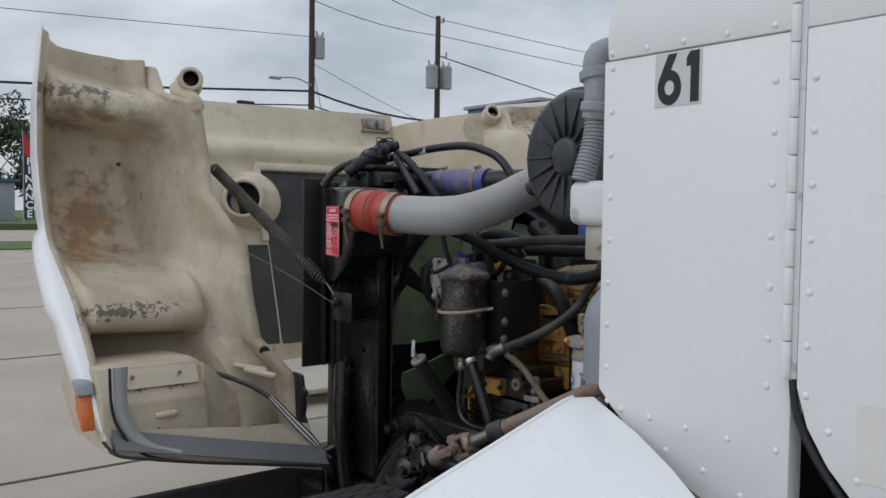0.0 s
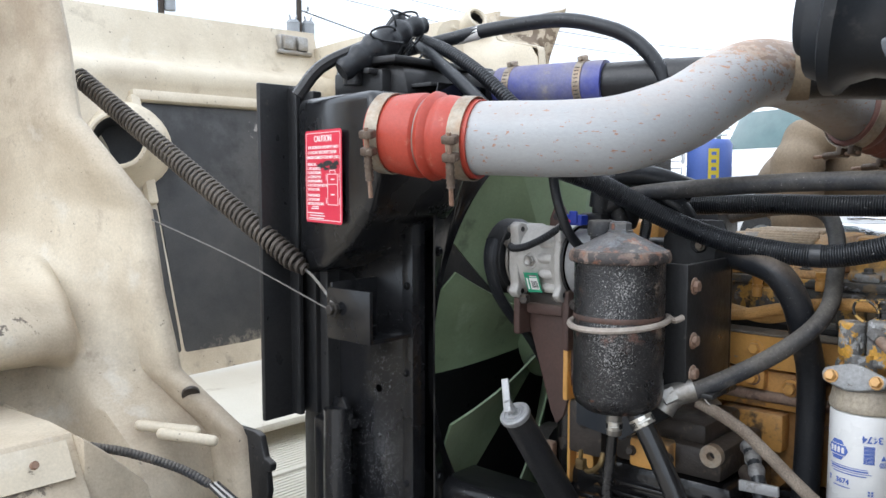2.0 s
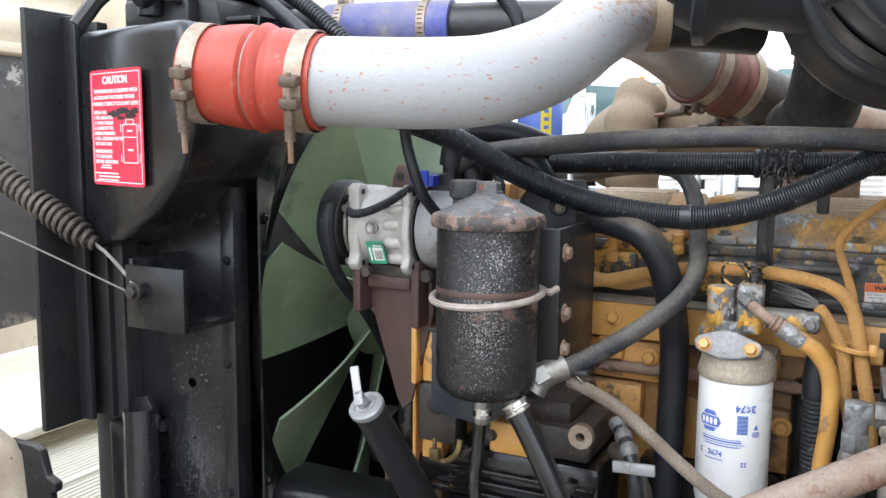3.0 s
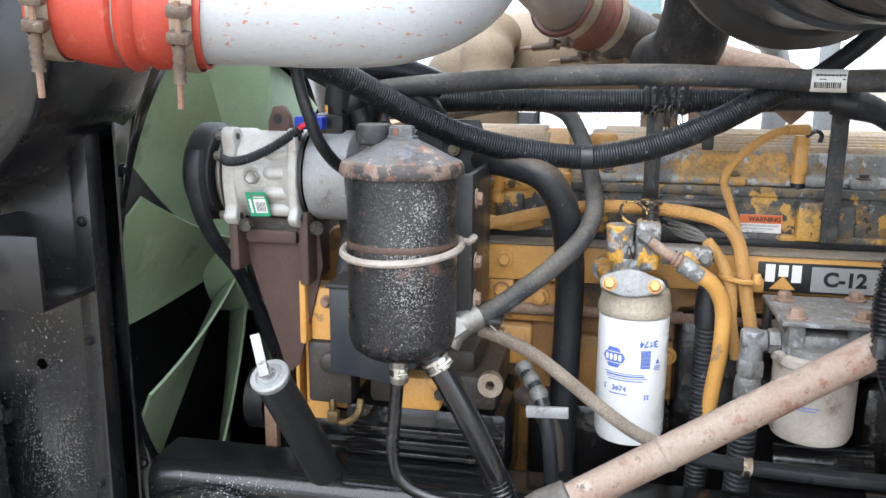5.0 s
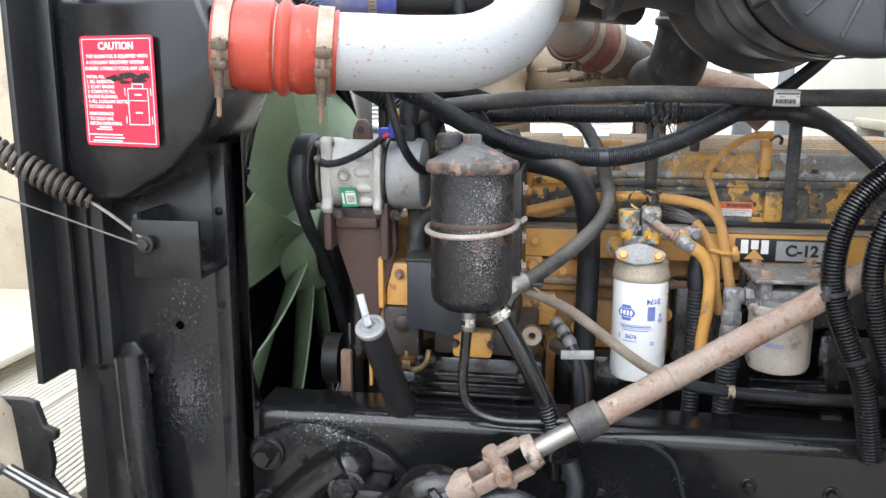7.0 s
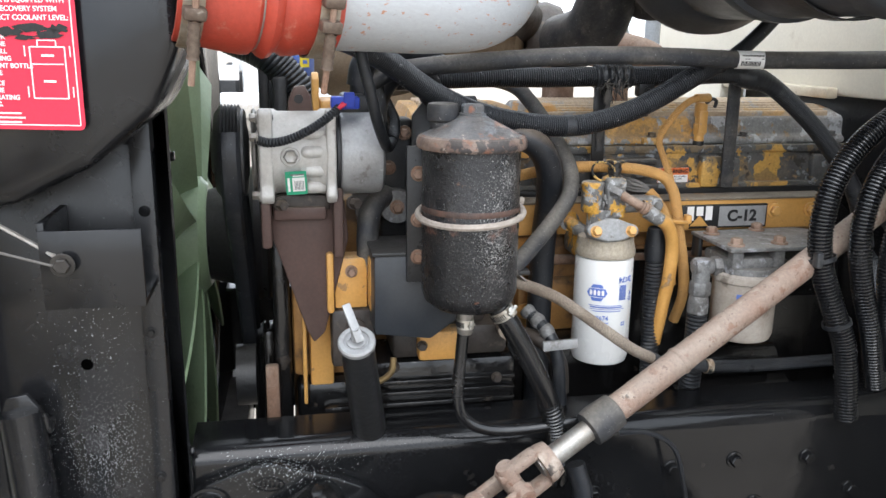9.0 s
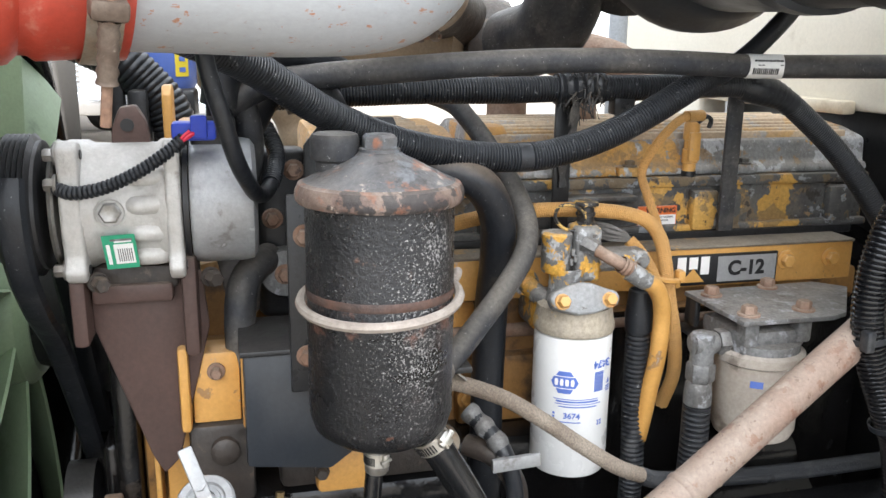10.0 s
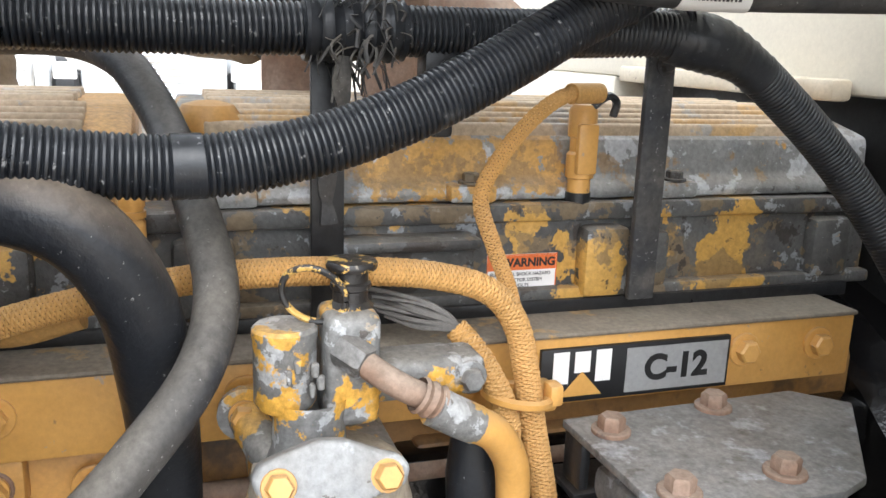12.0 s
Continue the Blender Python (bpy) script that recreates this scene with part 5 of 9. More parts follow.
for sx, x in ((1, 1.165), (-1, 2.672)):
    tdir = Vector((-0.30 * sx, -0.94, 0.05)) if sx > 0 else Vector((-0.25, -0.85, 0.45))
    at = Vector((x - 0.003 * (sx > 0), 2.722 if sx > 0 else 2.88, 2.016 if sx > 0 else 2.04))
    tb = part("guide_tube", revolve([(0.026, -0.10), (0.026, 0.022), (0.030, 0.026), (0.038, 0.024), (0.041, 0.016), (0.041, -0.05), (0.048, -0.10)], at, tdir, 28), CREAM, hood, "stub tube moulded on the hood")
    part("tube_bore", revolve([(0, -0.05), (0.0255, -0.05), (0.0255, 0.012)], at, tdir, 24), INK_BLACK, tb)
    if sx > 0:
        part("tube_foot", join(capsule((1.155, 2.80, 1.99), (1.150, 2.665, 1.925), 0.034), revolve([(0, 0), (0.014, 0), (0.016, 0.012), (0, 0.014)], (1.128, 2.60, 1.912), (-0.3, -0.94, 0), 14)), CREAM_RUST, tb)
part("pivot_plate", join(revolve([(0, 0), (0.07, 0), (0.075, 0.012), (0, 0.012)], (2.63, 2.93, 1.97), (-0.4, -0.9, 0.1), 20), *[hexhead((2.63 + 0.05 * math.cos(k), 2.915, 1.97 + 0.05 * math.sin(k)), (-0.4, -0.9, 0.1), 0.007, 0.006) for k in range(6)]), CREAM, hood)
lamp_box = part("headlight_box", join(prism([(2.190, 0.945), (2.46, 0.945), (2.60, 1.05), (2.56, 1.140), (2.34, 1.152), (2.262, 1.150), (2.224, 1.085), (2.205, 1.06)], "x", 0.715, 1.002, 0.006), prism([(1.0, 1.148), (1.035, 1.118), (1.10, 1.052), (1.118, 0.945), (1.0, 0.945)], "y", 2.228, 2.52, 0.006), capsule((0.862, 2.198, 1.020), (0.905, 2.198, 1.022), 0.009)), CREAM_RUST, hood, "boxed-in back of the headlight", 30)
# strip in plain cream, lighter than the rest of the box
part("box_strip", sheet(0.235, 0.056, facing((0.868, 2.2395, 1.118), (0, -0.866, 0.5)), 0.004), CREAM, lamp_box, "pale cream strip along the box top")
for p in ((0.80, 2.222, 1.128), (0.93, 2.222, 1.128), (0.86, 2.19, 0.985)):
    part("box_screw", revolve([(0, 0.002), (0.005, 0.002), (0.006, 0), (0.006, -0.006)], p, (0, -0.9, 0.43), 10), RUST, lamp_box)
part("lower_panel", grid_surface([[(0.74 + 0.097 * k, 2.197 - 0.004 * k + 0.03 * (k > 4), 1.0 - 0.012 * k) for k in range(7)], [(0.74 + 0.097 * k, 2.196 - 0.011 * k, 0.975 - 0.0195 * k) for k in range(7)], [(0.74 + 0.097 * k, 2.194 - 0.013 * k, 0.93 - 0.0205 * k) for k in range(7)]], 0.005), CREAM_RUST, lamp_box, "", 50)
TRIM_RUN = smooth_path([(0.757, 2.186, 1.165), (0.757, 2.184, 1.08), (0.765, 2.178, 1.03), (0.79, 2.168, 0.98), (0.83, 2.152, 0.945), (0.90, 2.135, 0.922)], 0.012)
trim_rows, cord_run = [], []
for i, p in enumerate(TRIM_RUN):
    d = (TRIM_RUN[min(i + 1, len(TRIM_RUN) - 1)] - TRIM_RUN[max(i - 1, 0)]).normalized()
    side = Vector((-d.z, 0, d.x)).normalized()
    half = 0.018 * (1 - 0.55 * i / len(TRIM_RUN))
    trim_rows.append([tuple(p + side * half * s + Vector((0, 0.006 * s * s, 0))) for s in (-1, -0.5, 0, 0.5, 1)])
    cord_run.append(p - side * (half + 0.010))
part("headlight_trim", grid_surface(trim_rows, 0.004), VALANCE_PALE, lamp_box, "pale grey curved trim strap")
part("trim_cord", tube(cord_run, 0.004, 8, 0.012), RUBBER, lamp_box, "dark edge seal")
lens = part("marker_lens", prism([(2.300, 1.100), (2.266, 1.092), (2.236, 1.035), (2.230, 0.995), (2.25, 1.000), (2.292, 1.05)], "x", 0.672, 0.706, 0.005), AMBER, hood, "amber side marker lens")
part("lens_bezel", prism([(2.318, 1.122), (2.268, 1.116), (2.252, 1.088), (2.262, 1.082), (2.30, 1.10)], "x", 0.668, 0.712, 0.005), GREY_STEEL, lens, "grey bezel")
part("bumper_flap", prism([(2.33, 1.070), (2.276, 1.071), (2.258, 1.066), (2.247, 1.029), (2.228, 1.022), (2.230, 1.008), (2.242, 1.005), (2.238, 0.97), (2.244, 0.945), (2.225, 0.92), (2.20, 0.85), (2.33, 0.85)], "x", 1.328, 1.342, 0.003), BLACK_DULL, hood, "torn black rubber flap")
# flat oval whose dark brown paints the shade inside a slot
part("lip_slot", moved(prism([(0.016 * math.cos(a), 0.027 * math.sin(a)) for a in [2 * math.pi * k / 18 for k in range(18)]], "y", -0.0035, 0.002, 0.0005), Matrix.Translation((1.265, 2.375, 1.135)) @ pose(0, 0, 0, 50, 0, -30)), GRIME_BROWN, hood, "dark brown oval painted as the lip's shaded slot")
grille = part("grille", join(box(1.28, 2.30, 0.79, 1.32, 3.4, 0.83, 0.006), box(2.58, 2.30, 0.79, 2.62, 3.4, 0.83, 0.006), *[box(1.30, y, 0.79, 2.6, y + 0.02, 0.825, 0.004) for y in (2.32, 2.62, 2.92, 3.22)]), CREAM_LIGHT, hood, "pale metal grille mesh")
slat = finish(box(-0.65, -0.0055, -0.003, 0.65, 0.0055, 0.003, 0.001, 1), CREAM_LIGHT, "slat")
for k in range(70):
    share("slat", slat, grille, Matrix.Translation((1.95, 2.34 + 0.0148 * k, 0.815)))
loom_h = part("wire_loom", tube([(1.05, 2.34, 1.10), (1.11, 2.31, 1.08), (1.17, 2.26, 1.05), (1.20, 2.22, 1.025)], 0.008, 10, ridge=0.001, pitch=0.006), RUBBER_DUSTY, hood, "grey wire loom")
for k in range(5):
    part("wire", tube([(1.197 + 0.004 * k, 2.225 - 0.002 * k, 1.026), (1.235 + 0.006 * k, 2.19, 0.97), (1.285 + 0.007 * k, 2.14, 0.90), (1.35, 2.10 + 0.01 * k, 0.84)], 0.0022, 6, 0.01), INK_WHITE if k % 2 else RUBBER_DUSTY, loom_h)

# a beam with hangers, added to fill the black area under the tilted hood
bump = thing("added_black_beam", (1.92, 2.56, 0.42), "black beam added under the tilted hood", "bumper")
part("beam", prism([(2.50, 0.692), (2.515, 0.700), (2.53, 0.695), (2.64, 0.60), (2.64, 0.46), (2.61, 0.42), (2.52, 0.42), (2.50, 0.45)], "x", 0.84, 3.0, 0.004), TYRE, bump, "dull black beam")
for x in (1.45, 2.35):
    part("hanger", box(x, 2.20, 0.50, x + 0.08, 2.499, 0.66, 0.006), BLACK_DULL, bump, "added black hanger")
hinge = thing("frame_bracket", (1.40, 2.17, 0.72), "greasy black bracket on the frame end under the hood", "bracket")
part("arm", prism([(1.345, 0.850), (1.42, 0.872), (1.445, 0.86), (1.50, 0.76), (1.50, 0.70), (1.36, 0.70)], "y", 2.14, 2.178, 0.006), GREASE, hinge)
part("pin", revolve([(0, 0), (0.016, 0), (0.018, 0.006), (0.014, 0.012), (0, 0.012)], (1.40, 2.14, 0.815), (0, -1, 0), 18), BLACK_DULL, hinge)

# ---------------------------------------------------------------- radiator, side tank and fan shroud
rad = thing("radiator", (1.9, 2.2, 0.75), "black painted radiator with side tank and fan shroud", "radiator")
part("core", box(1.42, 2.18, 0.70, 2.46, 2.25, 1.66, 0.006), BLACK_DULL, rad)
for b in (box(1.326, 2.238, 1.097, 1.43, 2.248, 1.68, 0.002), box(1.385, 2.215, 1.10, 1.395, 2.24, 1.675, 0.002), box(1.41, 2.20, 1.10, 1.43, 2.24, 1.67, 0.003)):
    part("side_flange", b, BLACK_DULL, rad)
tank_bm = prism([(2.20, 1.652), (1.955, 1.650), (1.936, 1.60), (1.936, 1.53), (1.965, 1.465), (2.03, 1.41), (2.11, 1.37), (2.20, 1.352)], "x", 1.362, 1.52, 0.016, 3)
for v in tank_bm.verts:
    if v.co.x < 1.44:
        v.co.x += (v.co.y - 2.155) * 0.245
tank = part("side_tank", tank_bm, BLACK_SATIN, rad, "black side tank")
N_ST = Vector((-0.971, 0.238, 0.0))
st_c = Vector((1.3425, 2.0905, 1.522))
st_m = facing(st_c + N_ST * 0.0035, N_ST)
stick = part("caution_sticker", sheet(0.127, 0.148, st_m, 0.0006, 0.006), RED, tank, "red caution sticker with white print")
st_up = st_m @ Matrix.Translation((0, 0, 0.0008))
part("border", join(*[sheet(w, h, st_up @ Matrix.Translation((x, y, 0)), 0.0003) for w, h, x, y in ((0.118, 0.001, 0, 0.0695), (0.118, 0.001, 0, -0.0695), (0.001, 0.139, 0.059, 0), (0.001, 0.139, -0.059, 0))]), INK_WHITE, stick)
part("heading", lettering("CAUTION", 0.0135, st_up @ Matrix.Translation((0, 0.060, 0)), 0.0003, 0.0003), INK_WHITE, stick, "white heading")
part("heading_line", join(lettering("THE RADIATOR IS EQUIPPED WITH", 0.0068, st_up @ Matrix.Translation((0, 0.0465, 0)), 0.0003, 0.0001), lettering("A COOLANT RECOVERY SYSTEM", 0.0068, st_up @ Matrix.Translation((-0.004, 0.0385, 0)), 0.0003, 0.0001),
                          lettering("ENSURE CORRECT COOLANT LEVEL:", 0.0068, st_up @ Matrix.Translation((0, 0.0305, 0)), 0.0003, 0.0001)), INK_WHITE, stick)
rnd = random.Random(4)
for k, line in enumerate(("INITIAL FILL", "1. FILL RADIATOR", "2. START ENGINE", "3. COMPLETE FILL", "ENGINE RUNNING", "4. FILL COOLANT BOTTLE", "TO COLD LINE", "MAINTENANCE", "TO COLD LINE", "BEFORE OPERATING")):
    words = lettering(line, 0.0062, Matrix.Identity(4), 0.0002, 0.00012)
    low = min(v.co.x for v in words.verts)
    part("text_line", moved(words, st_up @ Matrix.Translation((-0.055 - low, 0.0195 - 0.0067 * k - (0.003 if k > 6 else 0), 0))), INK_WHITE, stick)
part("small_print", bars([(-0.02 + rnd.uniform(-0.01, 0.01), -0.067 + 0.0042 * k, rnd.uniform(0.05, 0.075), 0.0016) for k in range(3)] + [(-0.03, -0.0515, 0.028, 0.0016), (-0.028, -0.0485, 0.022, 0.0016)], st_up, 0.0003), INK_WHITE, stick)
out = []
for w, h, x, y in ((0.034, 0.0011, 0.033, 0.004), (0.034, 0.0011, 0.033, -0.044), (0.0011, 0.048, 0.016, -0.02), (0.0011, 0.048, 0.05, -0.02), (0.018, 0.0011, 0.033, 0.010), (0.0011, 0.006, 0.024, 0.007), (0.0011, 0.006, 0.042, 0.007), (0.03, 0.001, 0.033, -0.012), (0.012, 0.002, 0.033, -0.004), (0.012, 0.002, 0.033, -0.028),
                   (0.0011, 0.01, 0.055, 0.0), (0.0011, 0.01, 0.055, -0.038), (0.0011, 0.01, 0.011, 0.0), (0.0011, 0.01, 0.011, -0.038)):
    out.append(sheet(w, h, st_up @ Matrix.Translation((x, y, 0)), 0.0003))
part("bottle_diagram", join(*out), INK_WHITE, stick)
for cx, cy, rx, ry in ((-0.004, 0.0175, 0.016, 0.0045), (0.018, 0.0215, 0.020, 0.0050), (0.036, 0.0150, 0.016, 0.0055), (0.012, 0.0125, 0.012, 0.0025), (0.046, 0.0205, 0.010, 0.0045)):
    pts = [(cx + rx * math.cos(a) * (0.6 + 0.5 * rnd.random()), cy + ry * math.sin(a) * (0.5 + 0.7 * rnd.random())) for a in [2 * math.pi * k / 18 for k in range(18)]]
    part("torn_patch", moved(prism(pts, "z", 0, 0.0004), st_up @ Matrix.Translation((0, 0, 0.0004))), BLACK_DULL, stick, "torn-off patch")
plate = part("side_plate", box(1.448, 2.004, 0.78, 1.454, 2.20, 1.42, 0.002), BLACK_SATIN, rad)
part("edge_channel", prism([(1.466, 1.989), (1.466, 1.995), (1.440, 1.995), (1.440, 2.012), (1.436, 2.012), (1.436, 1.989)], "z", 0.78, 1.47, 0.001), BLACK_SATIN, rad)
part("plate_hole", revolve([(0, 0), (0.0065, 0), (0.007, 0.0006), (0, 0.0006)], (1.4478, 2.08, 1.16), (-1, 0, 0), 14), HOLE, plate)
for y, z in ((2.005, 1.013), (2.0, 1.345), (2.003, 1.20)):
    part("bolt", hexhead((1.4355, y, z), (-1, 0, 0), 0.0045, 0.004), BLACK, plate)
brk = part("spring_bracket", box(1.35, 2.085, 1.27, 1.45, 2.092, 1.352, 0.001), BLACK_SATIN, rad, "black welded bracket")
part("bracket_floor", box(1.35, 1.99, 1.262, 1.448, 2.092, 1.2695, 0.001), BLACK_SATIN, brk)
part("bracket_side", box(1.342, 1.99, 1.262, 1.3495, 2.09, 1.345, 0.001), BLACK_SATIN, brk)
part("spring_bolt", join(tube([(1.325, 2.066, 1.312), (1.352, 2.066, 1.312)], 0.006, 8, 0.01), hexhead((1.333, 2.066, 1.312), (-1, 0, 0), 0.0085, 0.007), hexhead((1.345, 2.066, 1.312), (-1, 0, 0), 0.009, 0.006)), GRIME, brk, "spring anchor bolt")
FAN = Vector((1.887, 2.010, 1.212))
RING = 0.398
rows = []
for k in range(97):
    c, sn = math.cos(2 * math.pi * k / 96), math.sin(2 * math.pi * k / 96)
    q = 1 / max(abs(c) / 0.415, abs(sn) / 0.462)
    row = [(FAN.x + q * c, 1.976, FAN.z + q * sn)]
    for u, y in ((0.35, 1.982), (0.75, 1.990), (1.0, 1.995)):
        r = q + (RING + 0.010 - q) * u
        row.append((FAN.x + r * c, y, FAN.z + r * sn))
    row += [(FAN.x + r * c, y, FAN.z + r * sn) for r, y in ((RING + 0.004, 1.992), (RING, 1.997), (RING - 0.001, 2.006), (RING + 0.002, 2.07))]
    rows.append(row)
shroud = part("shroud", grid_surface(rows, 0.003), BLACK, rad, "black fan shroud", 55)
for b in (box(1.472, 1.98, 1.668, 2.305, 2.18, 1.674, 0.001), box(2.299, 1.98, 0.75, 2.305, 2.18, 1.666, 0.001), box(1.456, 1.98, 0.745, 2.305, 2.18, 0.751, 0.001)):
    part("shroud_wall", b, BLACK_DULL, shroud)
for y, z in ((1.976, 1.40), (1.976, 1.02)):
    part("shroud_bolt", hexhead((1.484, y, z), (0, -1, 0), 0.006, 0.005), BLACK, shroud)
part("fin_panel", box(1.47, 2.172, 0.755, 2.44, 2.178, 1.64, 0), BLACK_DULL, rad)
part("top_tank", join(prism([(2.20, 1.66), (2.02, 1.655), (2.03, 1.70), (2.08, 1.715), (2.20, 1.712)], "x", 1.46, 2.42, 0.008), box(1.44, 2.06, 1.652, 1.52, 2.18, 1.70, 0.006)), BLACK_DULL, rad)
part("top_bracket", join(prism([(1.435, 1.700), (1.528, 1.700), (1.543, 1.775), (1.540, 1.797), (1.525, 1.806), (1.506, 1.799), (1.487, 1.777)], "y", 2.095, 2.105, 0.004), box(1.44, 2.03, 1.708, 1.70, 2.11, 1.72, 0.004)), BLACK_DULL, rad, "black triangular bracket")
part("corner_clamp", join(revolve([(0, 0), (0.016, 0), (0.018, 0.03), (0.012, 0.05), (0, 0.05)], (1.43, 2.12, 1.675), (0, 0, 1), 12), box(1.42, 2.07, 1.69, 1.60, 2.085, 1.70, 0.003)), BLACK_DULL, rad)
part("stay_rod", tube([(1.352, 2.17, 1.655), (1.385, 2.145, 1.705), (1.463, 2.11, 1.746)], 0.011, 8, 0.02), BLACK_DULL, rad)
part("support_post", join(box(1.40, 2.15, 0.62, 1.46, 2.20, 1.10, 0.006), tube([(1.42, 2.10, 0.62), (1.40, 2.13, 0.9), (1.415, 2.15, 1.12)], 0.025, 10, 0.03)), BLACK_SATIN, rad)
part("hinge_lug", join(prism([(2.165, 1.135), (2.141, 1.139), (2.122, 1.110), (2.120, 1.095), (2.136, 1.079), (2.184, 1.081)], "x", 1.418, 1.426, 0.002), box(1.424, 2.12, 1.085, 1.449, 2.16, 1.10, 0.003), hexhead((1.418, 2.135, 1.095), (-1, 0, 0), 0.006, 0.006)), BLACK_SATIN, rad)

# the fan stands at rest
fan = thing("cooling_fan", FAN, "pale green nylon fan with broad curved blades", "fan")
part("hub", revolve([(0, -0.04), (0.085, -0.04), (0.098, -0.028), (0.102, 0.026), (0.08, 0.04), (0, 0.04)], FAN, (0, 1, 0), 32), GREEN, fan)
for k in range(9):
    rows = []
    for i in range(9):
        u = i / 8
        r = 0.090 + (0.385 - 0.090) * u
        tw = radians(52 - 24 * u)
        w = 0.058 + 0.047 * u
        row = []
        for j in range(7):
            s = (j / 6 - 0.5) * 2 * w
            row.append((s * math.cos(tw) + 0.03 * u * u, -s * math.sin(tw) * 0.62 + 0.012 * (1 - (s / w) ** 2), r - 0.022 * u * abs(s / w) ** 3))
        rows.append(row)
    b = grid_surface(rows, 0.004)
    part("blade", moved(b, Matrix.Translation(FAN) @ pose(0, 0, 0, 0, 40 * k + 34, 0)), GREEN, fan, "", 60)

# ---------------------------------------------------------------- spring and cable that hold the hood
spring = thing("hood_spring", (1.3, 2.3, 1.3), "long grimy coil spring with a thin steel cable", "spring")
a, b = Vector((1.261, 2.76, 1.726)), Vector((1.352, 2.155, 1.366))
d = (b - a).normalized()
u = d.orthogonal().normalized()
v = d.cross(u)
turns, length = 62, (b - a).length
coil = [a + d * length * i / (turns * 10) + (u * math.cos(2 * math.pi * i / 10) + v * math.sin(2 * math.pi * i / 10)) * 0.0172 * min(1.0, 0.42 + 0.020 * (turns * 10 - i)) for i in range(turns * 10 + 1)]
bm = bmesh.new()
rings = []
for i, p in enumerate(coil):
    t = (coil[min(i + 1, len(coil) - 1)] - coil[max(i - 1, 0)]).normalized()
    n = ((p - a) - d * (p - a).dot(d)).normalized()
    w = t.cross(n)
    rings.append([bm.verts.new(p + (n * math.cos(2 * math.pi * k / 6) + w * math.sin(2 * math.pi * k / 6)) * 0.0034) for k in range(6)])
for p, q in zip(rings, rings[1:]):
    for k in range(6):
        bm.faces.new((p[k], p[(k + 1) % 6], q[(k + 1) % 6], q[k]))
part("coil", bm, SPRING_STEEL, spring)
part("hook", tube([b - d * 0.01, b + d * 0.02, (1.345, 2.085, 1.325), (1.335, 2.066, 1.314)], 0.0026, 6, 0.008), STEEL, spring, "bent steel hook")
part("cable", tube([(1.222, 2.44, 1.452), (1.28, 2.25, 1.385), (1.332, 2.07, 1.310)], 0.0014, 6, 0.03), GREY_WIRE, spring, "thin steel cable")

# ---------------------------------------------------------------- charge-air pipe
cac = thing("charge_air_pipe", (1.4, 1.8, 1.58), "grey-white charge-air pipe with rust specks and an orange boot", "pipe")
PR = 0.0505
axis0 = Vector((1.3285, 1.940, 1.585))
ax_d = Vector((0.033, -0.127, -0.010)).normalized()
part("pipe", tube([(1.360, 1.82, 1.5755), (1.377, 1.755, 1.574), (1.398, 1.68, 1.572), (1.440, 1.615, 1.578), (1.52, 1.572, 1.606), (1.61, 1.555, 1.646), (1.70, 1.548, 1.672), (1.80, 1.538, 1.678), (1.90, 1.515, 1.660), (1.99, 1.485, 1.628)], PR, 32, 0.01), PIPE, cac)
prof = []
for i in range(33):
    u = i / 32
    h = 0.158 * u
    bulge = 0.004 + 0.006 * math.sin(math.pi * min(1, max(0, (u - 0.12) / 0.76)))
    groove = -0.006 * math.exp(-((u - 0.50) / 0.022) ** 2) - 0.006 * math.exp(-((u - 0.64) / 0.022) ** 2) + 0.003 * math.exp(-((u - 0.57) / 0.03) ** 2)
    prof.append((PR + bulge + groove, h))
boot = part("boot", revolve([(PR, 0)] + prof + [(PR, 0.158)], axis0 - ax_d * 0.004, ax_d, 40), ORANGE, cac, "orange silicone boot")
for u in (0.5, 0.64):
    part("boot_ring", revolve([(PR + 0.003 + 0.0024 * math.cos(a), 0.0024 * math.sin(a)) for a in [2 * math.pi * k / 8 for k in range(9)]], axis0 + ax_d * (0.158 * u - 0.004), ax_d, 40), STEEL, boot, "steel ring")


def tbolt_clamp(centre, direction, r, parent, side):
    d = Vector(direction).normalized()
    s = Vector(side)
    s = (s - d * s.dot(d)).normalized()
    t = d.cross(s)
    c = Vector(centre)
    band = part("clamp", revolve([(r, -0.010), (r + 0.0016, -0.010), (r + 0.0016, 0.010), (r, 0.010), (r, -0.010)], c, d, 40), CLAMP_OLD, parent, "dirty steel T-bolt clamp")
    fold = join(*[moved(box(-0.006, -0.0105, -0.007, 0.006, 0.0105, 0.010, 0.003), Matrix.Translation(c + s * (r + 0.004) + t * o) @ Matrix((t, d, s)).transposed().to_4x4()) for o in (-0.012, 0.012)])
    part("trunnion", fold, CLAMP_DARK, band)
    at = c + s * (r + 0.009)
    low = t if t.z < 0 else -t
    part("spring_pack", revolve([(0.0065 - 0.0012 * (k % 2), 0.018 + 0.0035 * k) for k in range(11)], at, low, 12), CLAMP_DARK, band)
    part("bolt", tube([at - low * 0.022, at + low * 0.078], 0.0032, 8, 0.02), RUST, band)


tbolt_clamp(axis0 + ax_d * 0.010, ax_d, PR + 0.0065, cac, (-1, -0.2, -0.25))
tbolt_clamp(axis0 + ax_d * 0.138, ax_d, PR + 0.0065, cac, (-1, -0.2, -0.25))
rear_d = Vector((0.22, -0.133, -0.06)).normalized()
rear_at = Vector((1.975, 1.49, 1.632))
part("rear_boot", revolve([(PR + 0.001, 0)] + [(PR + 0.006 + 0.004 * math.sin(u * 25), 0.11 * u) for u in [k / 30 for k in range(31)]] + [(PR, 0.11)], rear_at, rear_d, 32), MAROON, cac, "dusty maroon silicone boot")
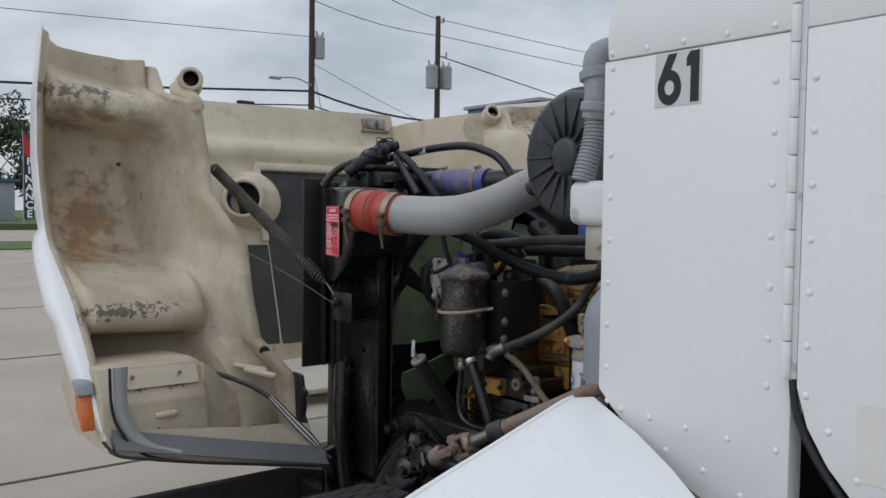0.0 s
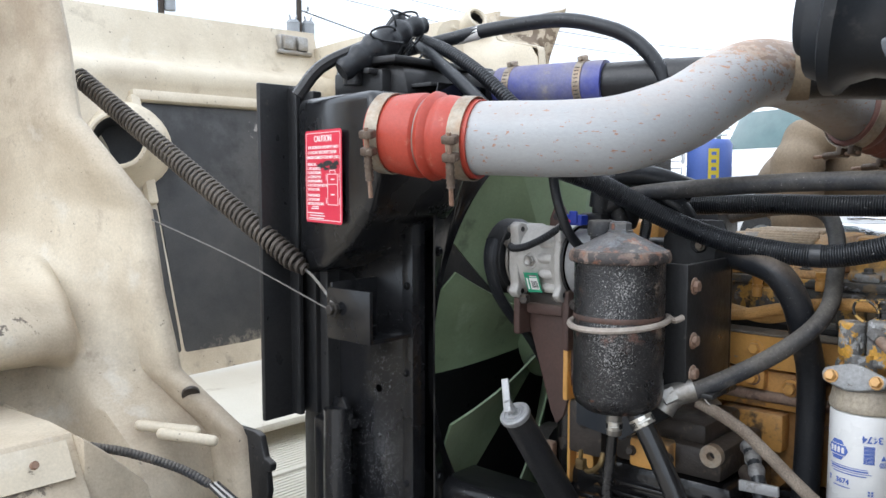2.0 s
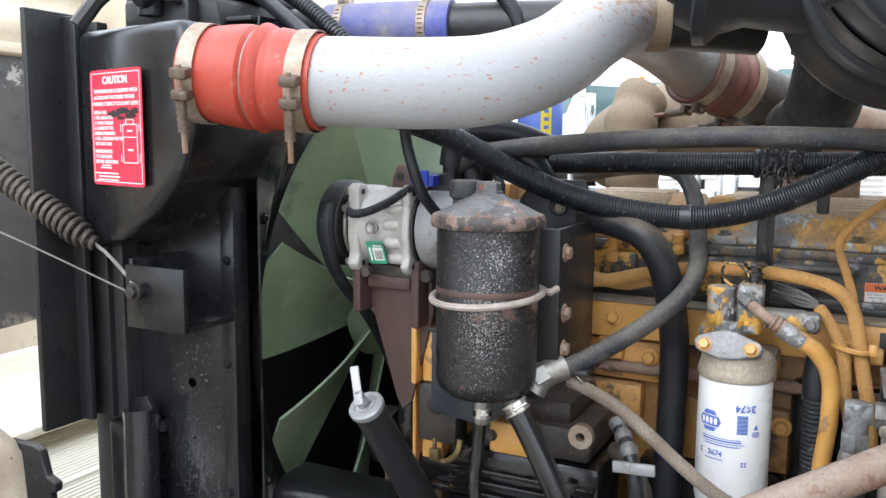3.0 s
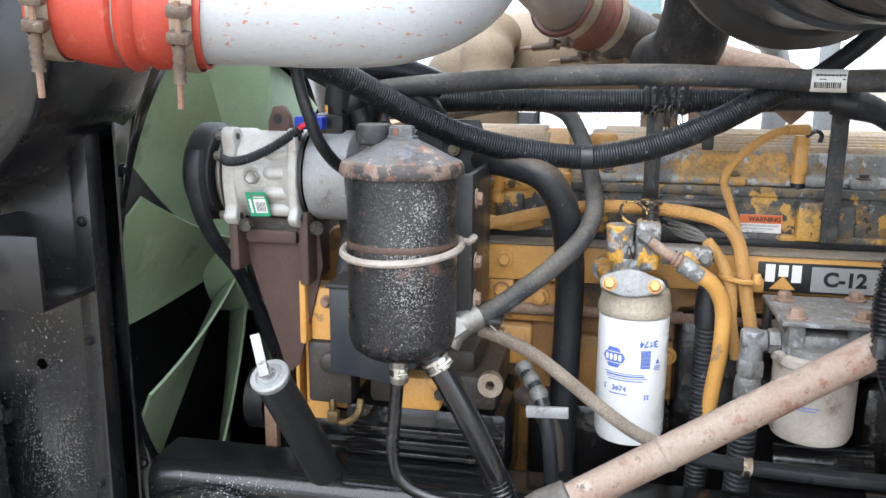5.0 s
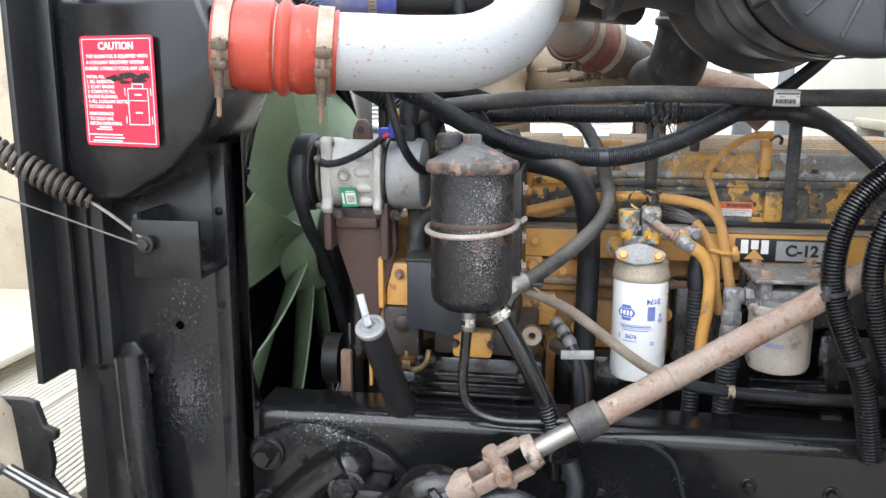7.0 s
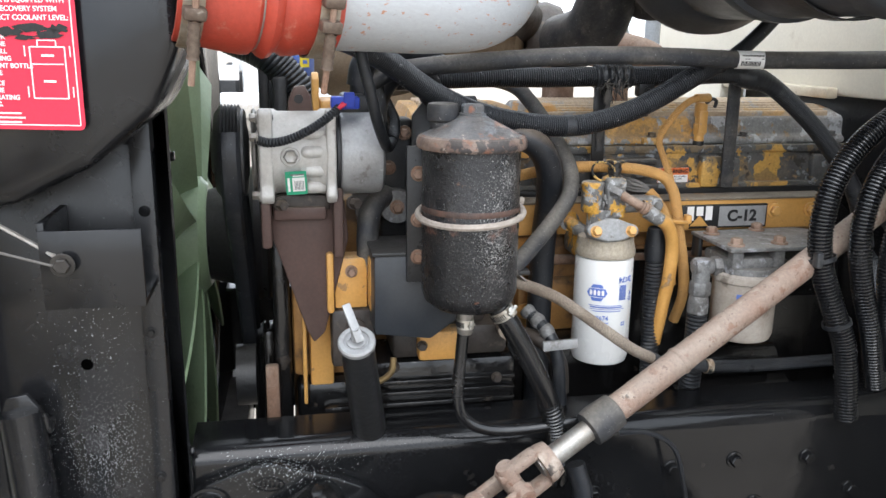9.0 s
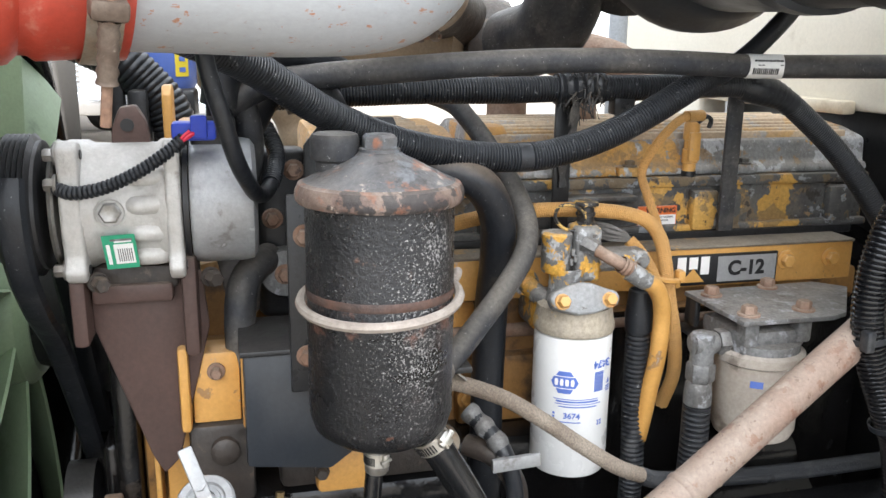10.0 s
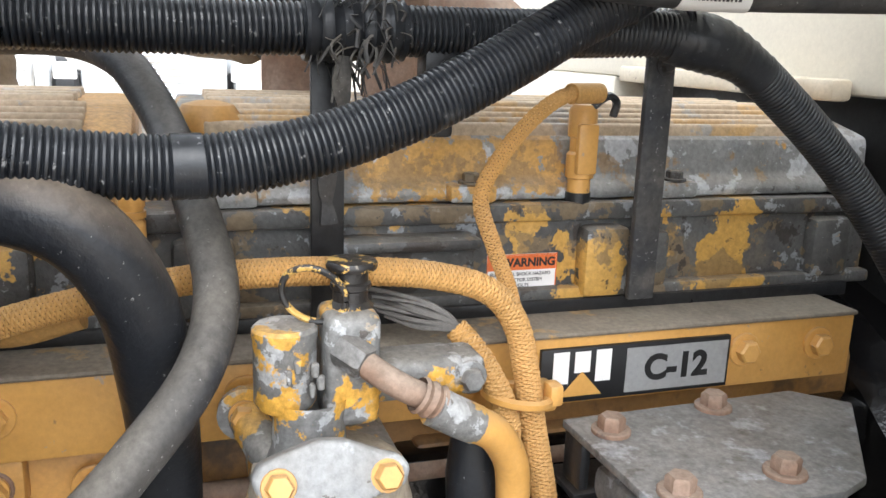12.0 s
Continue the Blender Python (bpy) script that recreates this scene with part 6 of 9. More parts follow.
tbolt_clamp(rear_at + rear_d * 0.012, rear_d, PR + 0.011, cac, (-0.3, 0.1, -1))
tbolt_clamp(rear_at + rear_d * 0.098, rear_d, PR + 0.011, cac, (-0.3, 0.1, -1))

# ---------------------------------------------------------------- upper coolant pipe with blue boots
cool = thing("coolant_pipe", (1.65, 1.85, 1.70), "black upper pipe joined by a blue silicone hose", "pipe")
part("pipe", tube([(1.60, 2.16, 1.665), (1.625, 2.06, 1.672), (1.645, 1.93, 1.672), (1.67, 1.80, 1.672), (1.70, 1.66, 1.672), (1.76, 1.50, 1.672), (1.84, 1.38, 1.668)], 0.0345, 24, 0.015), BLACK_DULL, cool)
bd = (Vector((1.67, 1.77, 1.672)) - Vector((1.643, 1.945, 1.672))).normalized()
part("blue_hose", tube([(1.640, 1.965, 1.672), (1.655, 1.86, 1.672), (1.671, 1.775, 1.672)], 0.039, 28, 0.012), BLUE, cool, "blue silicone hose")
for k in (0.025, 0.155):
    band_clamp("clamp", Vector((1.640, 1.965, 1.672)) + bd * k, bd, 0.0392, 0.013, cool, (-0.2, 0, 1), CLAMP_OLD, "wide band clamp")
part("tan_boot", tube([(1.725, 1.585, 1.672), (1.765, 1.49, 1.672)], 0.037, 24, 0.015), TAN, cool)

# hoses over the radiator
h = thing("top_hose", (1.55, 1.9, 1.75), "black rubber hose with a white printed tag, arched over the radiator", "hose")
part("hose", tube([(1.555, 2.12, 1.746), (1.595, 2.06, 1.762), (1.615, 1.964, 1.774), (1.635, 1.845, 1.777), (1.65, 1.769, 1.759), (1.66, 1.726, 1.738), (1.665, 1.691, 1.704), (1.668, 1.674, 1.672), (1.67, 1.668, 1.635)], 0.0120, 12, 0.01), RUBBER, h)
part("tag", tube([(1.604, 2.04, 1.7655), (1.611, 1.99, 1.7715)], 0.0126, 12, 0.01), PAPER, h, "white printed tag")
for k, (pts, r) in enumerate((([(1.575, 2.10, 1.765), (1.56, 2.02, 1.735), (1.545, 1.93, 1.685), (1.54, 1.86, 1.63), (1.55, 1.80, 1.58)], 0.012), ([(1.57, 2.10, 1.755), (1.54, 2.03, 1.72), (1.515, 1.95, 1.672), (1.50, 1.89, 1.63)], 0.011))):
    single("top_loom" if k == 0 else "top_line", tube(pts, r, 12, ridge=0.002 if k == 0 else 0, pitch=0.006), LOOM if k == 0 else RUBBER, pts[0], "black corrugated loom draped off the radiator top" if k == 0 else "black line running down behind the side tank", "hose")
lump_tape = thing("taped_harness", (1.48, 2.10, 1.72), "lumpy black taped harness lying on the radiator bracket", "wiring")
part("tape", tube([(1.405, 2.12, 1.695), (1.44, 2.105, 1.722), (1.485, 2.09, 1.752), (1.525, 2.082, 1.776), (1.56, 2.075, 1.786)], lambda u: 0.016 + 0.010 * math.sin(math.pi * min(1, u * 1.15)) + 0.0025 * math.sin(u * 37), 12, 0.006), RUBBER, lump_tape)
frays = thing("frayed_wires", (1.56, 2.10, 1.80), "looped black wires tied at the radiator bracket", "wire")
for k, (cx, cz, rx, rz, lean) in enumerate(((1.525, 1.778, 0.024, 0.028, 0.3), (1.515, 1.782, 0.034, 0.024, -0.4), (1.536, 1.760, 0.018, 0.032, 0.9), (1.527, 1.742, 0.018, 0.020, 0.1), (1.47, 1.757, 0.034, 0.012, -0.2))):
    part("loop", tube([(cx + rx * math.cos(a), 2.088 - 0.012 * math.sin(a * 2 + k) - 0.004 * k, cz + rz * math.sin(a + lean)) for a in [0.4 + 0.45 * q for q in range(13)]], 0.0019, 6, 0.005), RUBBER, frays)

# ---------------------------------------------------------------- air cleaner
AC0 = Vector((1.312, 1.142, 1.709))
AD = Vector((0.988, 0.10, 0.01)).normalized()
air = thing("air_cleaner", AC0, "grey-black plastic air cleaner drum with a ribbed cover", "air cleaner")
part("drum", revolve([(0.120, 0.035), (0.134, 0.04), (0.140, 0.07), (0.142, 0.22), (0.148, 0.225), (0.148, 0.245), (0.144, 0.25), (0.142, 0.36), (0.150, 0.37), (0.152, 0.39), (0.165, 0.41), (0.165, 0.43), (0.12, 0.45), (0, 0.46)], AC0, AD, 48), PLASTIC, air)
AC1 = AC0 + Vector((0.0, -0.008, -0.011))
CD = Vector((0.985, -0.11, 0.01)).normalized()
cover = part("cover", revolve([(0, -0.022), (0.030, -0.022), (0.036, -0.018), (0.040, -0.008), (0.114, -0.016), (0.127, -0.010), (0.1335, 0.002), (0.1345, 0.050), (0.128, 0.058)], AC1, CD, 64), PLASTIC, air, "ribbed end cover")
for k in range(16):
    a = 2 * math.pi * k / 16
    part("cover_rib", moved(box(0.041, -0.0024, -0.0178, 0.121, 0.0024, -0.008, 0.0018), Matrix.Translation(AC1) @ frame_of(CD) @ pose(0, 0, 0, 0, 0, math.degrees(a))), PLASTIC, cover)
for k in (15,):
    a = 2 * math.pi * k / 16
    part("cover_lug", moved(revolve([(0.009, 0), (0.016, 0), (0.018, 0.03), (0.009, 0.03)], (0.13, 0, 0.02), (1, 0, 0), 14), Matrix.Translation(AC1) @ frame_of(CD) @ pose(0, 0, 0, 0, 0, math.degrees(a))), PLASTIC, cover)
part("outlet", tube([AC0 + AD * 0.42, AC0 + AD * 0.52 + Vector((0, 0.02, -0.02)), AC0 + AD * 0.58 + Vector((0.03, 0.0, -0.09))], 0.07, 24, 0.02), RUBBER_DUSTY, air)
part("data_tag", moved(box(-0.032, -0.0008, -0.014, 0.032, 0.0008, 0.014, 0.0005), Matrix.Translation(AC0 + AD * 0.36 + Vector((-0.085, 0.10, -0.05)))), PAPER, air, "faded paper tag")
part("mount_strap", revolve([(0.1435, 0.10), (0.1455, 0.10), (0.1455, 0.135), (0.1435, 0.135), (0.1435, 0.10)], AC0, AD, 48), BLACK_DULL, air)
part("inlet_bell", revolve([(0.09, -0.16), (0.095, -0.05), (0.11, -0.02), (0.125, -0.01), (0.128, 0.004), (0.112, 0.01), (0.108, 0.03), (0.085, 0.034), (0.08, 0.05), (0, 0.05)], (1.665, 1.405, 1.755), (-0.1, 0.97, 0.22), 40), PLASTIC, air, "stepped inlet bell")

# cab-front ducting beside the cowl
duct = thing("heater_duct", (1.22, 0.98, 1.6), "silver corrugated duct with elbows and a peeling white box", "duct")
part("elbow", join(tube([(1.235, 0.972, 1.878), (1.218, 0.985, 1.868), (1.215, 0.986, 1.835), (1.213, 0.978, 1.80), (1.213, 0.984, 1.755)], 0.024, 20, 0.01), revolve([(0.024, 0), (0.030, 0.004), (0.030, 0.018), (0.024, 0.022)], (1.2145, 0.984, 1.822), (0, 0.15, 1), 20), revolve([(0.024, 0), (0.029, 0.004), (0.029, 0.016), (0.024, 0.02)], (1.213, 0.982, 1.765), (0, -0.1, 1), 20)), GREY_STEEL, duct)
part("flex_hose", tube([(1.213, 0.984, 1.76), (1.208, 0.983, 1.715), (1.198, 0.986, 1.675), (1.190, 0.990, 1.642)], lambda u: 0.019 + 0.003 * u, 18, ridge=0.003, pitch=0.007), GREY_STEEL, duct, "silver corrugated hose")
part("white_box", join(box(1.175, 0.905, 1.562, 1.27, 1.015, 1.642, 0.018, 4), box(1.20, 0.905, 1.642, 1.25, 0.955, 1.72, 0.012, 3)), WHITE_OLD, duct, "peeling white box")
part("box_bracket", join(box(1.20, 0.93, 1.50, 1.206, 0.99, 1.565, 0.002), hexhead((1.199, 0.96, 1.525), (-1, 0, 0), 0.005, 0.004)), ZINC, duct)
guard = thing("splash_guard", (1.27, 0.98, 1.35), "curved pale grey sheet-metal guard at the cowl corner", "guard")
guard_rows = []
for k in range(17):
    z = 1.262 + 0.0145 * k
    drop = max(0.0, (z - 1.375) / 0.115)
    front = 1.048 - 0.085 * drop ** 2.2
    lean = 0.045 * drop ** 2
    guard_rows.append([(1.285 + lean, front - 0.002, z), (1.268 + lean, front, z), (1.260 + lean, front - 0.018, z), (1.257 + lean, front - 0.045, z), (1.260 + lean, front * 0.5 + 0.447, z), (1.268 + lean, 0.888, z)])
part("sheet", grid_surface(guard_rows, 0.004), GUARD, guard, sharp=60)
part("bolt", hexhead((1.258, 1.0, 1.45), (-1, 0.3, 0), 0.005, 0.004), ZINC, guard)

# ---------------------------------------------------------------- engine
eng = thing("diesel_engine", (1.9, 1.4, 0.75), "yellow diesel engine with flaked paint and a ribbed valve cover", "engine")
block = part("block", box(1.765, 0.88, 0.82, 2.12, 1.66, 1.235, 0.008), DARK_YELLOW, eng)
for y0, y1, z0, z1, x in ((1.45, 1.64, 1.165, 1.225, 1.745), (1.50, 1.60, 1.10, 1.16, 1.738), (1.30, 1.47, 1.06, 1.15, 1.745), (1.10, 1.28, 1.05, 1.20, 1.75), (0.92, 1.08, 1.02, 1.19, 1.755)):
    part("block_cover", box(x, y0, z0, 1.77, y1, z1, 0.006), YELLOW if z0 > 1.09 else DARK_YELLOW, block)
for y, z in ((1.60, 1.205), (1.60, 1.135), (1.49, 1.205), (1.46, 1.10), (1.36, 1.09), (1.31, 1.13)):
    part("block_bolt", hexhead((1.738, y, z), (-1, 0, 0), 0.0095, 0.009), YELLOW, block)
part("lower_side", join(box(1.735, 0.88, 0.80, 1.78, 1.30, 1.196, 0.01), box(1.70, 0.92, 0.86, 1.74, 1.06, 1.12, 0.02), box(1.705, 1.30, 0.80, 1.78, 1.50, 1.06, 0.015)), GREASE, block, "oily black lower side")
part("gallery", tube([(1.742, 1.62, 1.185), (1.742, 1.0, 1.185)], 0.009, 10, 0.05), RUST, block)
rail = part("spacer_rail", box(1.722, 0.93, 1.232, 1.80, 1.635, 1.2835, 0.003), YELLOW_CLEAN, eng, "smooth yellow side rail")
part("rail_lip", box(1.719, 0.93, 1.2825, 1.80, 1.635, 1.2865, 0.002), DUSTY_LIP, rail)
for y, z in ((1.033, 1.262), (0.965, 1.262), (1.40, 1.262), (1.54, 1.262), (1.60, 1.250)):
    part("rail_bolt", hexhead((1.722, y, z), (-1, 0, 0), 0.009, 0.008), YELLOW_CLEAN, rail)
pad = part("bolt_pad", box(1.727, 1.527, 1.198, 1.746, 1.562, 1.2312, 0.003), YELLOW, block, "yellow pad round a rusty bolt")
part("pad_washer", revolve([(0, 0), (0.0115, 0), (0.0120, 0.0010), (0.0110, 0.0022), (0, 0.0022)], (1.7268, 1.5440, 1.2150), (-1, 0, 0), 22), RUST, pad, "rusty washer")
part("pad_bolt", hexhead((1.7246, 1.5440, 1.2150), (-1, 0, 0), 0.0088, 0.008, 1.1), YELLOW_CLEAN, pad)
part("rail_gap", box(1.765, 0.90, 1.284, 2.10, 1.64, 1.296, 0.002), BLACK_DULL, eng)
head = part("cylinder_head", box(1.778, 0.875, 1.293, 2.08, 1.645, 1.366, 0.005), FLAKED, eng)
part("lower_flange", box(1.768, 0.875, 1.2935, 1.782, 1.645, 1.304, 0.003), FLAKED, head)
part("upper_flange", box(1.772, 0.875, 1.354, 1.782, 1.645, 1.3675, 0.003), FLAKED, head)
for y0, y1, z0, z1, x in ((1.112, 1.150, 1.296, 1.350, 1.762), (1.075, 1.108, 1.300, 1.345, 1.766), (1.235, 1.33, 1.315, 1.345, 1.764), (1.40, 1.44, 1.298, 1.35, 1.764), (1.52, 1.56, 1.30, 1.35, 1.764), (0.90, 0.94, 1.30, 1.35, 1.766)):
    part("head_boss", box(x, y0, z0, 1.785, y1, z1, 0.006), FLAKED, head)
part("head_shelf", box(1.752, 1.235, 1.340, 1.785, 1.335, 1.348, 0.003), FLAKED, head)


def valve_cover(y0, y1, material):
    c = part("valve_cover", prism([(1.786, 1.367), (1.786, 1.378), (1.795, 1.381), (1.7965, 1.410), (1.801, 1.414), (1.838, 1.4235), (1.870, 1.4275), (1.985, 1.4285), (2.02, 1.415), (2.02, 1.367)], "y", y0, y1, 0.005, 2), material, eng, "ribbed valve cover")
    for k in range(4):
        x, z = 1.8055 + 0.0125 * k, 1.4150 + 0.0030 * k
        part("rib", prism([(x - 0.0042, z - 0.004), (x - 0.0036, z + 0.0058), (x - 0.0015, z + 0.0076), (x + 0.0020, z + 0.0074), (x + 0.0036, z + 0.001)], "y", y0 + 0.030, y1 - 0.016, 0.001, 1), RIB_DUST_LIT, c)
    for k in range(4):
        x = 1.868 + 0.030 * k
        part("rib", prism([(x - 0.005, 1.4270), (x - 0.003, 1.4335), (x + 0.004, 1.4345), (x + 0.007, 1.4275)], "y", y0 + 0.040, y1 - 0.022, 0.0012, 1), RIB_DUST_LIT, c)
    n = max(2, int((y1 - y0) / 0.13))
    for k in range(n):
        y = y0 + 0.03 + (y1 - y0 - 0.06) * k / (n - 1)
        part("cover_foot", box(1.776, y - 0.018, 1.3675, 1.802, y + 0.018, 1.381, 0.004), material, c)
        part("cover_bolt", hexhead((1.785, y, 1.381), (0, 0, 1), 0.0065, 0.006), FLAKED, c)
    return c


valve_cover(1.460, 1.640, COVER_FRONT)
valve_cover(0.868, 1.432, COVER)
part("cover_corner", revolve([(0, 0), (0.022, 0), (0.024, 0.004), (0.023, 0.026), (0.017, 0.0345), (0.008, 0.037), (0, 0.0375)], (1.826, 1.412, 1.397), (0.0, 0.0, 1), 20), YELLOW, eng, "yellow painted corner of the rear cover")
np_ = part("nameplate", box(1.7185, 1.0475, 1.2355, 1.7225, 1.2015, 1.2755, 0.0008), INK_BLACK, rail, "black and grey engine nameplate")
NPM = lambda y, z, o=0.0: facing((1.7183 - o, y, z), (-1, 0, 0))
part("grey_field", sheet(0.085, 0.0335, NPM(1.0925, 1.2555), 0.0005), PLATE_GREY, np_, "grey field")
part("model_text", lettering("C-12", 0.0262, NPM(1.0935, 1.2553, 0.0008), 0.0003, 0.0010), INK_BLACK, np_, "black model lettering")
part("badge_triangle", moved(prism([(-0.0165, -0.0155), (0.0165, -0.0155), (0.0, 0.0025)], "z", 0, 0.0006), NPM(1.170, 1.2555, 0.0002)), YELLOW_CLEAN, np_, "yellow triangle")
for bx, by, bh in ((-0.0165, 0.006, 0.0235), (0.0, 0.0095, 0.0155), (0.0165, 0.006, 0.0235)):
    part("badge_bar", bars([(bx, by, 0.012, bh)], NPM(1.170, 1.2555, 0.0002), 0.0005), INK_WHITE, np_, "white badge shape")
ws = part("warning_sticker", sheet(0.056, 0.0275, facing((1.7775, 1.194, 1.3155), (-1, 0, 0)), 0.0006), INK_WHITE, head, "orange and white warning sticker")
WSM = facing((1.7768, 1.194, 1.3155), (-1, 0, 0))
part("orange_field", sheet(0.054, 0.011, WSM @ Matrix.Translation((0, 0.0072, 0)), 0.0004), INK_ORANGE, ws)
part("heading", lettering("WARNING", 0.0088, WSM @ Matrix.Translation((0.005, 0.0072, 0.0006)), 0.0002, 0.0003), INK_BLACK, ws, "black heading")
part("small_text", join(lettering("ELECTRICAL SHOCK HAZARD", 0.0036, WSM @ Matrix.Translation((-0.001, -0.0015, 0.0003)), 0.0002), lettering("UNIT INJECTOR SYSTEM", 0.0036, WSM @ Matrix.Translation((-0.003, -0.006, 0.0003)), 0.0002), lettering("90 - 120 VOLTS", 0.0036, WSM @ Matrix.Translation((-0.006, -0.0102, 0.0003)), 0.0002)), INK_BLACK, ws)
part("edge", join(*[sheet(w, h, WSM @ Matrix.Translation((x, y, 0.0001)), 0.0003) for w, h, x, y in ((0.056, 0.0008, 0, 0.0133), (0.056, 0.0008, 0, -0.0133), (0.0008, 0.0275, 0.0276, 0), (0.0008, 0.0275, -0.0276, 0))]), INK_ORANGE, ws)
conn = part("injector_plug", join(revolve([(0, 0), (0.0085, 0), (0.0085, 0.012), (0.0105, 0.013), (0.0105, 0.030), (0.0085, 0.032), (0.0085, 0.042), (0.0105, 0.043), (0.0105, 0.062), (0.008, 0.066), (0, 0.066)], (1.782, 1.150, 1.372), (0, 0, 1), 12), box(1.770, 1.142, 1.388, 1.776, 1.158, 1.425, 0.002)), YELLOW_CLEAN, eng, "yellow wiring plug")
part("plug_seat", revolve([(0.0095, 0), (0.0095, 0.012), (0, 0.012)], (1.782, 1.150, 1.362), (0, 0, 1), 12), BLACK_DULL, conn)
part("plug_loop", tube([(1.776, 1.146, 1.437), (1.774, 1.135, 1.445), (1.776, 1.127, 1.440), (1.778, 1.128, 1.430)], 0.003, 6, 0.003), RUBBER, conn)
for yy, z0, z1 in ((1.556, 1.335, 1.392), (1.4615, 1.352, 1.380)):
    spare = part("injector_plug", revolve([(0, 0), (0.0075, 0), (0.0080, 0.002), (0.0080, 0.012), (0.0066, 0.014), (0.0066, 0.020), (0.0080, 0.022), (0.0080, z1 - z0), (0, z1 - z0)], (1.765, yy, z0), (0, 0, 1), 14), YELLOW_CLEAN, eng, "yellow wiring plug")
    part("plug_ring", revolve([(0.0084, 0), (0.0084, 0.004), (0.0070, 0.004)], (1.765, yy, z0 + 0.015), (0, 0, 1), 14), YELLOW, spare)
for y in (1.345, 1.113):
    part("hose_post", join(box(1.742, y - 0.0105, 1.30, 1.748, y + 0.0105, 1.478, 0.001), hexhead((1.742, y - 0.002, 1.468), (-1, 0, 0), 0.005, 0.005)), BLACK_DULL if y > 1.2 else RUBBER_DUSTY, eng, "upright strap bracket")
part("front_cover", join(prism([(1.66, 0.84), (1.84, 0.86), (1.83, 1.22), (1.79, 1.30), (1.66, 1.32)], "x", 1.70, 2.10, 0.012), box(1.68, 1.665, 1.03, 1.72, 1.84, 1.22, 0.01)), DARK_YELLOW, eng)
part("cover_foot", join(box(1.655, 1.66, 0.84, 1.715, 1.835, 1.03, 0.012), box(1.63, 1.74, 0.86, 1.66, 1.80, 1.0, 0.012)), GREASE, eng, "oily black lower front cover")
part("cover_flange", join(box(1.655, 1.780, 1.025, 1.70, 1.815, 1.19, 0.004), box(1.645, 1.820, 1.00, 1.70, 1.826, 1.225, 0.002)), YELLOW_CLEAN, eng)
acc = part("accessory_case", box(1.59, 1.735, 1.168, 1.63, 1.78, 1.24, 0.002), YELLOW_CLEAN, eng, "split yellow casting")
part("case_foot", join(box(1.586, 1.724, 1.08, 1.63, 1.786, 1.166, 0.006), revolve([(0, 0), (0.014, 0), (0.014, 0.008), (0.010, 0.011), (0, 0.011)], (1.586, 1.752, 1.14), (-1, 0, 0), 16)), GRIME_BROWN, acc, "oily brown foot")
part("case_half", box(1.575, 1.7815, 1.165, 1.63, 1.7915, 1.252, 0.004), YELLOW_CLEAN, acc)
part("case_half", box(1.562, 1.722, 1.168, 1.63, 1.734, 1.245, 0.005), YELLOW_CLEAN, acc)
part("case_bolt", hexhead((1.588, 1.757, 1.222), (-1, 0, 0), 0.006, 0.008), RUST, eng)
part("crank_pulley", join(*[revolve([(0.05, 0), (0.11, 0), (0.115, 0.004), (0.108, 0.010), (0.115, 0.016), (0.11, 0.02), (0.05, 0.02)], (1.90, 1.86 + 0.025 * k, 0.93), (0, 1, 0), 32) for k in range(2)]), BLACK_DULL, eng)
part("fan_drive", revolve([(0, -0.11), (0.10, -0.11), (0.115, -0.10), (0.110, -0.09), (0.115, -0.08), (0.110, -0.07), (0.09, -0.06), (0.075, 0.0), (0, 0.0)], (FAN.x, 1.975, FAN.z), (0, 1, 0), 32), BLACK_DULL, eng)
part("belt", join(tube([(1.545, 1.911, 1.42), (1.538, 1.911, 1.385), (1.556, 1.911, 1.335), (1.600, 1.911, 1.285), (1.659, 1.911, 1.235), (1.727, 1.910, 1.15), (1.79, 1.908, 1.05), (1.83, 1.906, 0.95)], 0.0125, 8, 0.02, flat=0.5), tube([(1.655, 1.911, 1.43), (1.70, 1.91, 1.33), (1.76, 1.905, 1.20), (1.85, 1.905, 1.05)], 0.0125, 8, 0.03, flat=0.5)), RUBBER, eng, "ribbed black drive belt")
part("gear_housing", join(box(1.672, 1.842, 0.84, 1.76, 1.868, 1.30, 0.008), box(1.70, 1.868, 0.84, 1.76, 1.885, 1.10, 0.006)), GREASE, eng, "oily black front housing")
part("housing_stay", box(1.655, 1.862, 0.88, 1.672, 1.882, 1.06, 0.004), RUST, eng, "rusty upright stay")
part("idler_pulley", join(revolve([(0, 0), (0.02, 0), (0.045, 0.004), (0.048, 0.002), (0.048, 0.032), (0.045, 0.030), (0, 0.030)], (1.73, 1.895, 1.02), (0, 1, 0), 28), hexhead((1.73, 1.925, 1.02), (0, 1, 0), 0.009, 0.008)), BLACK_DULL, eng, "black idler pulley")
part("oil_pan", box(1.72, 0.9, 0.62, 2.1, 1.7, 0.82, 0.03), GREASE, eng)

# air compressor low on the engine side
comp = thing("air_compressor", (1.62, 1.62, 0.98), "greasy black finned air compressor with yellow ports", "compressor")
cbody = part("body", join(box(1.585, 1.515, 0.94, 1.75, 1.735, 1.085, 0.012), box(1.60, 1.53, 0.85, 1.75, 1.72, 0.95, 0.02)), GREASE, comp)
for k in range(5):
    part("fin", box(1.572, 1.520, 0.985 + 0.017 * k, 1.60, 1.730, 0.992 + 0.017 * k, 0.002), GREASE, cbody)
part("head", join(box(1.585, 1.53, 1.088, 1.74, 1.70, 1.135, 0.008), box(1.60, 1.56, 1.13, 1.73, 1.66, 1.165, 0.01)), GRIME_BROWN, comp)
part("port", box(1.565, 1.600, 1.090, 1.60, 1.665, 1.135, 0.006), YELLOW, comp, "yellow port casting")
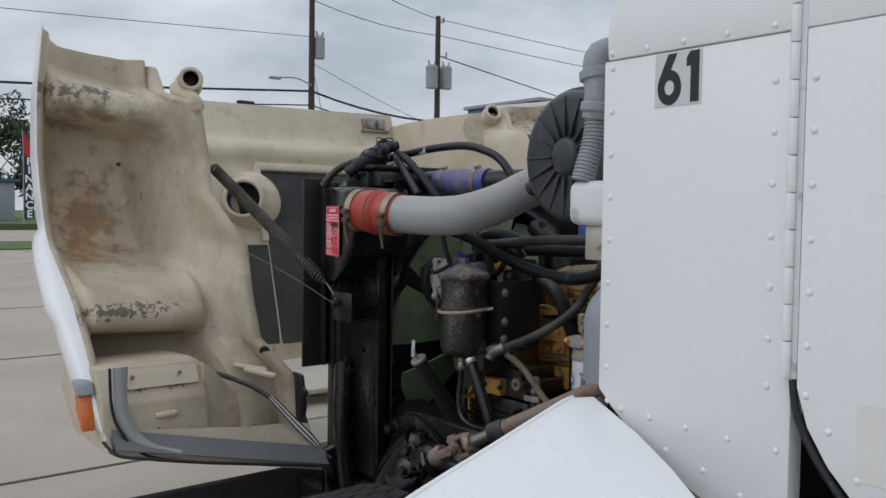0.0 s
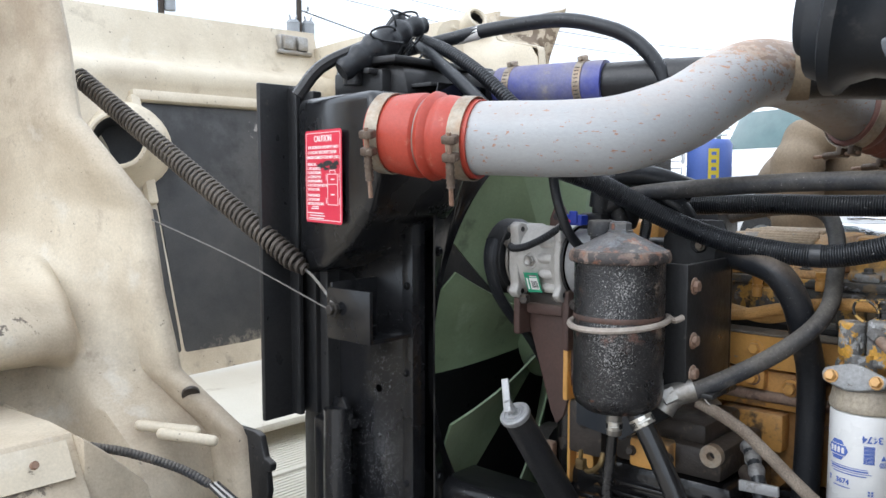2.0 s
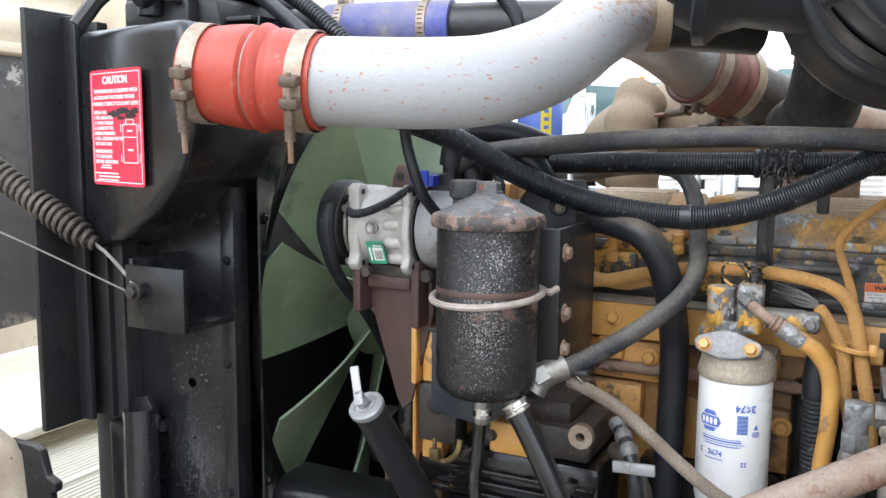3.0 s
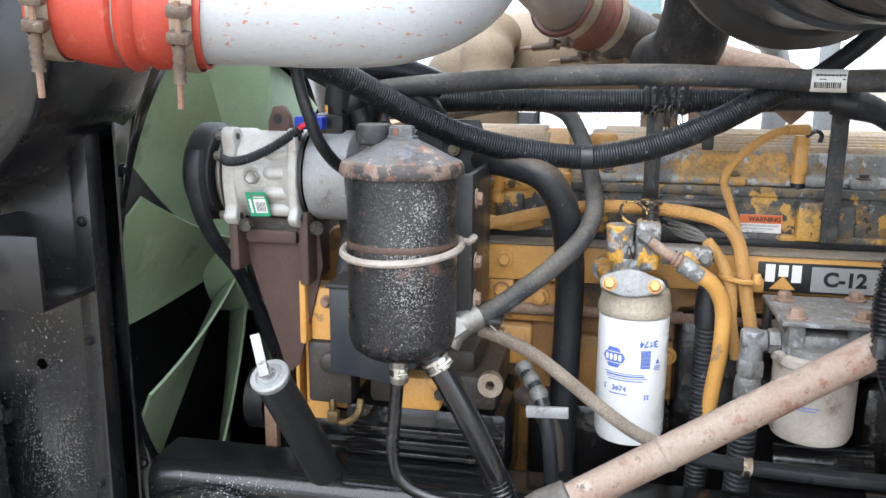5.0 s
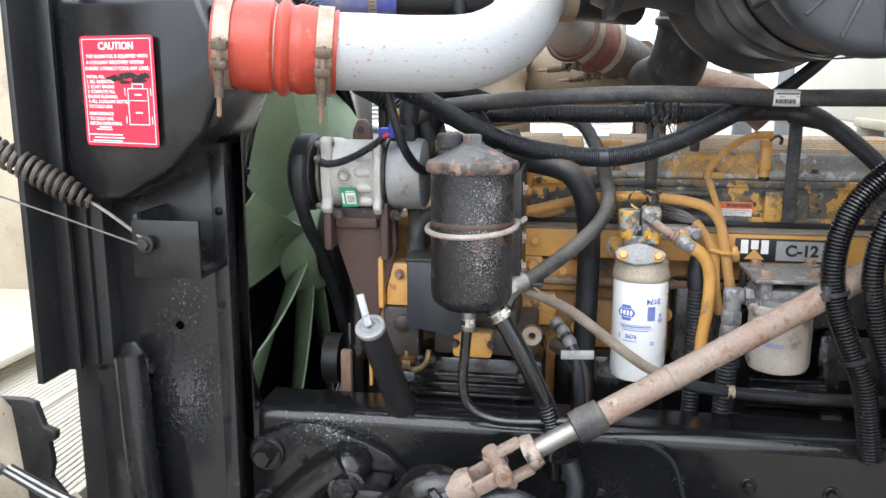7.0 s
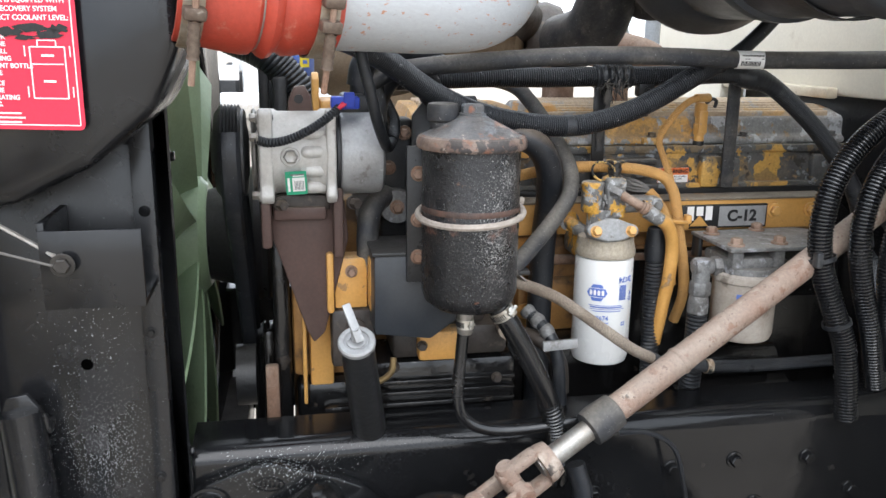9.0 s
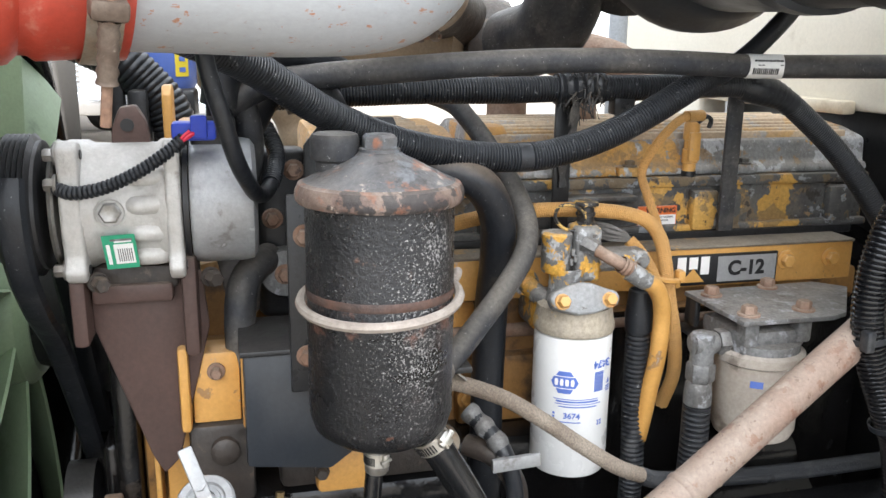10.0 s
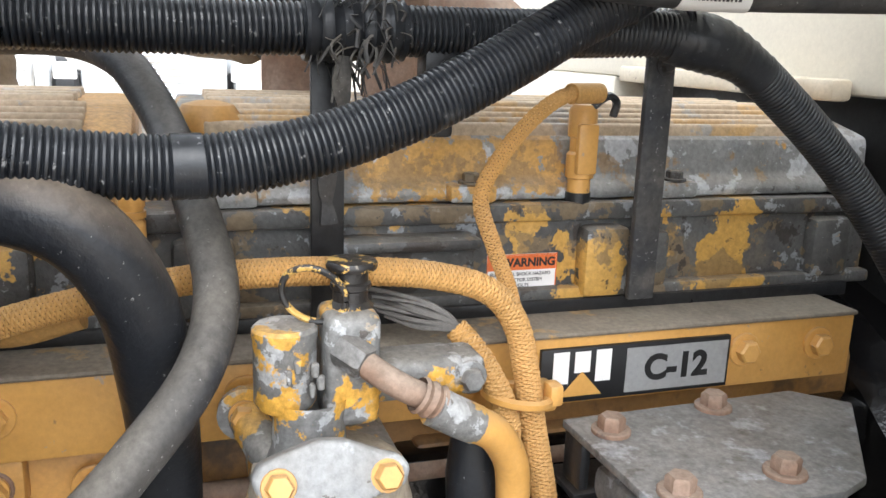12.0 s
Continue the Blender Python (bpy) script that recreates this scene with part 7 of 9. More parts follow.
part("port", revolve([(0.006, 0), (0.016, 0), (0.016, 0.012), (0.006, 0.012), (0.006, 0)], (1.57, 1.535, 1.135), (-1, 0, 0), 16), CLAMP_OLD, comp, "worn pale port ring")
for y, z in ((1.66, 1.115), (1.60, 1.115), (1.70, 1.085), (1.55, 1.06)):
    part("bolt", hexhead((1.566, y, z), (-1, 0, 0), 0.0065, 0.007, 1.2), GRIME_BROWN, comp)
part("elbow", tube([(1.60, 1.50, 1.11), (1.575, 1.475, 1.105), (1.565, 1.455, 1.075), (1.565, 1.45, 1.03)], 0.012, 12, 0.008), GRIME_BROWN, comp)
part("label_tab", moved(box(-0.003, -0.026, -0.007, 0.003, 0.026, 0.007, 0.001), Matrix.Translation((1.545, 1.462, 1.112)) @ pose(0, 0, 0, -3)), ALU_DULL, comp, "pale bent metal tab")

# dipstick / oil filler neck
dip = thing("oil_filler_tube", (1.42, 1.77, 1.0), "black oil filler tube with a pale T-handle cap", "filler tube")
DA, DB = Vector((1.414, 1.765, 1.182)), Vector((1.545, 1.735, 0.98))
part("tube", tube([DA, DA.lerp(DB, 0.5), DB, Vector((1.60, 1.725, 0.93))], lambda u: 0.0205 + 0.004 * u, 20, 0.012), BLACK_DULL, dip)
dd = (DA - DB).normalized()
cap = part("cap", revolve([(0.0215, -0.006), (0.0228, -0.004), (0.0228, 0.002), (0.021, 0.004), (0.016, 0.0035), (0.0145, 0.0015), (0.0125, 0.0015), (0.0115, 0.004), (0.0085, 0.0045), (0.008, 0.002), (0, 0.002)], DA, dd, 28), ALU_DULL, dip, "pale steel cap")
part("handle", join(tube([DA + dd * 0.006, DA + dd * 0.03], 0.0055, 8, 0.006), moved(box(-0.002, -0.0055, -0.024, 0.002, 0.0055, 0.024, 0.0015), Matrix.Translation(DA + dd * 0.026 + Vector((0, 0.002, 0.008))) @ pose(0, 0, 0, -14, 22, 15))), ALU_DULL, cap, "flat T-handle")
part("petcock", join(tube([(1.56, 1.742, 1.075), (1.552, 1.725, 1.070), (1.55, 1.706, 1.084), (1.555, 1.702, 1.105)], 0.0045, 8, 0.005), box(1.543, 1.731, 1.072, 1.556, 1.745, 1.088, 0.002), box(1.546, 1.736, 1.088, 1.552, 1.741, 1.102, 0.001)), BRASS, dip, "dull brass drain cock")

# ---------------------------------------------------------------- bypass filter canister
CAN_C = Vector((1.449, 1.620, 0.0))
can = thing("oil_canister", (1.449, 1.620, 1.18), "black flaking metal canister with a rusty conical lid", "canister")
RC = 0.0598
cb = part("body", revolve([(0, 1.2081), (0.03, 1.2081), (0.045, 1.2125), (0.056, 1.2215), (RC, 1.2341), (RC, 1.3113), (RC + 0.0006, 1.3140), (RC + 0.0006, 1.3221), (RC, 1.3248), (RC, 1.4143)], CAN_C, (0, 0, 1), 56), CAN, can)
lid = part("lid", revolve([(RC, 1.4110), (0.0645, 1.4110), (0.0662, 1.4135), (0.0662, 1.4210), (0.064, 1.4247), (0.060, 1.4268), (0.048, 1.4326), (0.033, 1.4405), (0.021, 1.4463), (0.0165, 1.4492), (0, 1.4500)], CAN_C, (0, 0, 1), 56), CAN_LID, can, "rusty conical lid")
part("lid_rim", revolve([(0.0605, 1.4108), (0.0655, 1.4110), (0.0670, 1.4130), (0.0673, 1.4160), (0.0668, 1.4205), (0.0645, 1.4252), (0.0605, 1.4271)], CAN_C, (0, 0, 1), 56), LID_RIM, lid, "rusty rolled rim")
part("lid_nut", join(revolve([(0.0165, 1.4492), (0.0165, 1.4517), (0.013, 1.4525), (0, 1.4525)], CAN_C, (0, 0, 1), 24), revolve([(0.0145, 1.4517), (0.0145, 1.4604), (0.012, 1.4629), (0, 1.4629)], CAN_C, (0, 0, 1), 6)), CAN_LID, lid)
OC = CAN_C + Vector((0.010, 0.034, 0))
part("vent_cap", revolve([(0.0155, 1.434), (0.0155, 1.441), (0.0188, 1.443), (0.0195, 1.446), (0.0195, 1.459), (0.0180, 1.4625), (0.0150, 1.4635), (0, 1.464)], OC, (0, 0, 1), 28), RUBBER_DUSTY, lid, "dusty black screw cap")
ring = [(1.449 + (RC + 0.005) * math.cos(a), 1.620 + (RC + 0.005) * math.sin(a), 1.331 - 0.006 * math.cos(a - 2.6)) for a in [radians(55 + 15 * k) for k in range(18)]]
part("wire_band", tube(ring + [(1.472, 1.552, 1.335), (1.484, 1.545, 1.339)], 0.0042, 8, 0.006), BAND, can, "pale wire band")
part("seam_rust", revolve([(RC + 0.0003, 1.3347), (RC + 0.0007, 1.3356), (RC + 0.0007, 1.3410), (RC + 0.0003, 1.3419)], CAN_C, (0, 0, 1), 56), SEAM_RUST, cb)
part("drain_fitting", revolve([(0.009, 1.173), (0.0105, 1.175), (0.0105, 1.211), (0, 1.211)], CAN_C + Vector((0, 0.004, 0)), (0, 0, 1), 16), STEEL, can)
brk2 = part("mount_bracket", prism([(1.512, 1.69), (1.520, 1.69), (1.520, 1.560), (1.655, 1.560), (1.655, 1.553), (1.512, 1.553)], "z", 1.225, 1.405, 0.0015), BLACK_DULL, can, "black bolted bracket")
part("bracket_web", prism([(1.5535, 1.235), (1.5535, 1.420), (1.5690, 1.458), (1.640, 1.458), (1.662, 1.430), (1.662, 1.235)], "x", 1.656, 1.662, 0.0015), BLACK_DULL, brk2, "black upright plate with a bolt hole")
part("web_hole", revolve([(0.0135, 0), (0.0140, 0.0012), (0.0125, 0.0020), (0.0105, 0.0008), (0, 0.0008)], (1.6558, 1.6040, 1.422), (-1, 0, 0), 22), INK_BLACK, brk2)
part("web_bolt", hexhead((1.6550, 1.6020, 1.419), (-1, 0, 0), 0.0055, 0.004), CLAMP_OLD, brk2, "worn bolt in the hole")
part("bracket_foot", box(1.521, 1.518, 1.225, 1.60, 1.5525, 1.232, 0.002), BLACK_DULL, can)
for z in (1.255, 1.30, 1.375):
    part("bracket_bolt", hexhead((1.53, 1.552, z), (0, -1, 0), 0.008, 0.006), RUST, brk2)
for z in (1.26, 1.31, 1.37):
    part("bracket_bolt", hexhead((1.511, 1.675, z), (-1, 0.2, 0), 0.007, 0.007), RUST, brk2)
part("tag_plate", moved(box(-0.02, -0.001, -0.022, 0.02, 0.001, 0.022, 0.0005), Matrix.Translation((1.545, 1.54, 1.228)) @ pose(0, 0, 0, -50, 10, 0)), STEEL, brk2)
smb = thing("sheet_metal_box", (1.55, 1.68, 1.14), "smooth dark grey sheet-metal box behind the canister", "box")
part("shell", prism([(1.732, 1.262), (1.732, 1.150), (1.655, 1.140), (1.62, 1.165), (1.62, 1.262)], "x", 1.522, 1.62, 0.004, 2), PLASTIC, smb)
part("top_flange", box(1.519, 1.618, 1.2585, 1.62, 1.735, 1.264, 0.0015), BLACK_DULL, smb, "folded top flange")

hz = thing("canister_drain_hose", (1.449, 1.62, 1.15), "black rubber drain hose with a steel clamp", "hose")
part("hose", tube([(1.449, 1.624, 1.201), (1.449, 1.629, 1.14), (1.448, 1.632, 1.09), (1.447, 1.622, 1.055), (1.445, 1.59, 1.038), (1.443, 1.54, 1.036), (1.442, 1.47, 1.042), (1.448, 1.43, 1.036)], 0.0078, 14, 0.01), RUBBER_GLOSS, hz)
band_clamp("clamp", (1.449, 1.624, 1.187), (0, 0, 1), 0.0095, 0.012, hz, (-0.8, -0.5, 0))
hz2 = thing("canister_feed_hose", (1.44, 1.56, 1.15), "thick black rubber hose with a steel clamp", "hose")
part("hose", tube([(1.442, 1.588, 1.214), (1.440, 1.568, 1.186), (1.440, 1.535, 1.126), (1.443, 1.505, 1.06), (1.455, 1.49, 1.00), (1.47, 1.485, 0.94)], 0.0140, 16, 0.01), RUBBER_GLOSS, hz2)
part("cuff", tube([(1.4425, 1.511, 1.072), (1.4445, 1.503, 1.052), (1.452, 1.493, 1.012), (1.46, 1.489, 0.975)], 0.0160, 16, 0.004, 0.0022, 0.0052), LOOM_GLOSS, hz2, "corrugated lower sleeve")
band_clamp("clamp", (1.4415, 1.578, 1.202), (0, -0.55, -0.8), 0.0146, 0.013, hz2, (-0.8, -0.5, 0.3))

# ---------------------------------------------------------------- refrigerant compressor
AX = Vector((1.600, 0, 1.388))
ac = thing("refrigerant_compressor", (1.60, 1.80, 1.33), "cast aluminium refrigerant compressor with a black clutch pulley", "compressor")
body = part("body", revolve([(0.050, 0), (0.0575, 0.002), (0.0575, 0.018), (0.0545, 0.022), (0.0545, 0.075), (0.0575, 0.08), (0.0575, 0.096), (0.048, 0.10), (0, 0.10)], (AX.x, 1.776, AX.z), (0, 1, 0), 44), ALU, ac)
part("rear_head", revolve([(0, 0), (0.050, 0), (0.056, 0.004), (0.0575, 0.012), (0.0575, 0.052), (0.055, 0.058), (0, 0.058)], (AX.x, 1.712, AX.z), (0, 1, 0), 44), ALU_DULL, ac, "grey machined rear head")
part("gasket", revolve([(0.0590, 0), (0.0590, 0.0045), (0, 0.0045)], (AX.x, 1.7708, AX.z), (0, 1, 0), 44), INK_BLACK, ac, "black gasket line")
for y0, y1 in ((1.857, 1.875), (1.7765, 1.790)):
    part("flange", prism([(1.545, 1.330), (1.553, 1.326), (1.566, 1.328), (1.580, 1.345), (1.62, 1.345), (1.62, 1.430), (1.578, 1.432), (1.566, 1.448), (1.552, 1.450), (1.542, 1.444), (1.546, 1.42), (1.5415, 1.40), (1.5415, 1.375), (1.546, 1.35), (1.539, 1.338)], "y", y0, y1, 0.0035, 3), ALU, body)
    for z in (1.338, 1.438):
        part("flange_hole", revolve([(0.0042, 0), (0.0042, 0.001), (0, 0.001)], (1.5545, y0 - 0.0006, z), (0, -1, 0), 14), INK_BLACK, body)
for k, z in enumerate((1.417, 1.394, 1.370, 1.347)):
    part("body_rib", tube([(1.5525 + 7.5 * (z - 1.388) ** 2, 1.823, z), (1.5505 + 7.5 * (z - 1.388) ** 2, 1.812, z), (1.5525 + 7.5 * (z - 1.388) ** 2, 1.788, z)], lambda u: 0.0095 * (1 - 0.5 * (2 * u - 1) ** 4), 12, 0.003), ALU, body)
plug_at = Vector((1.5465, 1.835, 1.389))
part("plug_recess", revolve([(0.0135, -0.002), (0.0135, 0.0015), (0.012, 0.0022), (0.0105, 0.0008), (0, 0.0008)], plug_at, (-1, 0, 0.05), 24), ALU, body)
part("sight_plug", revolve([(0.0095, 0), (0.0095, 0.005), (0.008, 0.006), (0.005, 0.0045), (0, 0.0045)], plug_at, (-1, 0, 0.05), 6), STEEL, body)
LBL = facing((1.5452, 1.829, 1.3550), (-1, 0, -0.36), spin=3)
gl = part("label", sheet(0.027, 0.034, LBL, 0.0006), GREEN_LABEL, body, "green and white label")
part("label_field", sheet(0.016, 0.020, LBL @ Matrix.Translation((0.003, -0.002, 0.0006)), 0.0003), INK_WHITE, gl)
part("label_bars", bars([(0.009 - 0.0018 * q, -0.003, 0.0009, 0.013) for q in range(7)] + [(0.002, 0.0125, 0.018, 0.002)], LBL @ Matrix.Translation((0, 0, 0.001)), 0.0003), CAST_GREY, gl)
part("label_mark", bars([(-0.0095, -0.002, 0.003, 0.020), (0.003, 0.0112, 0.014, 0.003)], LBL @ Matrix.Translation((0, 0, 0.0006)), 0.0003), INK_WHITE, gl)
for z in (1.338, 1.438, 1.414):
    part("clutch_bolt", hexhead((1.556 if z != 1.414 else 1.548, 1.875, z), (0, 1, 0), 0.006, 0.008), STEEL, ac)
part("pulley", revolve([(0, 0), (0.03, 0), (0.04, 0.003), (0.054, 0.003), (0.0575, 0.005), (0.0575, 0.008), (0.061, 0.010)] + [(0.0635 - 0.0035 * (k % 2), 0.0115 + 0.0021 * k) for k in range(11)] + [(0.061, 0.036), (0.057, 0.038), (0.052, 0.042), (0.030, 0.044), (0.026, 0.047), (0, 0.047)], (AX.x, 1.889, AX.z), (0, 1, 0), 48), BLACK_DULL, ac, "black grooved pulley")
part("clutch_plate", revolve([(0, 0), (0.056, 0), (0.058, 0.002), (0.056, 0.005), (0.035, 0.006), (0, 0.006)], (AX.x, 1.879, AX.z), (0, 1, 0), 40), STEEL, ac, "worn steel clutch plate")
part("manifold", join(box(1.580, 1.728, 1.436, 1.625, 1.768, 1.466, 0.005), revolve([(0.012, 0), (0.012, 0.02), (0, 0.02)], (1.60, 1.742, 1.46), (0, 0, 1), 14)), BLACK_DULL, ac)
part("plug", join(box(1.552, 1.745, 1.448, 1.572, 1.782, 1.464, 0.003), box(1.549, 1.752, 1.450, 1.554, 1.766, 1.470, 0.002)), BLUE_PLUG, ac, "blue wiring plug")
part("clutch_wire", tube([(1.552, 1.772, 1.450), (1.545, 1.785, 1.440), (1.538, 1.810, 1.424), (1.535, 1.838, 1.412), (1.538, 1.862, 1.408), (1.548, 1.876, 1.411)], 0.0062, 10, ridge=0.0012, pitch=0.004), RUBBER, ac)
for k in range(2):
    part("lead", tube([(1.552, 1.762 + 0.005 * k, 1.456), (1.547, 1.768 + 0.004 * k, 1.452), (1.548, 1.776, 1.447)], 0.002, 6, 0.003), RED, ac, "red lead")
part("seat", box(1.575, 1.785, 1.312, 1.65, 1.858, 1.334, 0.004), GRIME_BROWN, ac, "dusty cast seat")
mb = thing("compressor_bracket", (1.62, 1.80, 1.2), "brown primed steel bracket under the refrigerant compressor", "bracket")
part("gusset", prism([(1.872, 1.325), (1.765, 1.325), (1.76, 1.27), (1.795, 1.135), (1.81, 1.12), (1.82, 1.14), (1.868, 1.29)], "x", 1.585, 1.592, 0.003), BROWN, mb)
for bm in (box(1.555, 1.862, 1.265, 1.64, 1.876, 1.345, 0.005), box(1.555, 1.768, 1.25, 1.64, 1.782, 1.345, 0.005), box(1.57, 1.79, 1.30, 1.64, 1.86, 1.318, 0.004)):
    part("ear", bm, BROWN, mb)
part("top_ear", prism([(1.800, 1.42), (1.838, 1.42), (1.836, 1.455), (1.828, 1.474), (1.814, 1.476), (1.806, 1.462)], "x", 1.60, 1.612, 0.003), BROWN, mb)
part("ear_hole", revolve([(0.006, 0), (0.006, 0.001), (0, 0.001)], (1.5996, 1.822, 1.458), (-1, 0, 0), 14), INK_BLACK, mb)
for y in (1.852, 1.757):
    part("bolt", hexhead((1.556, y, 1.326), (-1, -0.5, 0), 0.0075, 0.012, 1.2), GRIME_BROWN, mb)

# ---------------------------------------------------------------- fuel filter and its head
FIL = Vector((1.648, 1.361, 0.0))
RF = 0.0448
ff = thing("fuel_filter", (1.648, 1.358, 1.02), "white spin-on fuel filter with blue print", "filter")
fb = part("can", revolve([(0, 1.046), (0.03, 1.046), (0.042, 1.050), (RF, 1.060), (RF, 1.212), (RF - 0.001, 1.216), (RF - 0.004, 1.218), (0, 1.218)], FIL, (0, 0, 1), 48), FILTER_WHITE, ff)


def on_can(centre, r, angle, z, w, h):
    """A curved label on a can: angle of its middle in degrees from -x, towards -y."""
    rows = []
    for z1 in (z - h / 2, z + h / 2):
        rows.append([(centre.x - r * math.cos(radians(angle) + s), centre.y - r * math.sin(radians(angle) + s), z1) for s in [w / r * (k / 10 - 0.5) for k in range(11)]])
    return grid_surface(rows, 0.0004)


RL = RF + 0.0005
def can_shape(centre, r, angle, z, rows):
    """A curved printed shape: half widths at heights over its middle."""
    return grid_surface([[(centre.x - r * math.cos(radians(angle) + h / r * (k / 5 - 1)), centre.y - r * math.sin(radians(angle) + h / r * (k / 5 - 1)), z + dz) for k in range(11)] for dz, h in rows], 0.0004)


part("badge", can_shape(FIL, RL, -32, 1.1670, ((-0.0130, 0.0068), (-0.0072, 0.0102), (-0.0066, 0.0122), (0.0, 0.0158), (0.0066, 0.0122), (0.0072, 0.0102), (0.0130, 0.0068))), INK_BLUE, fb, "plain blue hexagonal badge")
part("badge_rim", join(on_can(FIL, RL + 0.0004, -32, 1.1741, 0.0235, 0.0007), on_can(FIL, RL + 0.0004, -32, 1.1599, 0.0235, 0.0007)), INK_WHITE, fb)
for k in range(4):
    part("badge_bar", can_shape(FIL, RL + 0.0005, -43.5 + 7.6 * k, 1.1670, ((-0.0038, 0.0017), (0.0015, 0.0021), (0.0040, 0.0013))), INK_WHITE, fb)
for pa, pz, pw, ph in ((-14, 1.1470, 0.052, 0.0008), (-12, 1.1442, 0.050, 0.0018), (-10, 1.1412, 0.055, 0.0007), (-20, 1.1380, 0.030, 0.0012), (6, 1.1380, 0.018, 0.0012), (-22, 1.1195, 0.024, 0.0011)):
    part("print_line", on_can(FIL, RL, pa, pz, pw, ph), INK_BLUE, fb)
part("bar_code", join(*[on_can(FIL, RL, 20, 1.1560 + 0.0017 * k, 0.013, 0.0010 if k % 3 else 0.0013) for k in range(14)]), INK_BLUE, fb)
part("print_mark", join(can_shape(FIL, RL, 42, 1.1640, ((-0.003, 0.0032), (0.003, 0.0003))), on_can(FIL, RL, 42, 1.1575, 0.009, 0.0011), on_can(FIL, RL, 42, 1.1550, 0.011, 0.0011), on_can(FIL, RL, 42, 1.1525, 0.008, 0.0011)), INK_BLUE, fb)
part("print_mark", join(*[on_can(FIL, RL, 22 + 5 * (k % 2), 1.1150 + 0.0036 * (k // 2), 0.0024, 0.0024) for k in range(4)] + [on_can(FIL, RL, -46, 1.1250 + 0.004 * k, 0.0026, 0.0024) for k in range(2)]), INK_BLUE, fb)
part("part_digits", moved(lettering("3674", 0.0125, facing((0, 0, 0), (-1, 0, 0), spin=180), 0.0003, 0.0003), Matrix.Translation((FIL.x, FIL.y, 1.1880)) @ pose(0, 0, 0, 0, 0, 24) @ Matrix.Translation((-RF - 0.0006, 0, 0))), INK_BLUE, fb, "part number printed upside down")
part("part_digits", moved(lettering("3674", 0.0095, facing((0, 0, 0), (-1, 0, 0)), 0.0003, 0.0002), Matrix.Translation((FIL.x, FIL.y, 1.1270)) @ pose(0, 0, 0, 0, 0, -20) @ Matrix.Translation((-RF - 0.0006, 0, 0))), INK_BLUE, fb)
fh = thing("fuel_primer_pump", (1.66, 1.35, 1.2), "cast fuel filter head with flaked yellow paint and a hand primer", "primer pump")
part("base", revolve([(0, 1.2185), (0.0455, 1.2185), (0.0465, 1.2215), (0.0465, 1.227), (0.0448, 1.233), (0.0435, 1.239), (0.0425, 1.247), (0.036, 1.252), (0, 1.252)], FIL, (0, 0, 1), 44), DUSTY_COLLAR, fh, "dusty yellow-grey collar")
part("mount_block", box(1.66, 1.315, 1.205, 1.735, 1.40, 1.245, 0.008), FLAKED_MORE, fh)
FN = Vector((-0.93, 0.02, 0.36)).normalized()
fl_out = [(-0.040, 0.002), (-0.036, 0.009), (-0.022, 0.014), (-0.006, 0.0185), (0.008, 0.0175), (0.024, 0.011), (0.036, 0.007), (0.0405, 0.0), (0.037, -0.009), (0.024, -0.012), (0.010, -0.0165), (-0.008, -0.0175), (-0.024, -0.013), (-0.037, -0.008)]
flp = part("flange_plate", moved(prism(fl_out, "z", -0.012, 0.006, 0.003, 3), facing((1.6085, 1.3675, 1.2635), FN)), FLAKED_WHITE, fh, "whitened flange with yellow edges")
for y, z in ((1.3945, 1.2585), (1.3400, 1.2575)):
    part("flange_bolt", hexhead(Vector((1.6085, y, z + 0.003)) + FN * 0.005, FN, 0.0072, 0.0085, 1.25), YELLOW_CLEAN, flp)
part("waist", revolve([(0.026, 0), (0.0205, 0.012), (0.0195, 0.03), (0.021, 0.042)], (1.650, 1.372, 1.248), (0, 0, 1), 24), FLAKED_MORE, fh)
body2 = part("body", revolve([(0.0, 0.0), (0.0145, 0.0), (0.0168, 0.004), (0.0168, 0.038), (0.0175, 0.040), (0.0175, 0.044), (0.0155, 0.046), (0.006, 0.0455), (0, 0.0455)], (1.6525, 1.3845, 1.284), (0, 0, 1), 28), FLAKED_MORE, fh, "cast cylinder with flaked paint")
part("tower", box(1.640, 1.334, 1.272, 1.676, 1.3645, 1.336, 0.006, 3), FLAKED_MORE, fh)
for k, (dy, z, w) in enumerate(((0.0, 1.312, 0.004), (0.005, 1.306, 0.003), (-0.009, 1.309, 0.004), (-0.012, 1.302, 0.004), (-0.007, 1.298, 0.003))):
    part("cast_letter", box(1.6345 + 0.6 * dy * dy, 1.378 + dy, z - 0.004, 1.6385, 1.378 + dy + w, z + 0.004, 0.0008, 1), FLAKED_MORE, body2)
part("arm", box(1.648, 1.282, 1.280, 1.682, 1.342, 1.304, 0.007, 3), FLAKED_MORE, fh)
part("arm_end", join(box(1.652, 1.268, 1.278, 1.684, 1.290, 1.302, 0.006, 3), hexhead((1.652, 1.279, 1.291), (-1, 0, 0), 0.007, 0.007)), FLAKED_MORE, fh)
part("arm_nut", revolve([(0.011, 0), (0.011, 0.010), (0.009, 0.012), (0, 0.012)], (1.660, 1.296, 1.295), (0, -1, -0.1), 6), FLAKED_MORE, fh)
lug = part("side_lug", join(tube([(1.652, 1.385, 1.246), (1.675, 1.394, 1.250), (1.70, 1.4005, 1.257)], 0.0115, 14, 0.006), revolve([(0, 0), (0.0145, 0), (0.016, 0.003), (0.016, 0.010), (0, 0.010)], (1.708, 1.4015, 1.2585), (-1, 0.1, 0.1), 18)), FLAKED_MORE, fh)
part("lug_bolt", hexhead((1.698, 1.4025, 1.2595), (-1, 0.1, 0.1), 0.0078, 0.008, 1.2), YELLOW_CLEAN, lug)
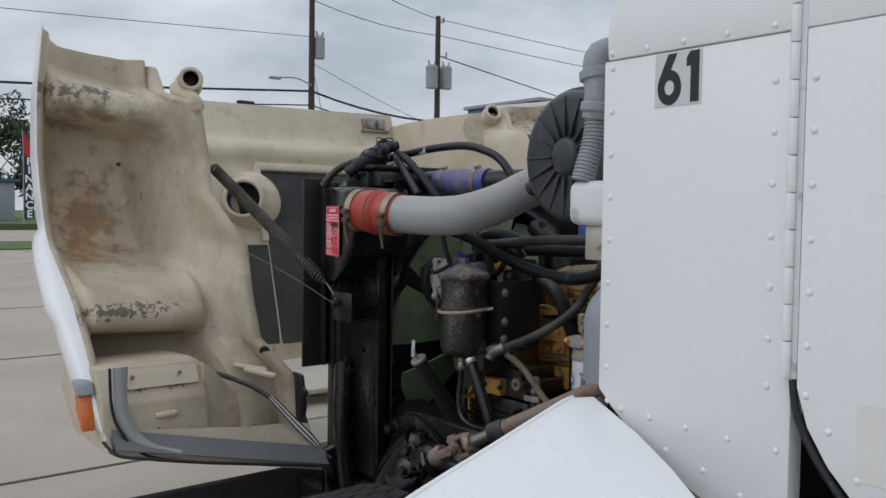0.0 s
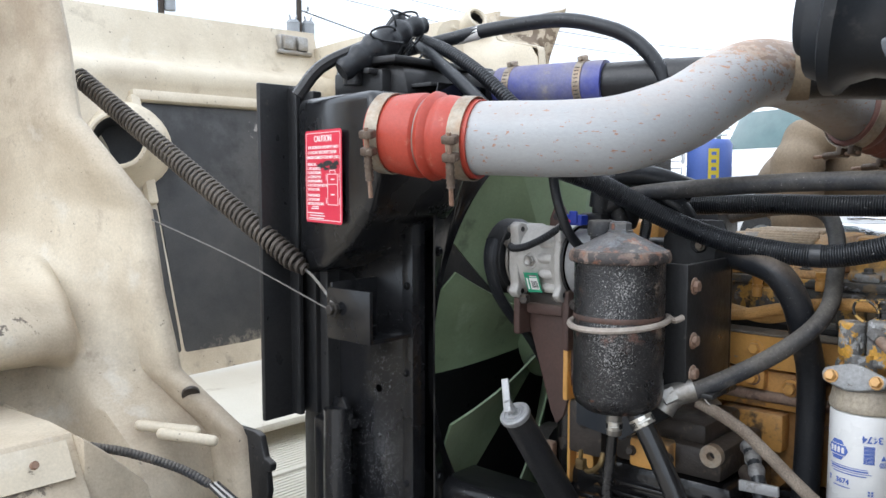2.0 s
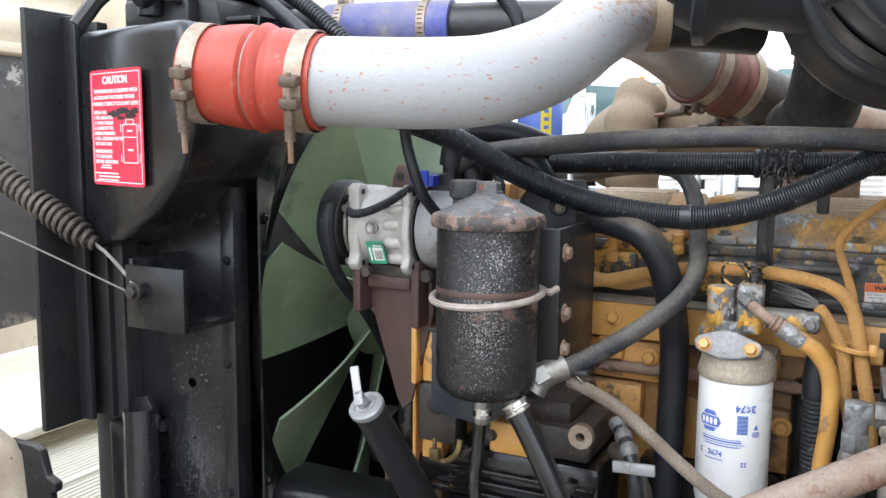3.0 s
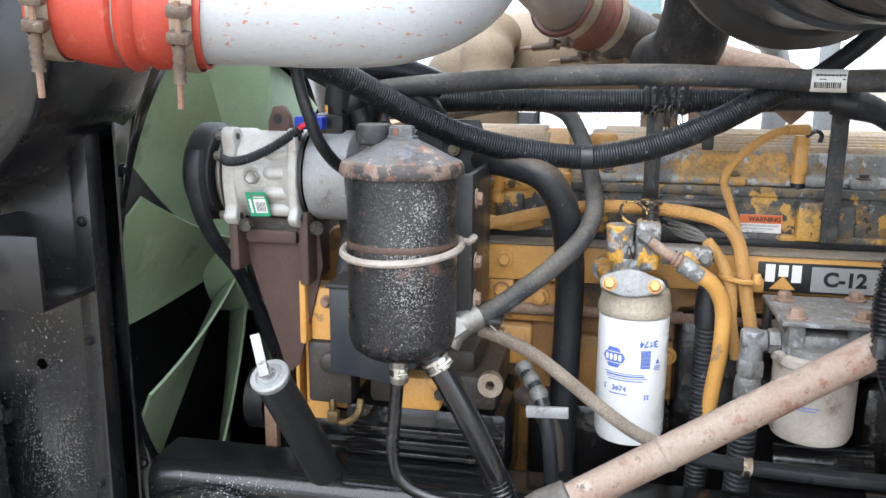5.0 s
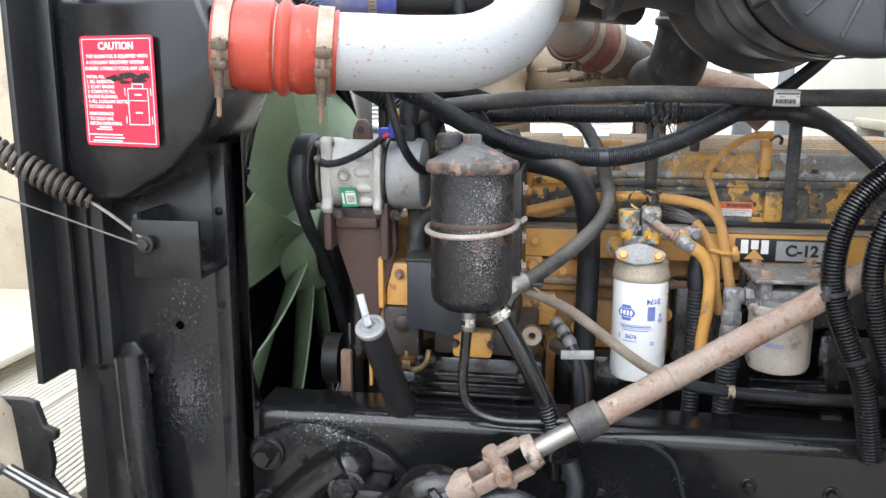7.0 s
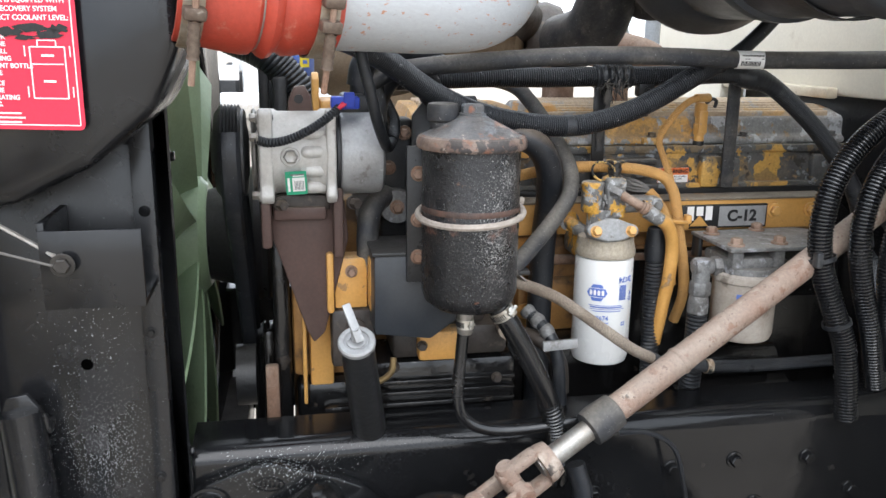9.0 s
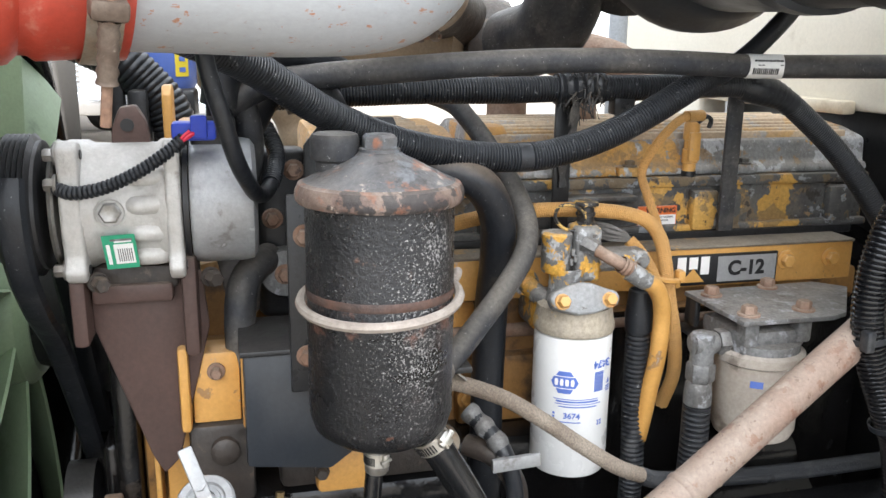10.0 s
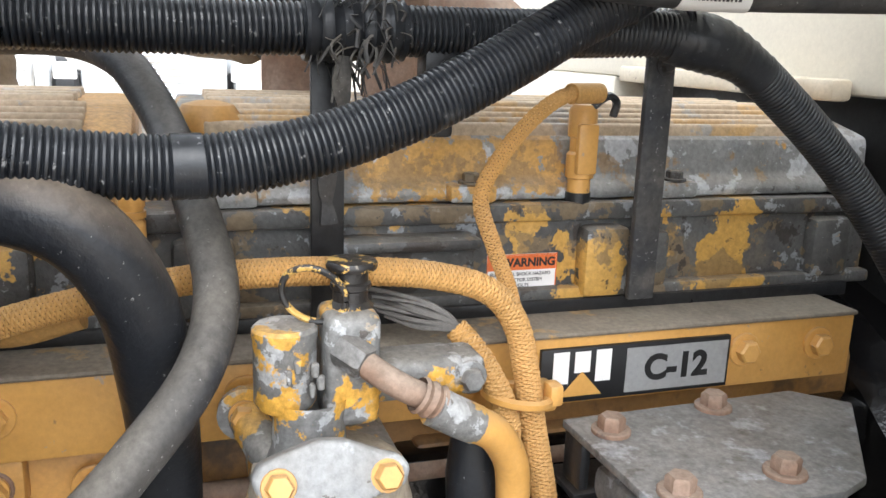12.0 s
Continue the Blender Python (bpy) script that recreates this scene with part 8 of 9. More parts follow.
pr = part("primer_neck", revolve([(0.0125, -0.006), (0.0128, 0.0), (0.0098, 0.003), (0.0098, 0.009), (0.0112, 0.010), (0.0112, 0.013), (0.0098, 0.014), (0.0098, 0.021), (0, 0.021)], (1.661, 1.3475, 1.336), (0, 0, 1), 22), BLACK_YELLOW, fh, "black neck with yellow paint flakes")
part("primer_cap", revolve([(0.0, -0.001), (0.0135, -0.001), (0.0142, 0.0005), (0.0142, 0.0025), (0.0132, 0.0038), (0, 0.0045)], (1.661, 1.3470, 1.3575), (0, 0, 1), 28), BLACK_YELLOW, pr, "flat dusty cap")
part("primer_ring", tube([(1.653 - 0.004 * math.cos(a), 1.3690 - 0.0165 * math.cos(a), 1.3450 + 0.0145 * math.sin(a) - 0.003 * math.cos(a)) for a in [2 * math.pi * k / 20 for k in range(21)]], 0.0019, 8, 0.003), BLACK_YELLOW, pr, "ring strap with chipped yellow paint")
part("outlet_nut", revolve([(0.0098, -0.012), (0.0098, 0.004), (0.0085, 0.006), (0, 0.006)], (1.634, 1.3485, 1.3145), (-0.72, -0.62, -0.3), 6), CAST_GREY, fh)
part("outlet_fitting", join(tube([(1.636, 1.350, 1.316), (1.628, 1.3405, 1.309), (1.621, 1.329, 1.3025), (1.620, 1.317, 1.296)], 0.0072, 14, 0.004), revolve([(0.0095, 0), (0.0105, 0.002), (0.0090, 0.005), (0.0105, 0.008), (0.0090, 0.011), (0.0105, 0.014)], (1.6205, 1.320, 1.2975), (0.02, -0.86, -0.5), 16)), RUST, fh, "rusty hose fitting")
part("ferrule", tube([(1.6205, 1.311, 1.2900), (1.622, 1.297, 1.2815), (1.624, 1.284, 1.2740)], 0.0112, 16, 0.005), FLAKED_MORE, fh, "worn crimp sleeve")

# second filter, under the priming plate
F2 = Vector((1.60, 1.148, 0.0))
sf = thing("secondary_filter", (1.60, 1.148, 1.08), "stained white secondary filter under a bolted plate", "filter")
part("can", revolve([(0, 1.088), (0.034, 1.088), (0.044, 1.092), (0.048, 1.102), (0.048, 1.182), (0.051, 1.184), (0.051, 1.194), (0.046, 1.197), (0, 1.197)], F2, (0, 0, 1), 44), FILTER_OLD, sf)
for pa, pz, pw, ph in ((-34, 1.165, 0.014, 0.008), (-20, 1.140, 0.03, 0.0012), (-22, 1.1365, 0.026, 0.0012)):
    part("can_print", on_can(F2, 0.0485, pa, pz, pw, ph), INK_BLUE, sf)
part("head", join(box(1.575, 1.105, 1.196, 1.66, 1.19, 1.222, 0.008), revolve([(0.045, 1.196), (0.044, 1.206), (0, 1.206)], F2, (0, 0, 1), 32), box(1.572, 1.168, 1.192, 1.592, 1.188, 1.236, 0.005), box(1.572, 1.10, 1.205, 1.592, 1.12, 1.236, 0.005)), CAST_GREY, sf)
tp = part("top_plate", prism([(1.562, 1.198), (1.685, 1.200), (1.690, 1.015), (1.66, 0.985), (1.57, 1.06), (1.560, 1.085)], "z", 1.2345, 1.2405, 0.0015), CAST_GREY, sf, "grey bolted mounting plate")
part("plate_leg", join(box(1.66, 1.19, 1.20, 1.685, 1.198, 1.236, 0.003), box(1.68, 1.02, 1.18, 1.725, 1.19, 1.186, 0.003)), BLACK_DULL, sf)
for x, y in ((1.660, 1.178), (1.676, 1.090), (1.582, 1.179), (1.586, 1.105)):
    part("plate_bolt", hexhead((x, y, 1.2405), (0, 0, 1), 0.0088, 0.009), RUST, tp)
elb = part("elbow", join(revolve([(0, -0.002), (0.0125, -0.002), (0.0135, 0.002), (0.0135, 0.024), (0.012, 0.027), (0, 0.027)], (1.600, 1.233, 1.2045), (0, -1, 0), 18), revolve([(0, -0.0135), (0.0125, -0.0125), (0.0135, -0.009), (0.0135, 0.024), (0, 0.024)], (1.599, 1.2225, 1.2045), (0, 0, -1), 18)), CAST_GREY, sf, "dull grey elbow fitting")
part("inlet_nut", revolve([(0, 0), (0.0145, 0), (0.0155, 0.002), (0.0155, 0.011), (0.0145, 0.013), (0, 0.013)], (1.601, 1.2045, 1.2045), (0, -1, 0), 6), CAST_GREY, elb)
part("swivel_nut", revolve([(0.012, 0), (0.0155, 0.001), (0.0165, 0.004), (0.0165, 0.020), (0.0150, 0.023), (0.012, 0.024)], (1.599, 1.2225, 1.182), (0, 0, -1), 6), CAST_GREY, elb)
part("ferrule", revolve([(0.0125, 0), (0.0148, 0.004), (0.0160, 0.014), (0.0160, 0.028), (0.013, 0.031)], (1.599, 1.2235, 1.160), (0, 0, -1), 20), CAST_GREY, elb)

# ---------------------------------------------------------------- hoses and looms
def hose(name, pts, r, material, label, ridge=0.0, pitch=0.006, seg=16, category="hose"):
    ob = thing(name, pts[len(pts) // 2], label, category)
    part("tube", tube(pts, r, seg, 0.008, ridge, pitch), material, ob)
    return ob


arc = hose("corrugated_hose", [(1.50, 1.775, 1.540), (1.55, 1.715, 1.512), (1.600, 1.642, 1.466), (1.626, 1.572, 1.436), (1.640, 1.498, 1.420), (1.645, 1.428, 1.415), (1.648, 1.373, 1.4235), (1.652, 1.322, 1.440), (1.656, 1.270, 1.465), (1.660, 1.225, 1.490), (1.668, 1.18, 1.512)], 0.0158, LOOM,
           "black corrugated hose sagging across the engine", 0.0014, 0.0034, 24)
part("tape", tube([(1.6446, 1.438, 1.4152), (1.6454, 1.424, 1.4153)], 0.0160, 18, 0.002), LOOM, arc, "scuffed tape joint")
h1 = hose("heater_hose", [(1.605, 1.735, 1.475), (1.61, 1.70, 1.492), (1.615, 1.65, 1.500), (1.620, 1.57, 1.507), (1.625, 1.50, 1.512), (1.63, 1.42, 1.516), (1.633, 1.34, 1.517), (1.635, 1.25, 1.515), (1.634, 1.165, 1.512), (1.60, 1.08, 1.513), (1.56, 1.0, 1.515), (1.52, 0.93, 1.52)], 0.0128, RUBBER_DUSTY, "black rubber heater hose with a white printed label")
HOSE1 = [(1.605, 1.735, 1.475), (1.61, 1.70, 1.492), (1.615, 1.65, 1.500), (1.620, 1.57, 1.507), (1.625, 1.50, 1.512), (1.63, 1.42, 1.516), (1.633, 1.34, 1.517), (1.635, 1.25, 1.515), (1.634, 1.165, 1.512), (1.60, 1.08, 1.513), (1.56, 1.0, 1.515), (1.52, 0.93, 1.52)]
lab = part("label", tube([p for p in smooth_path(HOSE1, 0.006) if 1.132 < p.y < 1.181], 0.0133, 22, 0.005), PAPER, h1, "white printed label with a bar code")
LAB_N = Vector((-0.93, 0.25, -0.10)).normalized()
for p in smooth_path(HOSE1, 0.0022):
    k = round((1.172 - p.y) / 0.0022)
    if 1.146 < p.y < 1.172:
        n = (LAB_N + Vector((0, 0, -0.30))).normalized()
        part("code_bar", sheet(0.0011 if k % 3 else 0.0017, 0.0070, facing(p + n * 0.01335, n), 0.0004), INK_BLACK, lab)
for dz, y0, y1 in ((0.62, 1.172, 1.140), (0.22, 1.166, 1.158), (0.22, 1.146, 1.140)):
    for p in smooth_path(HOSE1, 0.004):
        if y1 < p.y < y0:
            n = (LAB_N + Vector((0, 0, dz))).normalized()
            part("print_line", sheet(0.0032, 0.0021 if dz > 0.5 else 0.0012, facing(p + n * 0.01335, n), 0.0004), INK_BLACK, lab)
knot = hose("main_loom", [(1.72, 1.70, 1.475), (1.725, 1.60, 1.479), (1.73, 1.52, 1.481), (1.73, 1.43, 1.481), (1.732, 1.34, 1.483), (1.73, 1.25, 1.484), (1.725, 1.17, 1.487), (1.70, 1.12, 1.490)], 0.0155, LOOM, "black corrugated wiring loom strapped along the engine", 0.0014, 0.0036, 22)
kb = []
for k in range(70):
    r0 = random.Random(100 + k)
    a = r0.uniform(1.6, 5.2)
    p = Vector((1.7315 + 0.0185 * math.cos(a), 1.333 + r0.gauss(0, 0.011), 1.4835 + 0.0185 * math.sin(a)))
    away = Vector((math.cos(a), r0.uniform(-0.5, 0.5), math.sin(a)))
    q1 = p + away * r0.uniform(0.002, 0.007) + Vector((0, r0.uniform(-0.007, 0.007), r0.uniform(-0.006, 0.005)))
    q2 = q1 + Vector((r0.uniform(-0.003, 0.003), r0.uniform(-0.008, 0.008), -r0.uniform(0.004, 0.020)))
    kb.append(tube([p, q1, q2], r0.uniform(0.0005, 0.0015), 5, 0.002, flat=0.5))
part("tape_wrap", tube([(1.7315, 1.362, 1.4828), (1.7315, 1.35, 1.4828), (1.7315, 1.302, 1.4835)], lambda u: 0.0182 + 0.0011 * math.sin(u * 31) + 0.0006 * math.sin(u * 77), 18, 0.0022), RUBBER, knot, "wrinkled black tape wrap")
part("frayed_threads", join(*kb), RUBBER_DUSTY, knot, "frayed tape threads")
part("hanging_strap", tube([(1.720, 1.340, 1.468), (1.722, 1.341, 1.452), (1.726, 1.339, 1.436), (1.730, 1.343, 1.415), (1.736, 1.347, 1.39), (1.738, 1.345, 1.365)], lambda u: 0.0035 + 0.003 * abs(math.sin(u * 11)), 6, 0.004, flat=0.5), RUBBER_DUSTY, knot)
part("loom_clip", join(box(1.722, 1.263, 1.452, 1.742, 1.290, 1.475, 0.003), box(1.726, 1.269, 1.42, 1.738, 1.284, 1.455, 0.003), hexhead((1.721, 1.276, 1.462), (-1, 0, 0), 0.004, 0.004)), BLACK_DULL, knot, "black plastic clip")
slv = hose("sleeved_cable", [(1.715, 1.20, 1.487), (1.70, 1.13, 1.487), (1.70, 1.085, 1.475), (1.70, 1.04, 1.445), (1.695, 0.99, 1.400), (1.68, 0.95, 1.345), (1.66, 0.925, 1.29), (1.62, 0.93, 1.22)], 0.0142, RUBBER, "black sleeved cable dropping to the chassis", 0.0006, 0.003, 18)
part("tape_wrap", tube([(1.704, 1.135, 1.487), (1.700, 1.11, 1.483), (1.700, 1.085, 1.475), (1.700, 1.066, 1.464)], lambda u: 0.0165 + 0.0022 * math.sin(u * 5.2) + 0.0005 * math.sin(u * 60), 18, 0.003), RUBBER, slv, "bulging black tape wrap")
hose("upper_strap_cable", [(1.665, 1.19, 1.50), (1.67, 1.14, 1.535), (1.68, 1.09, 1.58), (1.69, 1.05, 1.63)], 0.011, RUBBER, "flat black cable rising towards the air cleaner")
chs = hose("coolant_hose", [(1.70, 1.60, 1.402), (1.665, 1.56, 1.407), (1.642, 1.515, 1.402), (1.636, 1.480, 1.388), (1.645, 1.458, 1.352), (1.665, 1.450, 1.30), (1.690, 1.447, 1.237), (1.695, 1.448, 1.14), (1.69, 1.45, 1.02), (1.69, 1.45, 0.9)], 0.0195, RUBBER_TAN, "thick black moulded coolant hose")
band_clamp("clamp", (1.682, 1.578, 1.4045), (-0.66, -0.75, 0.07), 0.0198, 0.012, chs, (-0.6, 0.5, 0.5), CLAMP_OLD, "dirty band clamp")
sc = hose("return_hose", [(1.91, 1.66, 1.452), (1.885, 1.58, 1.468), (1.845, 1.505, 1.472), (1.81, 1.468, 1.462), (1.785, 1.450, 1.441), (1.752, 1.436, 1.414), (1.706, 1.425, 1.382), (1.664, 1.418, 1.346), (1.628, 1.430, 1.316), (1.598, 1.462, 1.285), (1.566, 1.500, 1.258), (1.530, 1.540, 1.235), (1.518, 1.56, 1.229)], 0.0120, RUBBER_DUSTY, "dusty grey rubber hose curving down to a fitting")
part("end_fitting", join(tube([(1.527, 1.548, 1.234), (1.510, 1.57, 1.224), (1.50, 1.58, 1.205)], 0.0165, 14, 0.006), revolve([(0.018, 0), (0.018, 0.018), (0.014, 0.02)], (1.512, 1.567, 1.226), (-0.5, 0.6, -0.4), 6)), STEEL, sc, "steel end fitting")
STEEL_RUN = [(1.535, 1.545, 1.215), (1.532, 1.515, 1.206), (1.528, 1.478, 1.190), (1.523, 1.44, 1.165), (1.518, 1.40, 1.136), (1.52, 1.36, 1.108), (1.53, 1.32, 1.086)]
bl = hose("braided_line", STEEL_RUN, 0.0076, BRAID_STEEL, "steel-braided line ending in a black hose below the filters")
tagged(part("braid", braid(STEEL_RUN, 0.0077, 12, 0.024), BRAID_STEEL, bl), "woven steel sleeve", kind="stuff")
END_RUN = [(1.528, 1.328, 1.090), (1.536, 1.30, 1.077), (1.55, 1.22, 1.062), (1.55, 1.12, 1.058), (1.545, 1.0, 1.062)]
end_hose = part("black_hose", tube(END_RUN, 0.0088, 14, 0.008), RUBBER_GLOSS, bl, "black rubber end")
tagged(part("braid", braid(END_RUN, 0.0089, 12, 0.026), RUBBER, end_hose), "dark woven sleeve", kind="stuff")
band_clamp("clamp", (1.55, 1.225, 1.0625), (0.05, -1, -0.1), 0.0098, 0.010, bl, (-0.8, 0, 0.6), CLAMP_OLD, "small band clamp")
spl = hose("supply_line", [(1.60, 1.50, 1.15), (1.57, 1.475, 1.125), (1.555, 1.462, 1.09), (1.555, 1.455, 1.03), (1.56, 1.45, 0.95)], 0.0095, RUBBER, "black fuel line with a rusty end fitting")
part("end_fitting", tube([(1.60, 1.50, 1.15), (1.585, 1.487, 1.1385), (1.57, 1.475, 1.125), (1.563, 1.469, 1.112)], lambda u: 0.0105 + 0.0012 * math.sin(u * 19), 12, 0.003), CAST_GREY, spl, "rusty end fitting")
hose("yellow_hose", [(1.624, 1.286, 1.275), (1.628, 1.272, 1.266), (1.636, 1.258, 1.245), (1.642, 1.252, 1.222), (1.645, 1.251, 1.195), (1.648, 1.252, 1.165), (1.652, 1.255, 1.135), (1.656, 1.258, 1.10), (1.664, 1.26, 1.06)], 0.0104, YELLOW_CLEAN, "yellow painted rubber fuel hose")
YELLOW_RUN = [(1.735, 1.62, 1.305), (1.72, 1.56, 1.312), (1.712, 1.50, 1.328), (1.705, 1.44, 1.341), (1.70, 1.388, 1.3455), (1.698, 1.33, 1.344), (1.696, 1.285, 1.339), (1.694, 1.252, 1.328), (1.692, 1.234, 1.306), (1.690, 1.226, 1.275), (1.688, 1.219, 1.235), (1.686, 1.208, 1.18), (1.69, 1.203, 1.13), (1.71, 1.205, 1.08)]
yl = hose("yellow_loom", YELLOW_RUN, 0.0079, BRAID_GAP, "yellow braided wiring loom tied along the engine")
tagged(part("braid", braid(YELLOW_RUN, 0.0083, 8, 0.022, 0.0011), BRAID_YELLOW, yl), "woven yellow sleeve", kind="stuff")
BRANCH_RUN = [(1.698, 1.272, 1.304), (1.690, 1.262, 1.292), (1.684, 1.250, 1.272), (1.682, 1.240, 1.245), (1.684, 1.236, 1.20), (1.69, 1.225, 1.15)]
part("branch", tube(BRANCH_RUN, 0.0071, 14, 0.006), BRAID_GAP, yl)
tagged(part("braid", braid(BRANCH_RUN, 0.0075, 8, 0.022, 0.0011), BRAID_YELLOW, yl), "woven yellow sleeve", kind="stuff")
for k in range(8):
    part("bare_wire", tube([(1.696, 1.268 + 0.0012 * (k - 4), 1.301 + 0.0008 * k), (1.697, 1.279 + 0.001 * (k % 3), 1.309 + 0.0016 * (k - 3)), (1.703 + 0.002 * (k % 2), 1.296 + 0.002 * (k % 3), 1.314 + 0.0026 * (k - 3.5)), (1.714 + 0.003 * (k % 3), 1.314 + 0.005 * ((k * 5) % 4), 1.318 + 0.0022 * (k - 3.5) + 0.003 * (k % 2))], 0.0016, 6, 0.004), GREY_WIRE, yl)
part("tie", tube([(1.688 + 0.018 * math.cos(a), 1.232 + 0.021 * math.sin(a), 1.259 + 0.003 * math.sin(a)) for a in [2 * math.pi * k / 14 for k in range(15)]], 0.0035, 6, 0.005), YELLOW_CLEAN, yl, "yellow cable tie")
part("tie_head", join(box(1.676, 1.204, 1.253, 1.69, 1.214, 1.268, 0.003), box(1.70, 1.196, 1.238, 1.722, 1.212, 1.256, 0.003)), YELLOW_CLEAN, yl)
PLUG_RUN = [(1.768, 1.146, 1.447), (1.755, 1.175, 1.447), (1.735, 1.205, 1.437), (1.718, 1.236, 1.414), (1.712, 1.254, 1.385), (1.708, 1.246, 1.355), (1.700, 1.236, 1.325), (1.694, 1.231, 1.295)]
pl = hose("plug_lead", PLUG_RUN, 0.0046, BRAID_GAP, "thin yellow braided lead to an injector plug")
tagged(part("braid", braid(PLUG_RUN, 0.0050, 7, 0.015, 0.0008), BRAID_YELLOW, pl), "woven yellow sleeve", kind="stuff")
part("cuff", tube([PLUG_RUN[0], PLUG_RUN[1]], 0.0072, 12, 0.004), BRAID_YELLOW, pl, "thicker yellow cuff")
hose("short_yellow_loom", [(1.76, 1.62, 1.318), (1.745, 1.575, 1.312), (1.735, 1.53, 1.308), (1.73, 1.49, 1.318)], 0.009, BRAID_YELLOW, "short yellow braided loom below the head")
bk = hose("filter_drain_loom", [(1.668, 1.268, 1.205), (1.668, 1.268, 1.15), (1.666, 1.268, 1.09), (1.66, 1.268, 1.02), (1.66, 1.27, 0.95)], 0.0145, LOOM, "black corrugated loom hanging beside the filter", 0.0025, 0.006)
part("cuff", revolve([(0.016, 0), (0.017, 0.02), (0.014, 0.05), (0.012, 0.052)], (1.668, 1.268, 1.20), (0, 0, 1), 16), RUBBER, bk, "chipped black cuff")
hose("primer_loom", [(1.598, 1.224, 1.13), (1.598, 1.224, 1.08), (1.598, 1.226, 1.02), (1.60, 1.23, 0.94)], 0.0165, LOOM, "black corrugated loom below the elbow fitting", 0.0028, 0.0065)
for k, pts in enumerate(([(1.50, 0.93, 1.50), (1.498, 0.99, 1.455), (1.490, 1.060, 1.405), (1.483, 1.100, 1.35), (1.480, 1.113, 1.286), (1.478, 1.105, 1.23), (1.472, 1.085, 1.174), (1.468, 1.06, 1.11), (1.47, 1.04, 1.0)],
                         [(1.49, 0.91, 1.49), (1.482, 0.955, 1.445), (1.470, 1.015, 1.40), (1.460, 1.055, 1.345), (1.456, 1.068, 1.28), (1.456, 1.055, 1.21), (1.458, 1.03, 1.14), (1.47, 1.0, 1.05)],
                         [(1.50, 0.89, 1.47), (1.48, 0.925, 1.43), (1.46, 0.975, 1.37), (1.448, 1.015, 1.31), (1.446, 1.025, 1.24), (1.45, 1.01, 1.16), (1.46, 0.98, 1.08)])):
    q = hose("chassis_loom", pts, (0.017, 0.0155, 0.015)[k], LOOM_GLOSS, "glossy black corrugated loom dropping from the firewall", 0.0024, 0.0050, 18)
    if k == 0:
        for p, d in (((1.4788, 1.108, 1.245), (-0.06, -0.2, -0.95)), ((1.4705, 1.076, 1.150), (-0.06, -0.3, -0.9))):
            part("tie", revolve([(0.019, -0.003), (0.0205, -0.003), (0.0205, 0.003), (0.019, 0.003)], p, d, 18), RUBBER, q, "cable tie")
        part("tie_head", box(1.458, 1.118, 1.236, 1.470, 1.128, 1.258, 0.002), RUBBER, q)
cl = thing("wire_cluster", (1.50, 0.93, 1.55), "bundle of black wires and plugs strapped at the firewall", "wiring")
for k in range(9):
    r0 = random.Random(40 + k)
    part("wire", tube([(1.53 + 0.012 * (k % 3), 0.94, 1.64), (1.525 + 0.012 * (k % 3) + r0.uniform(-0.01, 0.01), 0.955, 1.56), (1.52 + r0.uniform(-0.015, 0.02), 0.96, 1.49), (1.49 + r0.uniform(-0.02, 0.02), 0.975, 1.44 + r0.uniform(-0.02, 0.02))], 0.005, 8, 0.01), RUBBER, cl)
part("plug", join(box(1.46, 0.965, 1.425, 1.49, 1.0, 1.45, 0.004), box(1.505, 0.955, 1.45, 1.53, 0.985, 1.475, 0.004)), BLACK_DULL, cl)
part("grey_sleeve", tube([(1.50, 0.985, 1.455), (1.49, 0.998, 1.43), (1.475, 1.0, 1.42)], 0.012, 10, 0.006), PAPER, cl)
cline = hose("compressor_line", [(1.485, 1.752, 1.565), (1.482, 1.749, 1.517), (1.484, 1.738, 1.472), (1.498, 1.728, 1.435), (1.530, 1.715, 1.406), (1.573, 1.705, 1.397), (1.612, 1.695, 1.405), (1.643, 1.690, 1.425), (1.668, 1.698, 1.448), (1.680, 1.705, 1.470)], 0.0072, RUBBER, "thin black line looped by the compressor", 0.0, 0.006, 12)
part("ribbed_sleeve", tube([(1.60, 1.698, 1.4015), (1.626, 1.692, 1.413), (1.645, 1.690, 1.427), (1.668, 1.698, 1.448)], 0.0088, 12, ridge=0.0015, pitch=0.004), LOOM, cline)
hose("suction_hose", [(1.60, 1.742, 1.475), (1.60, 1.735, 1.505), (1.61, 1.71, 1.525), (1.64, 1.67, 1.52), (1.67, 1.62, 1.50)], 0.017, RUBBER, "thick black suction hose off the compressor")
hose("front_heater_hose", [(1.64, 1.72, 1.45), (1.63, 1.70, 1.485), (1.635, 1.675, 1.495), (1.65, 1.645, 1.480), (1.665, 1.63, 1.455)], 0.019, RUBBER, "black elbow hose above the engine front")
hose("lower_heater_hose", [(1.66, 1.74, 1.36), (1.64, 1.72, 1.40), (1.62, 1.715, 1.44), (1.615, 1.72, 1.475)], 0.013, RUBBER_DUSTY, "dusty black hose behind the compressor")

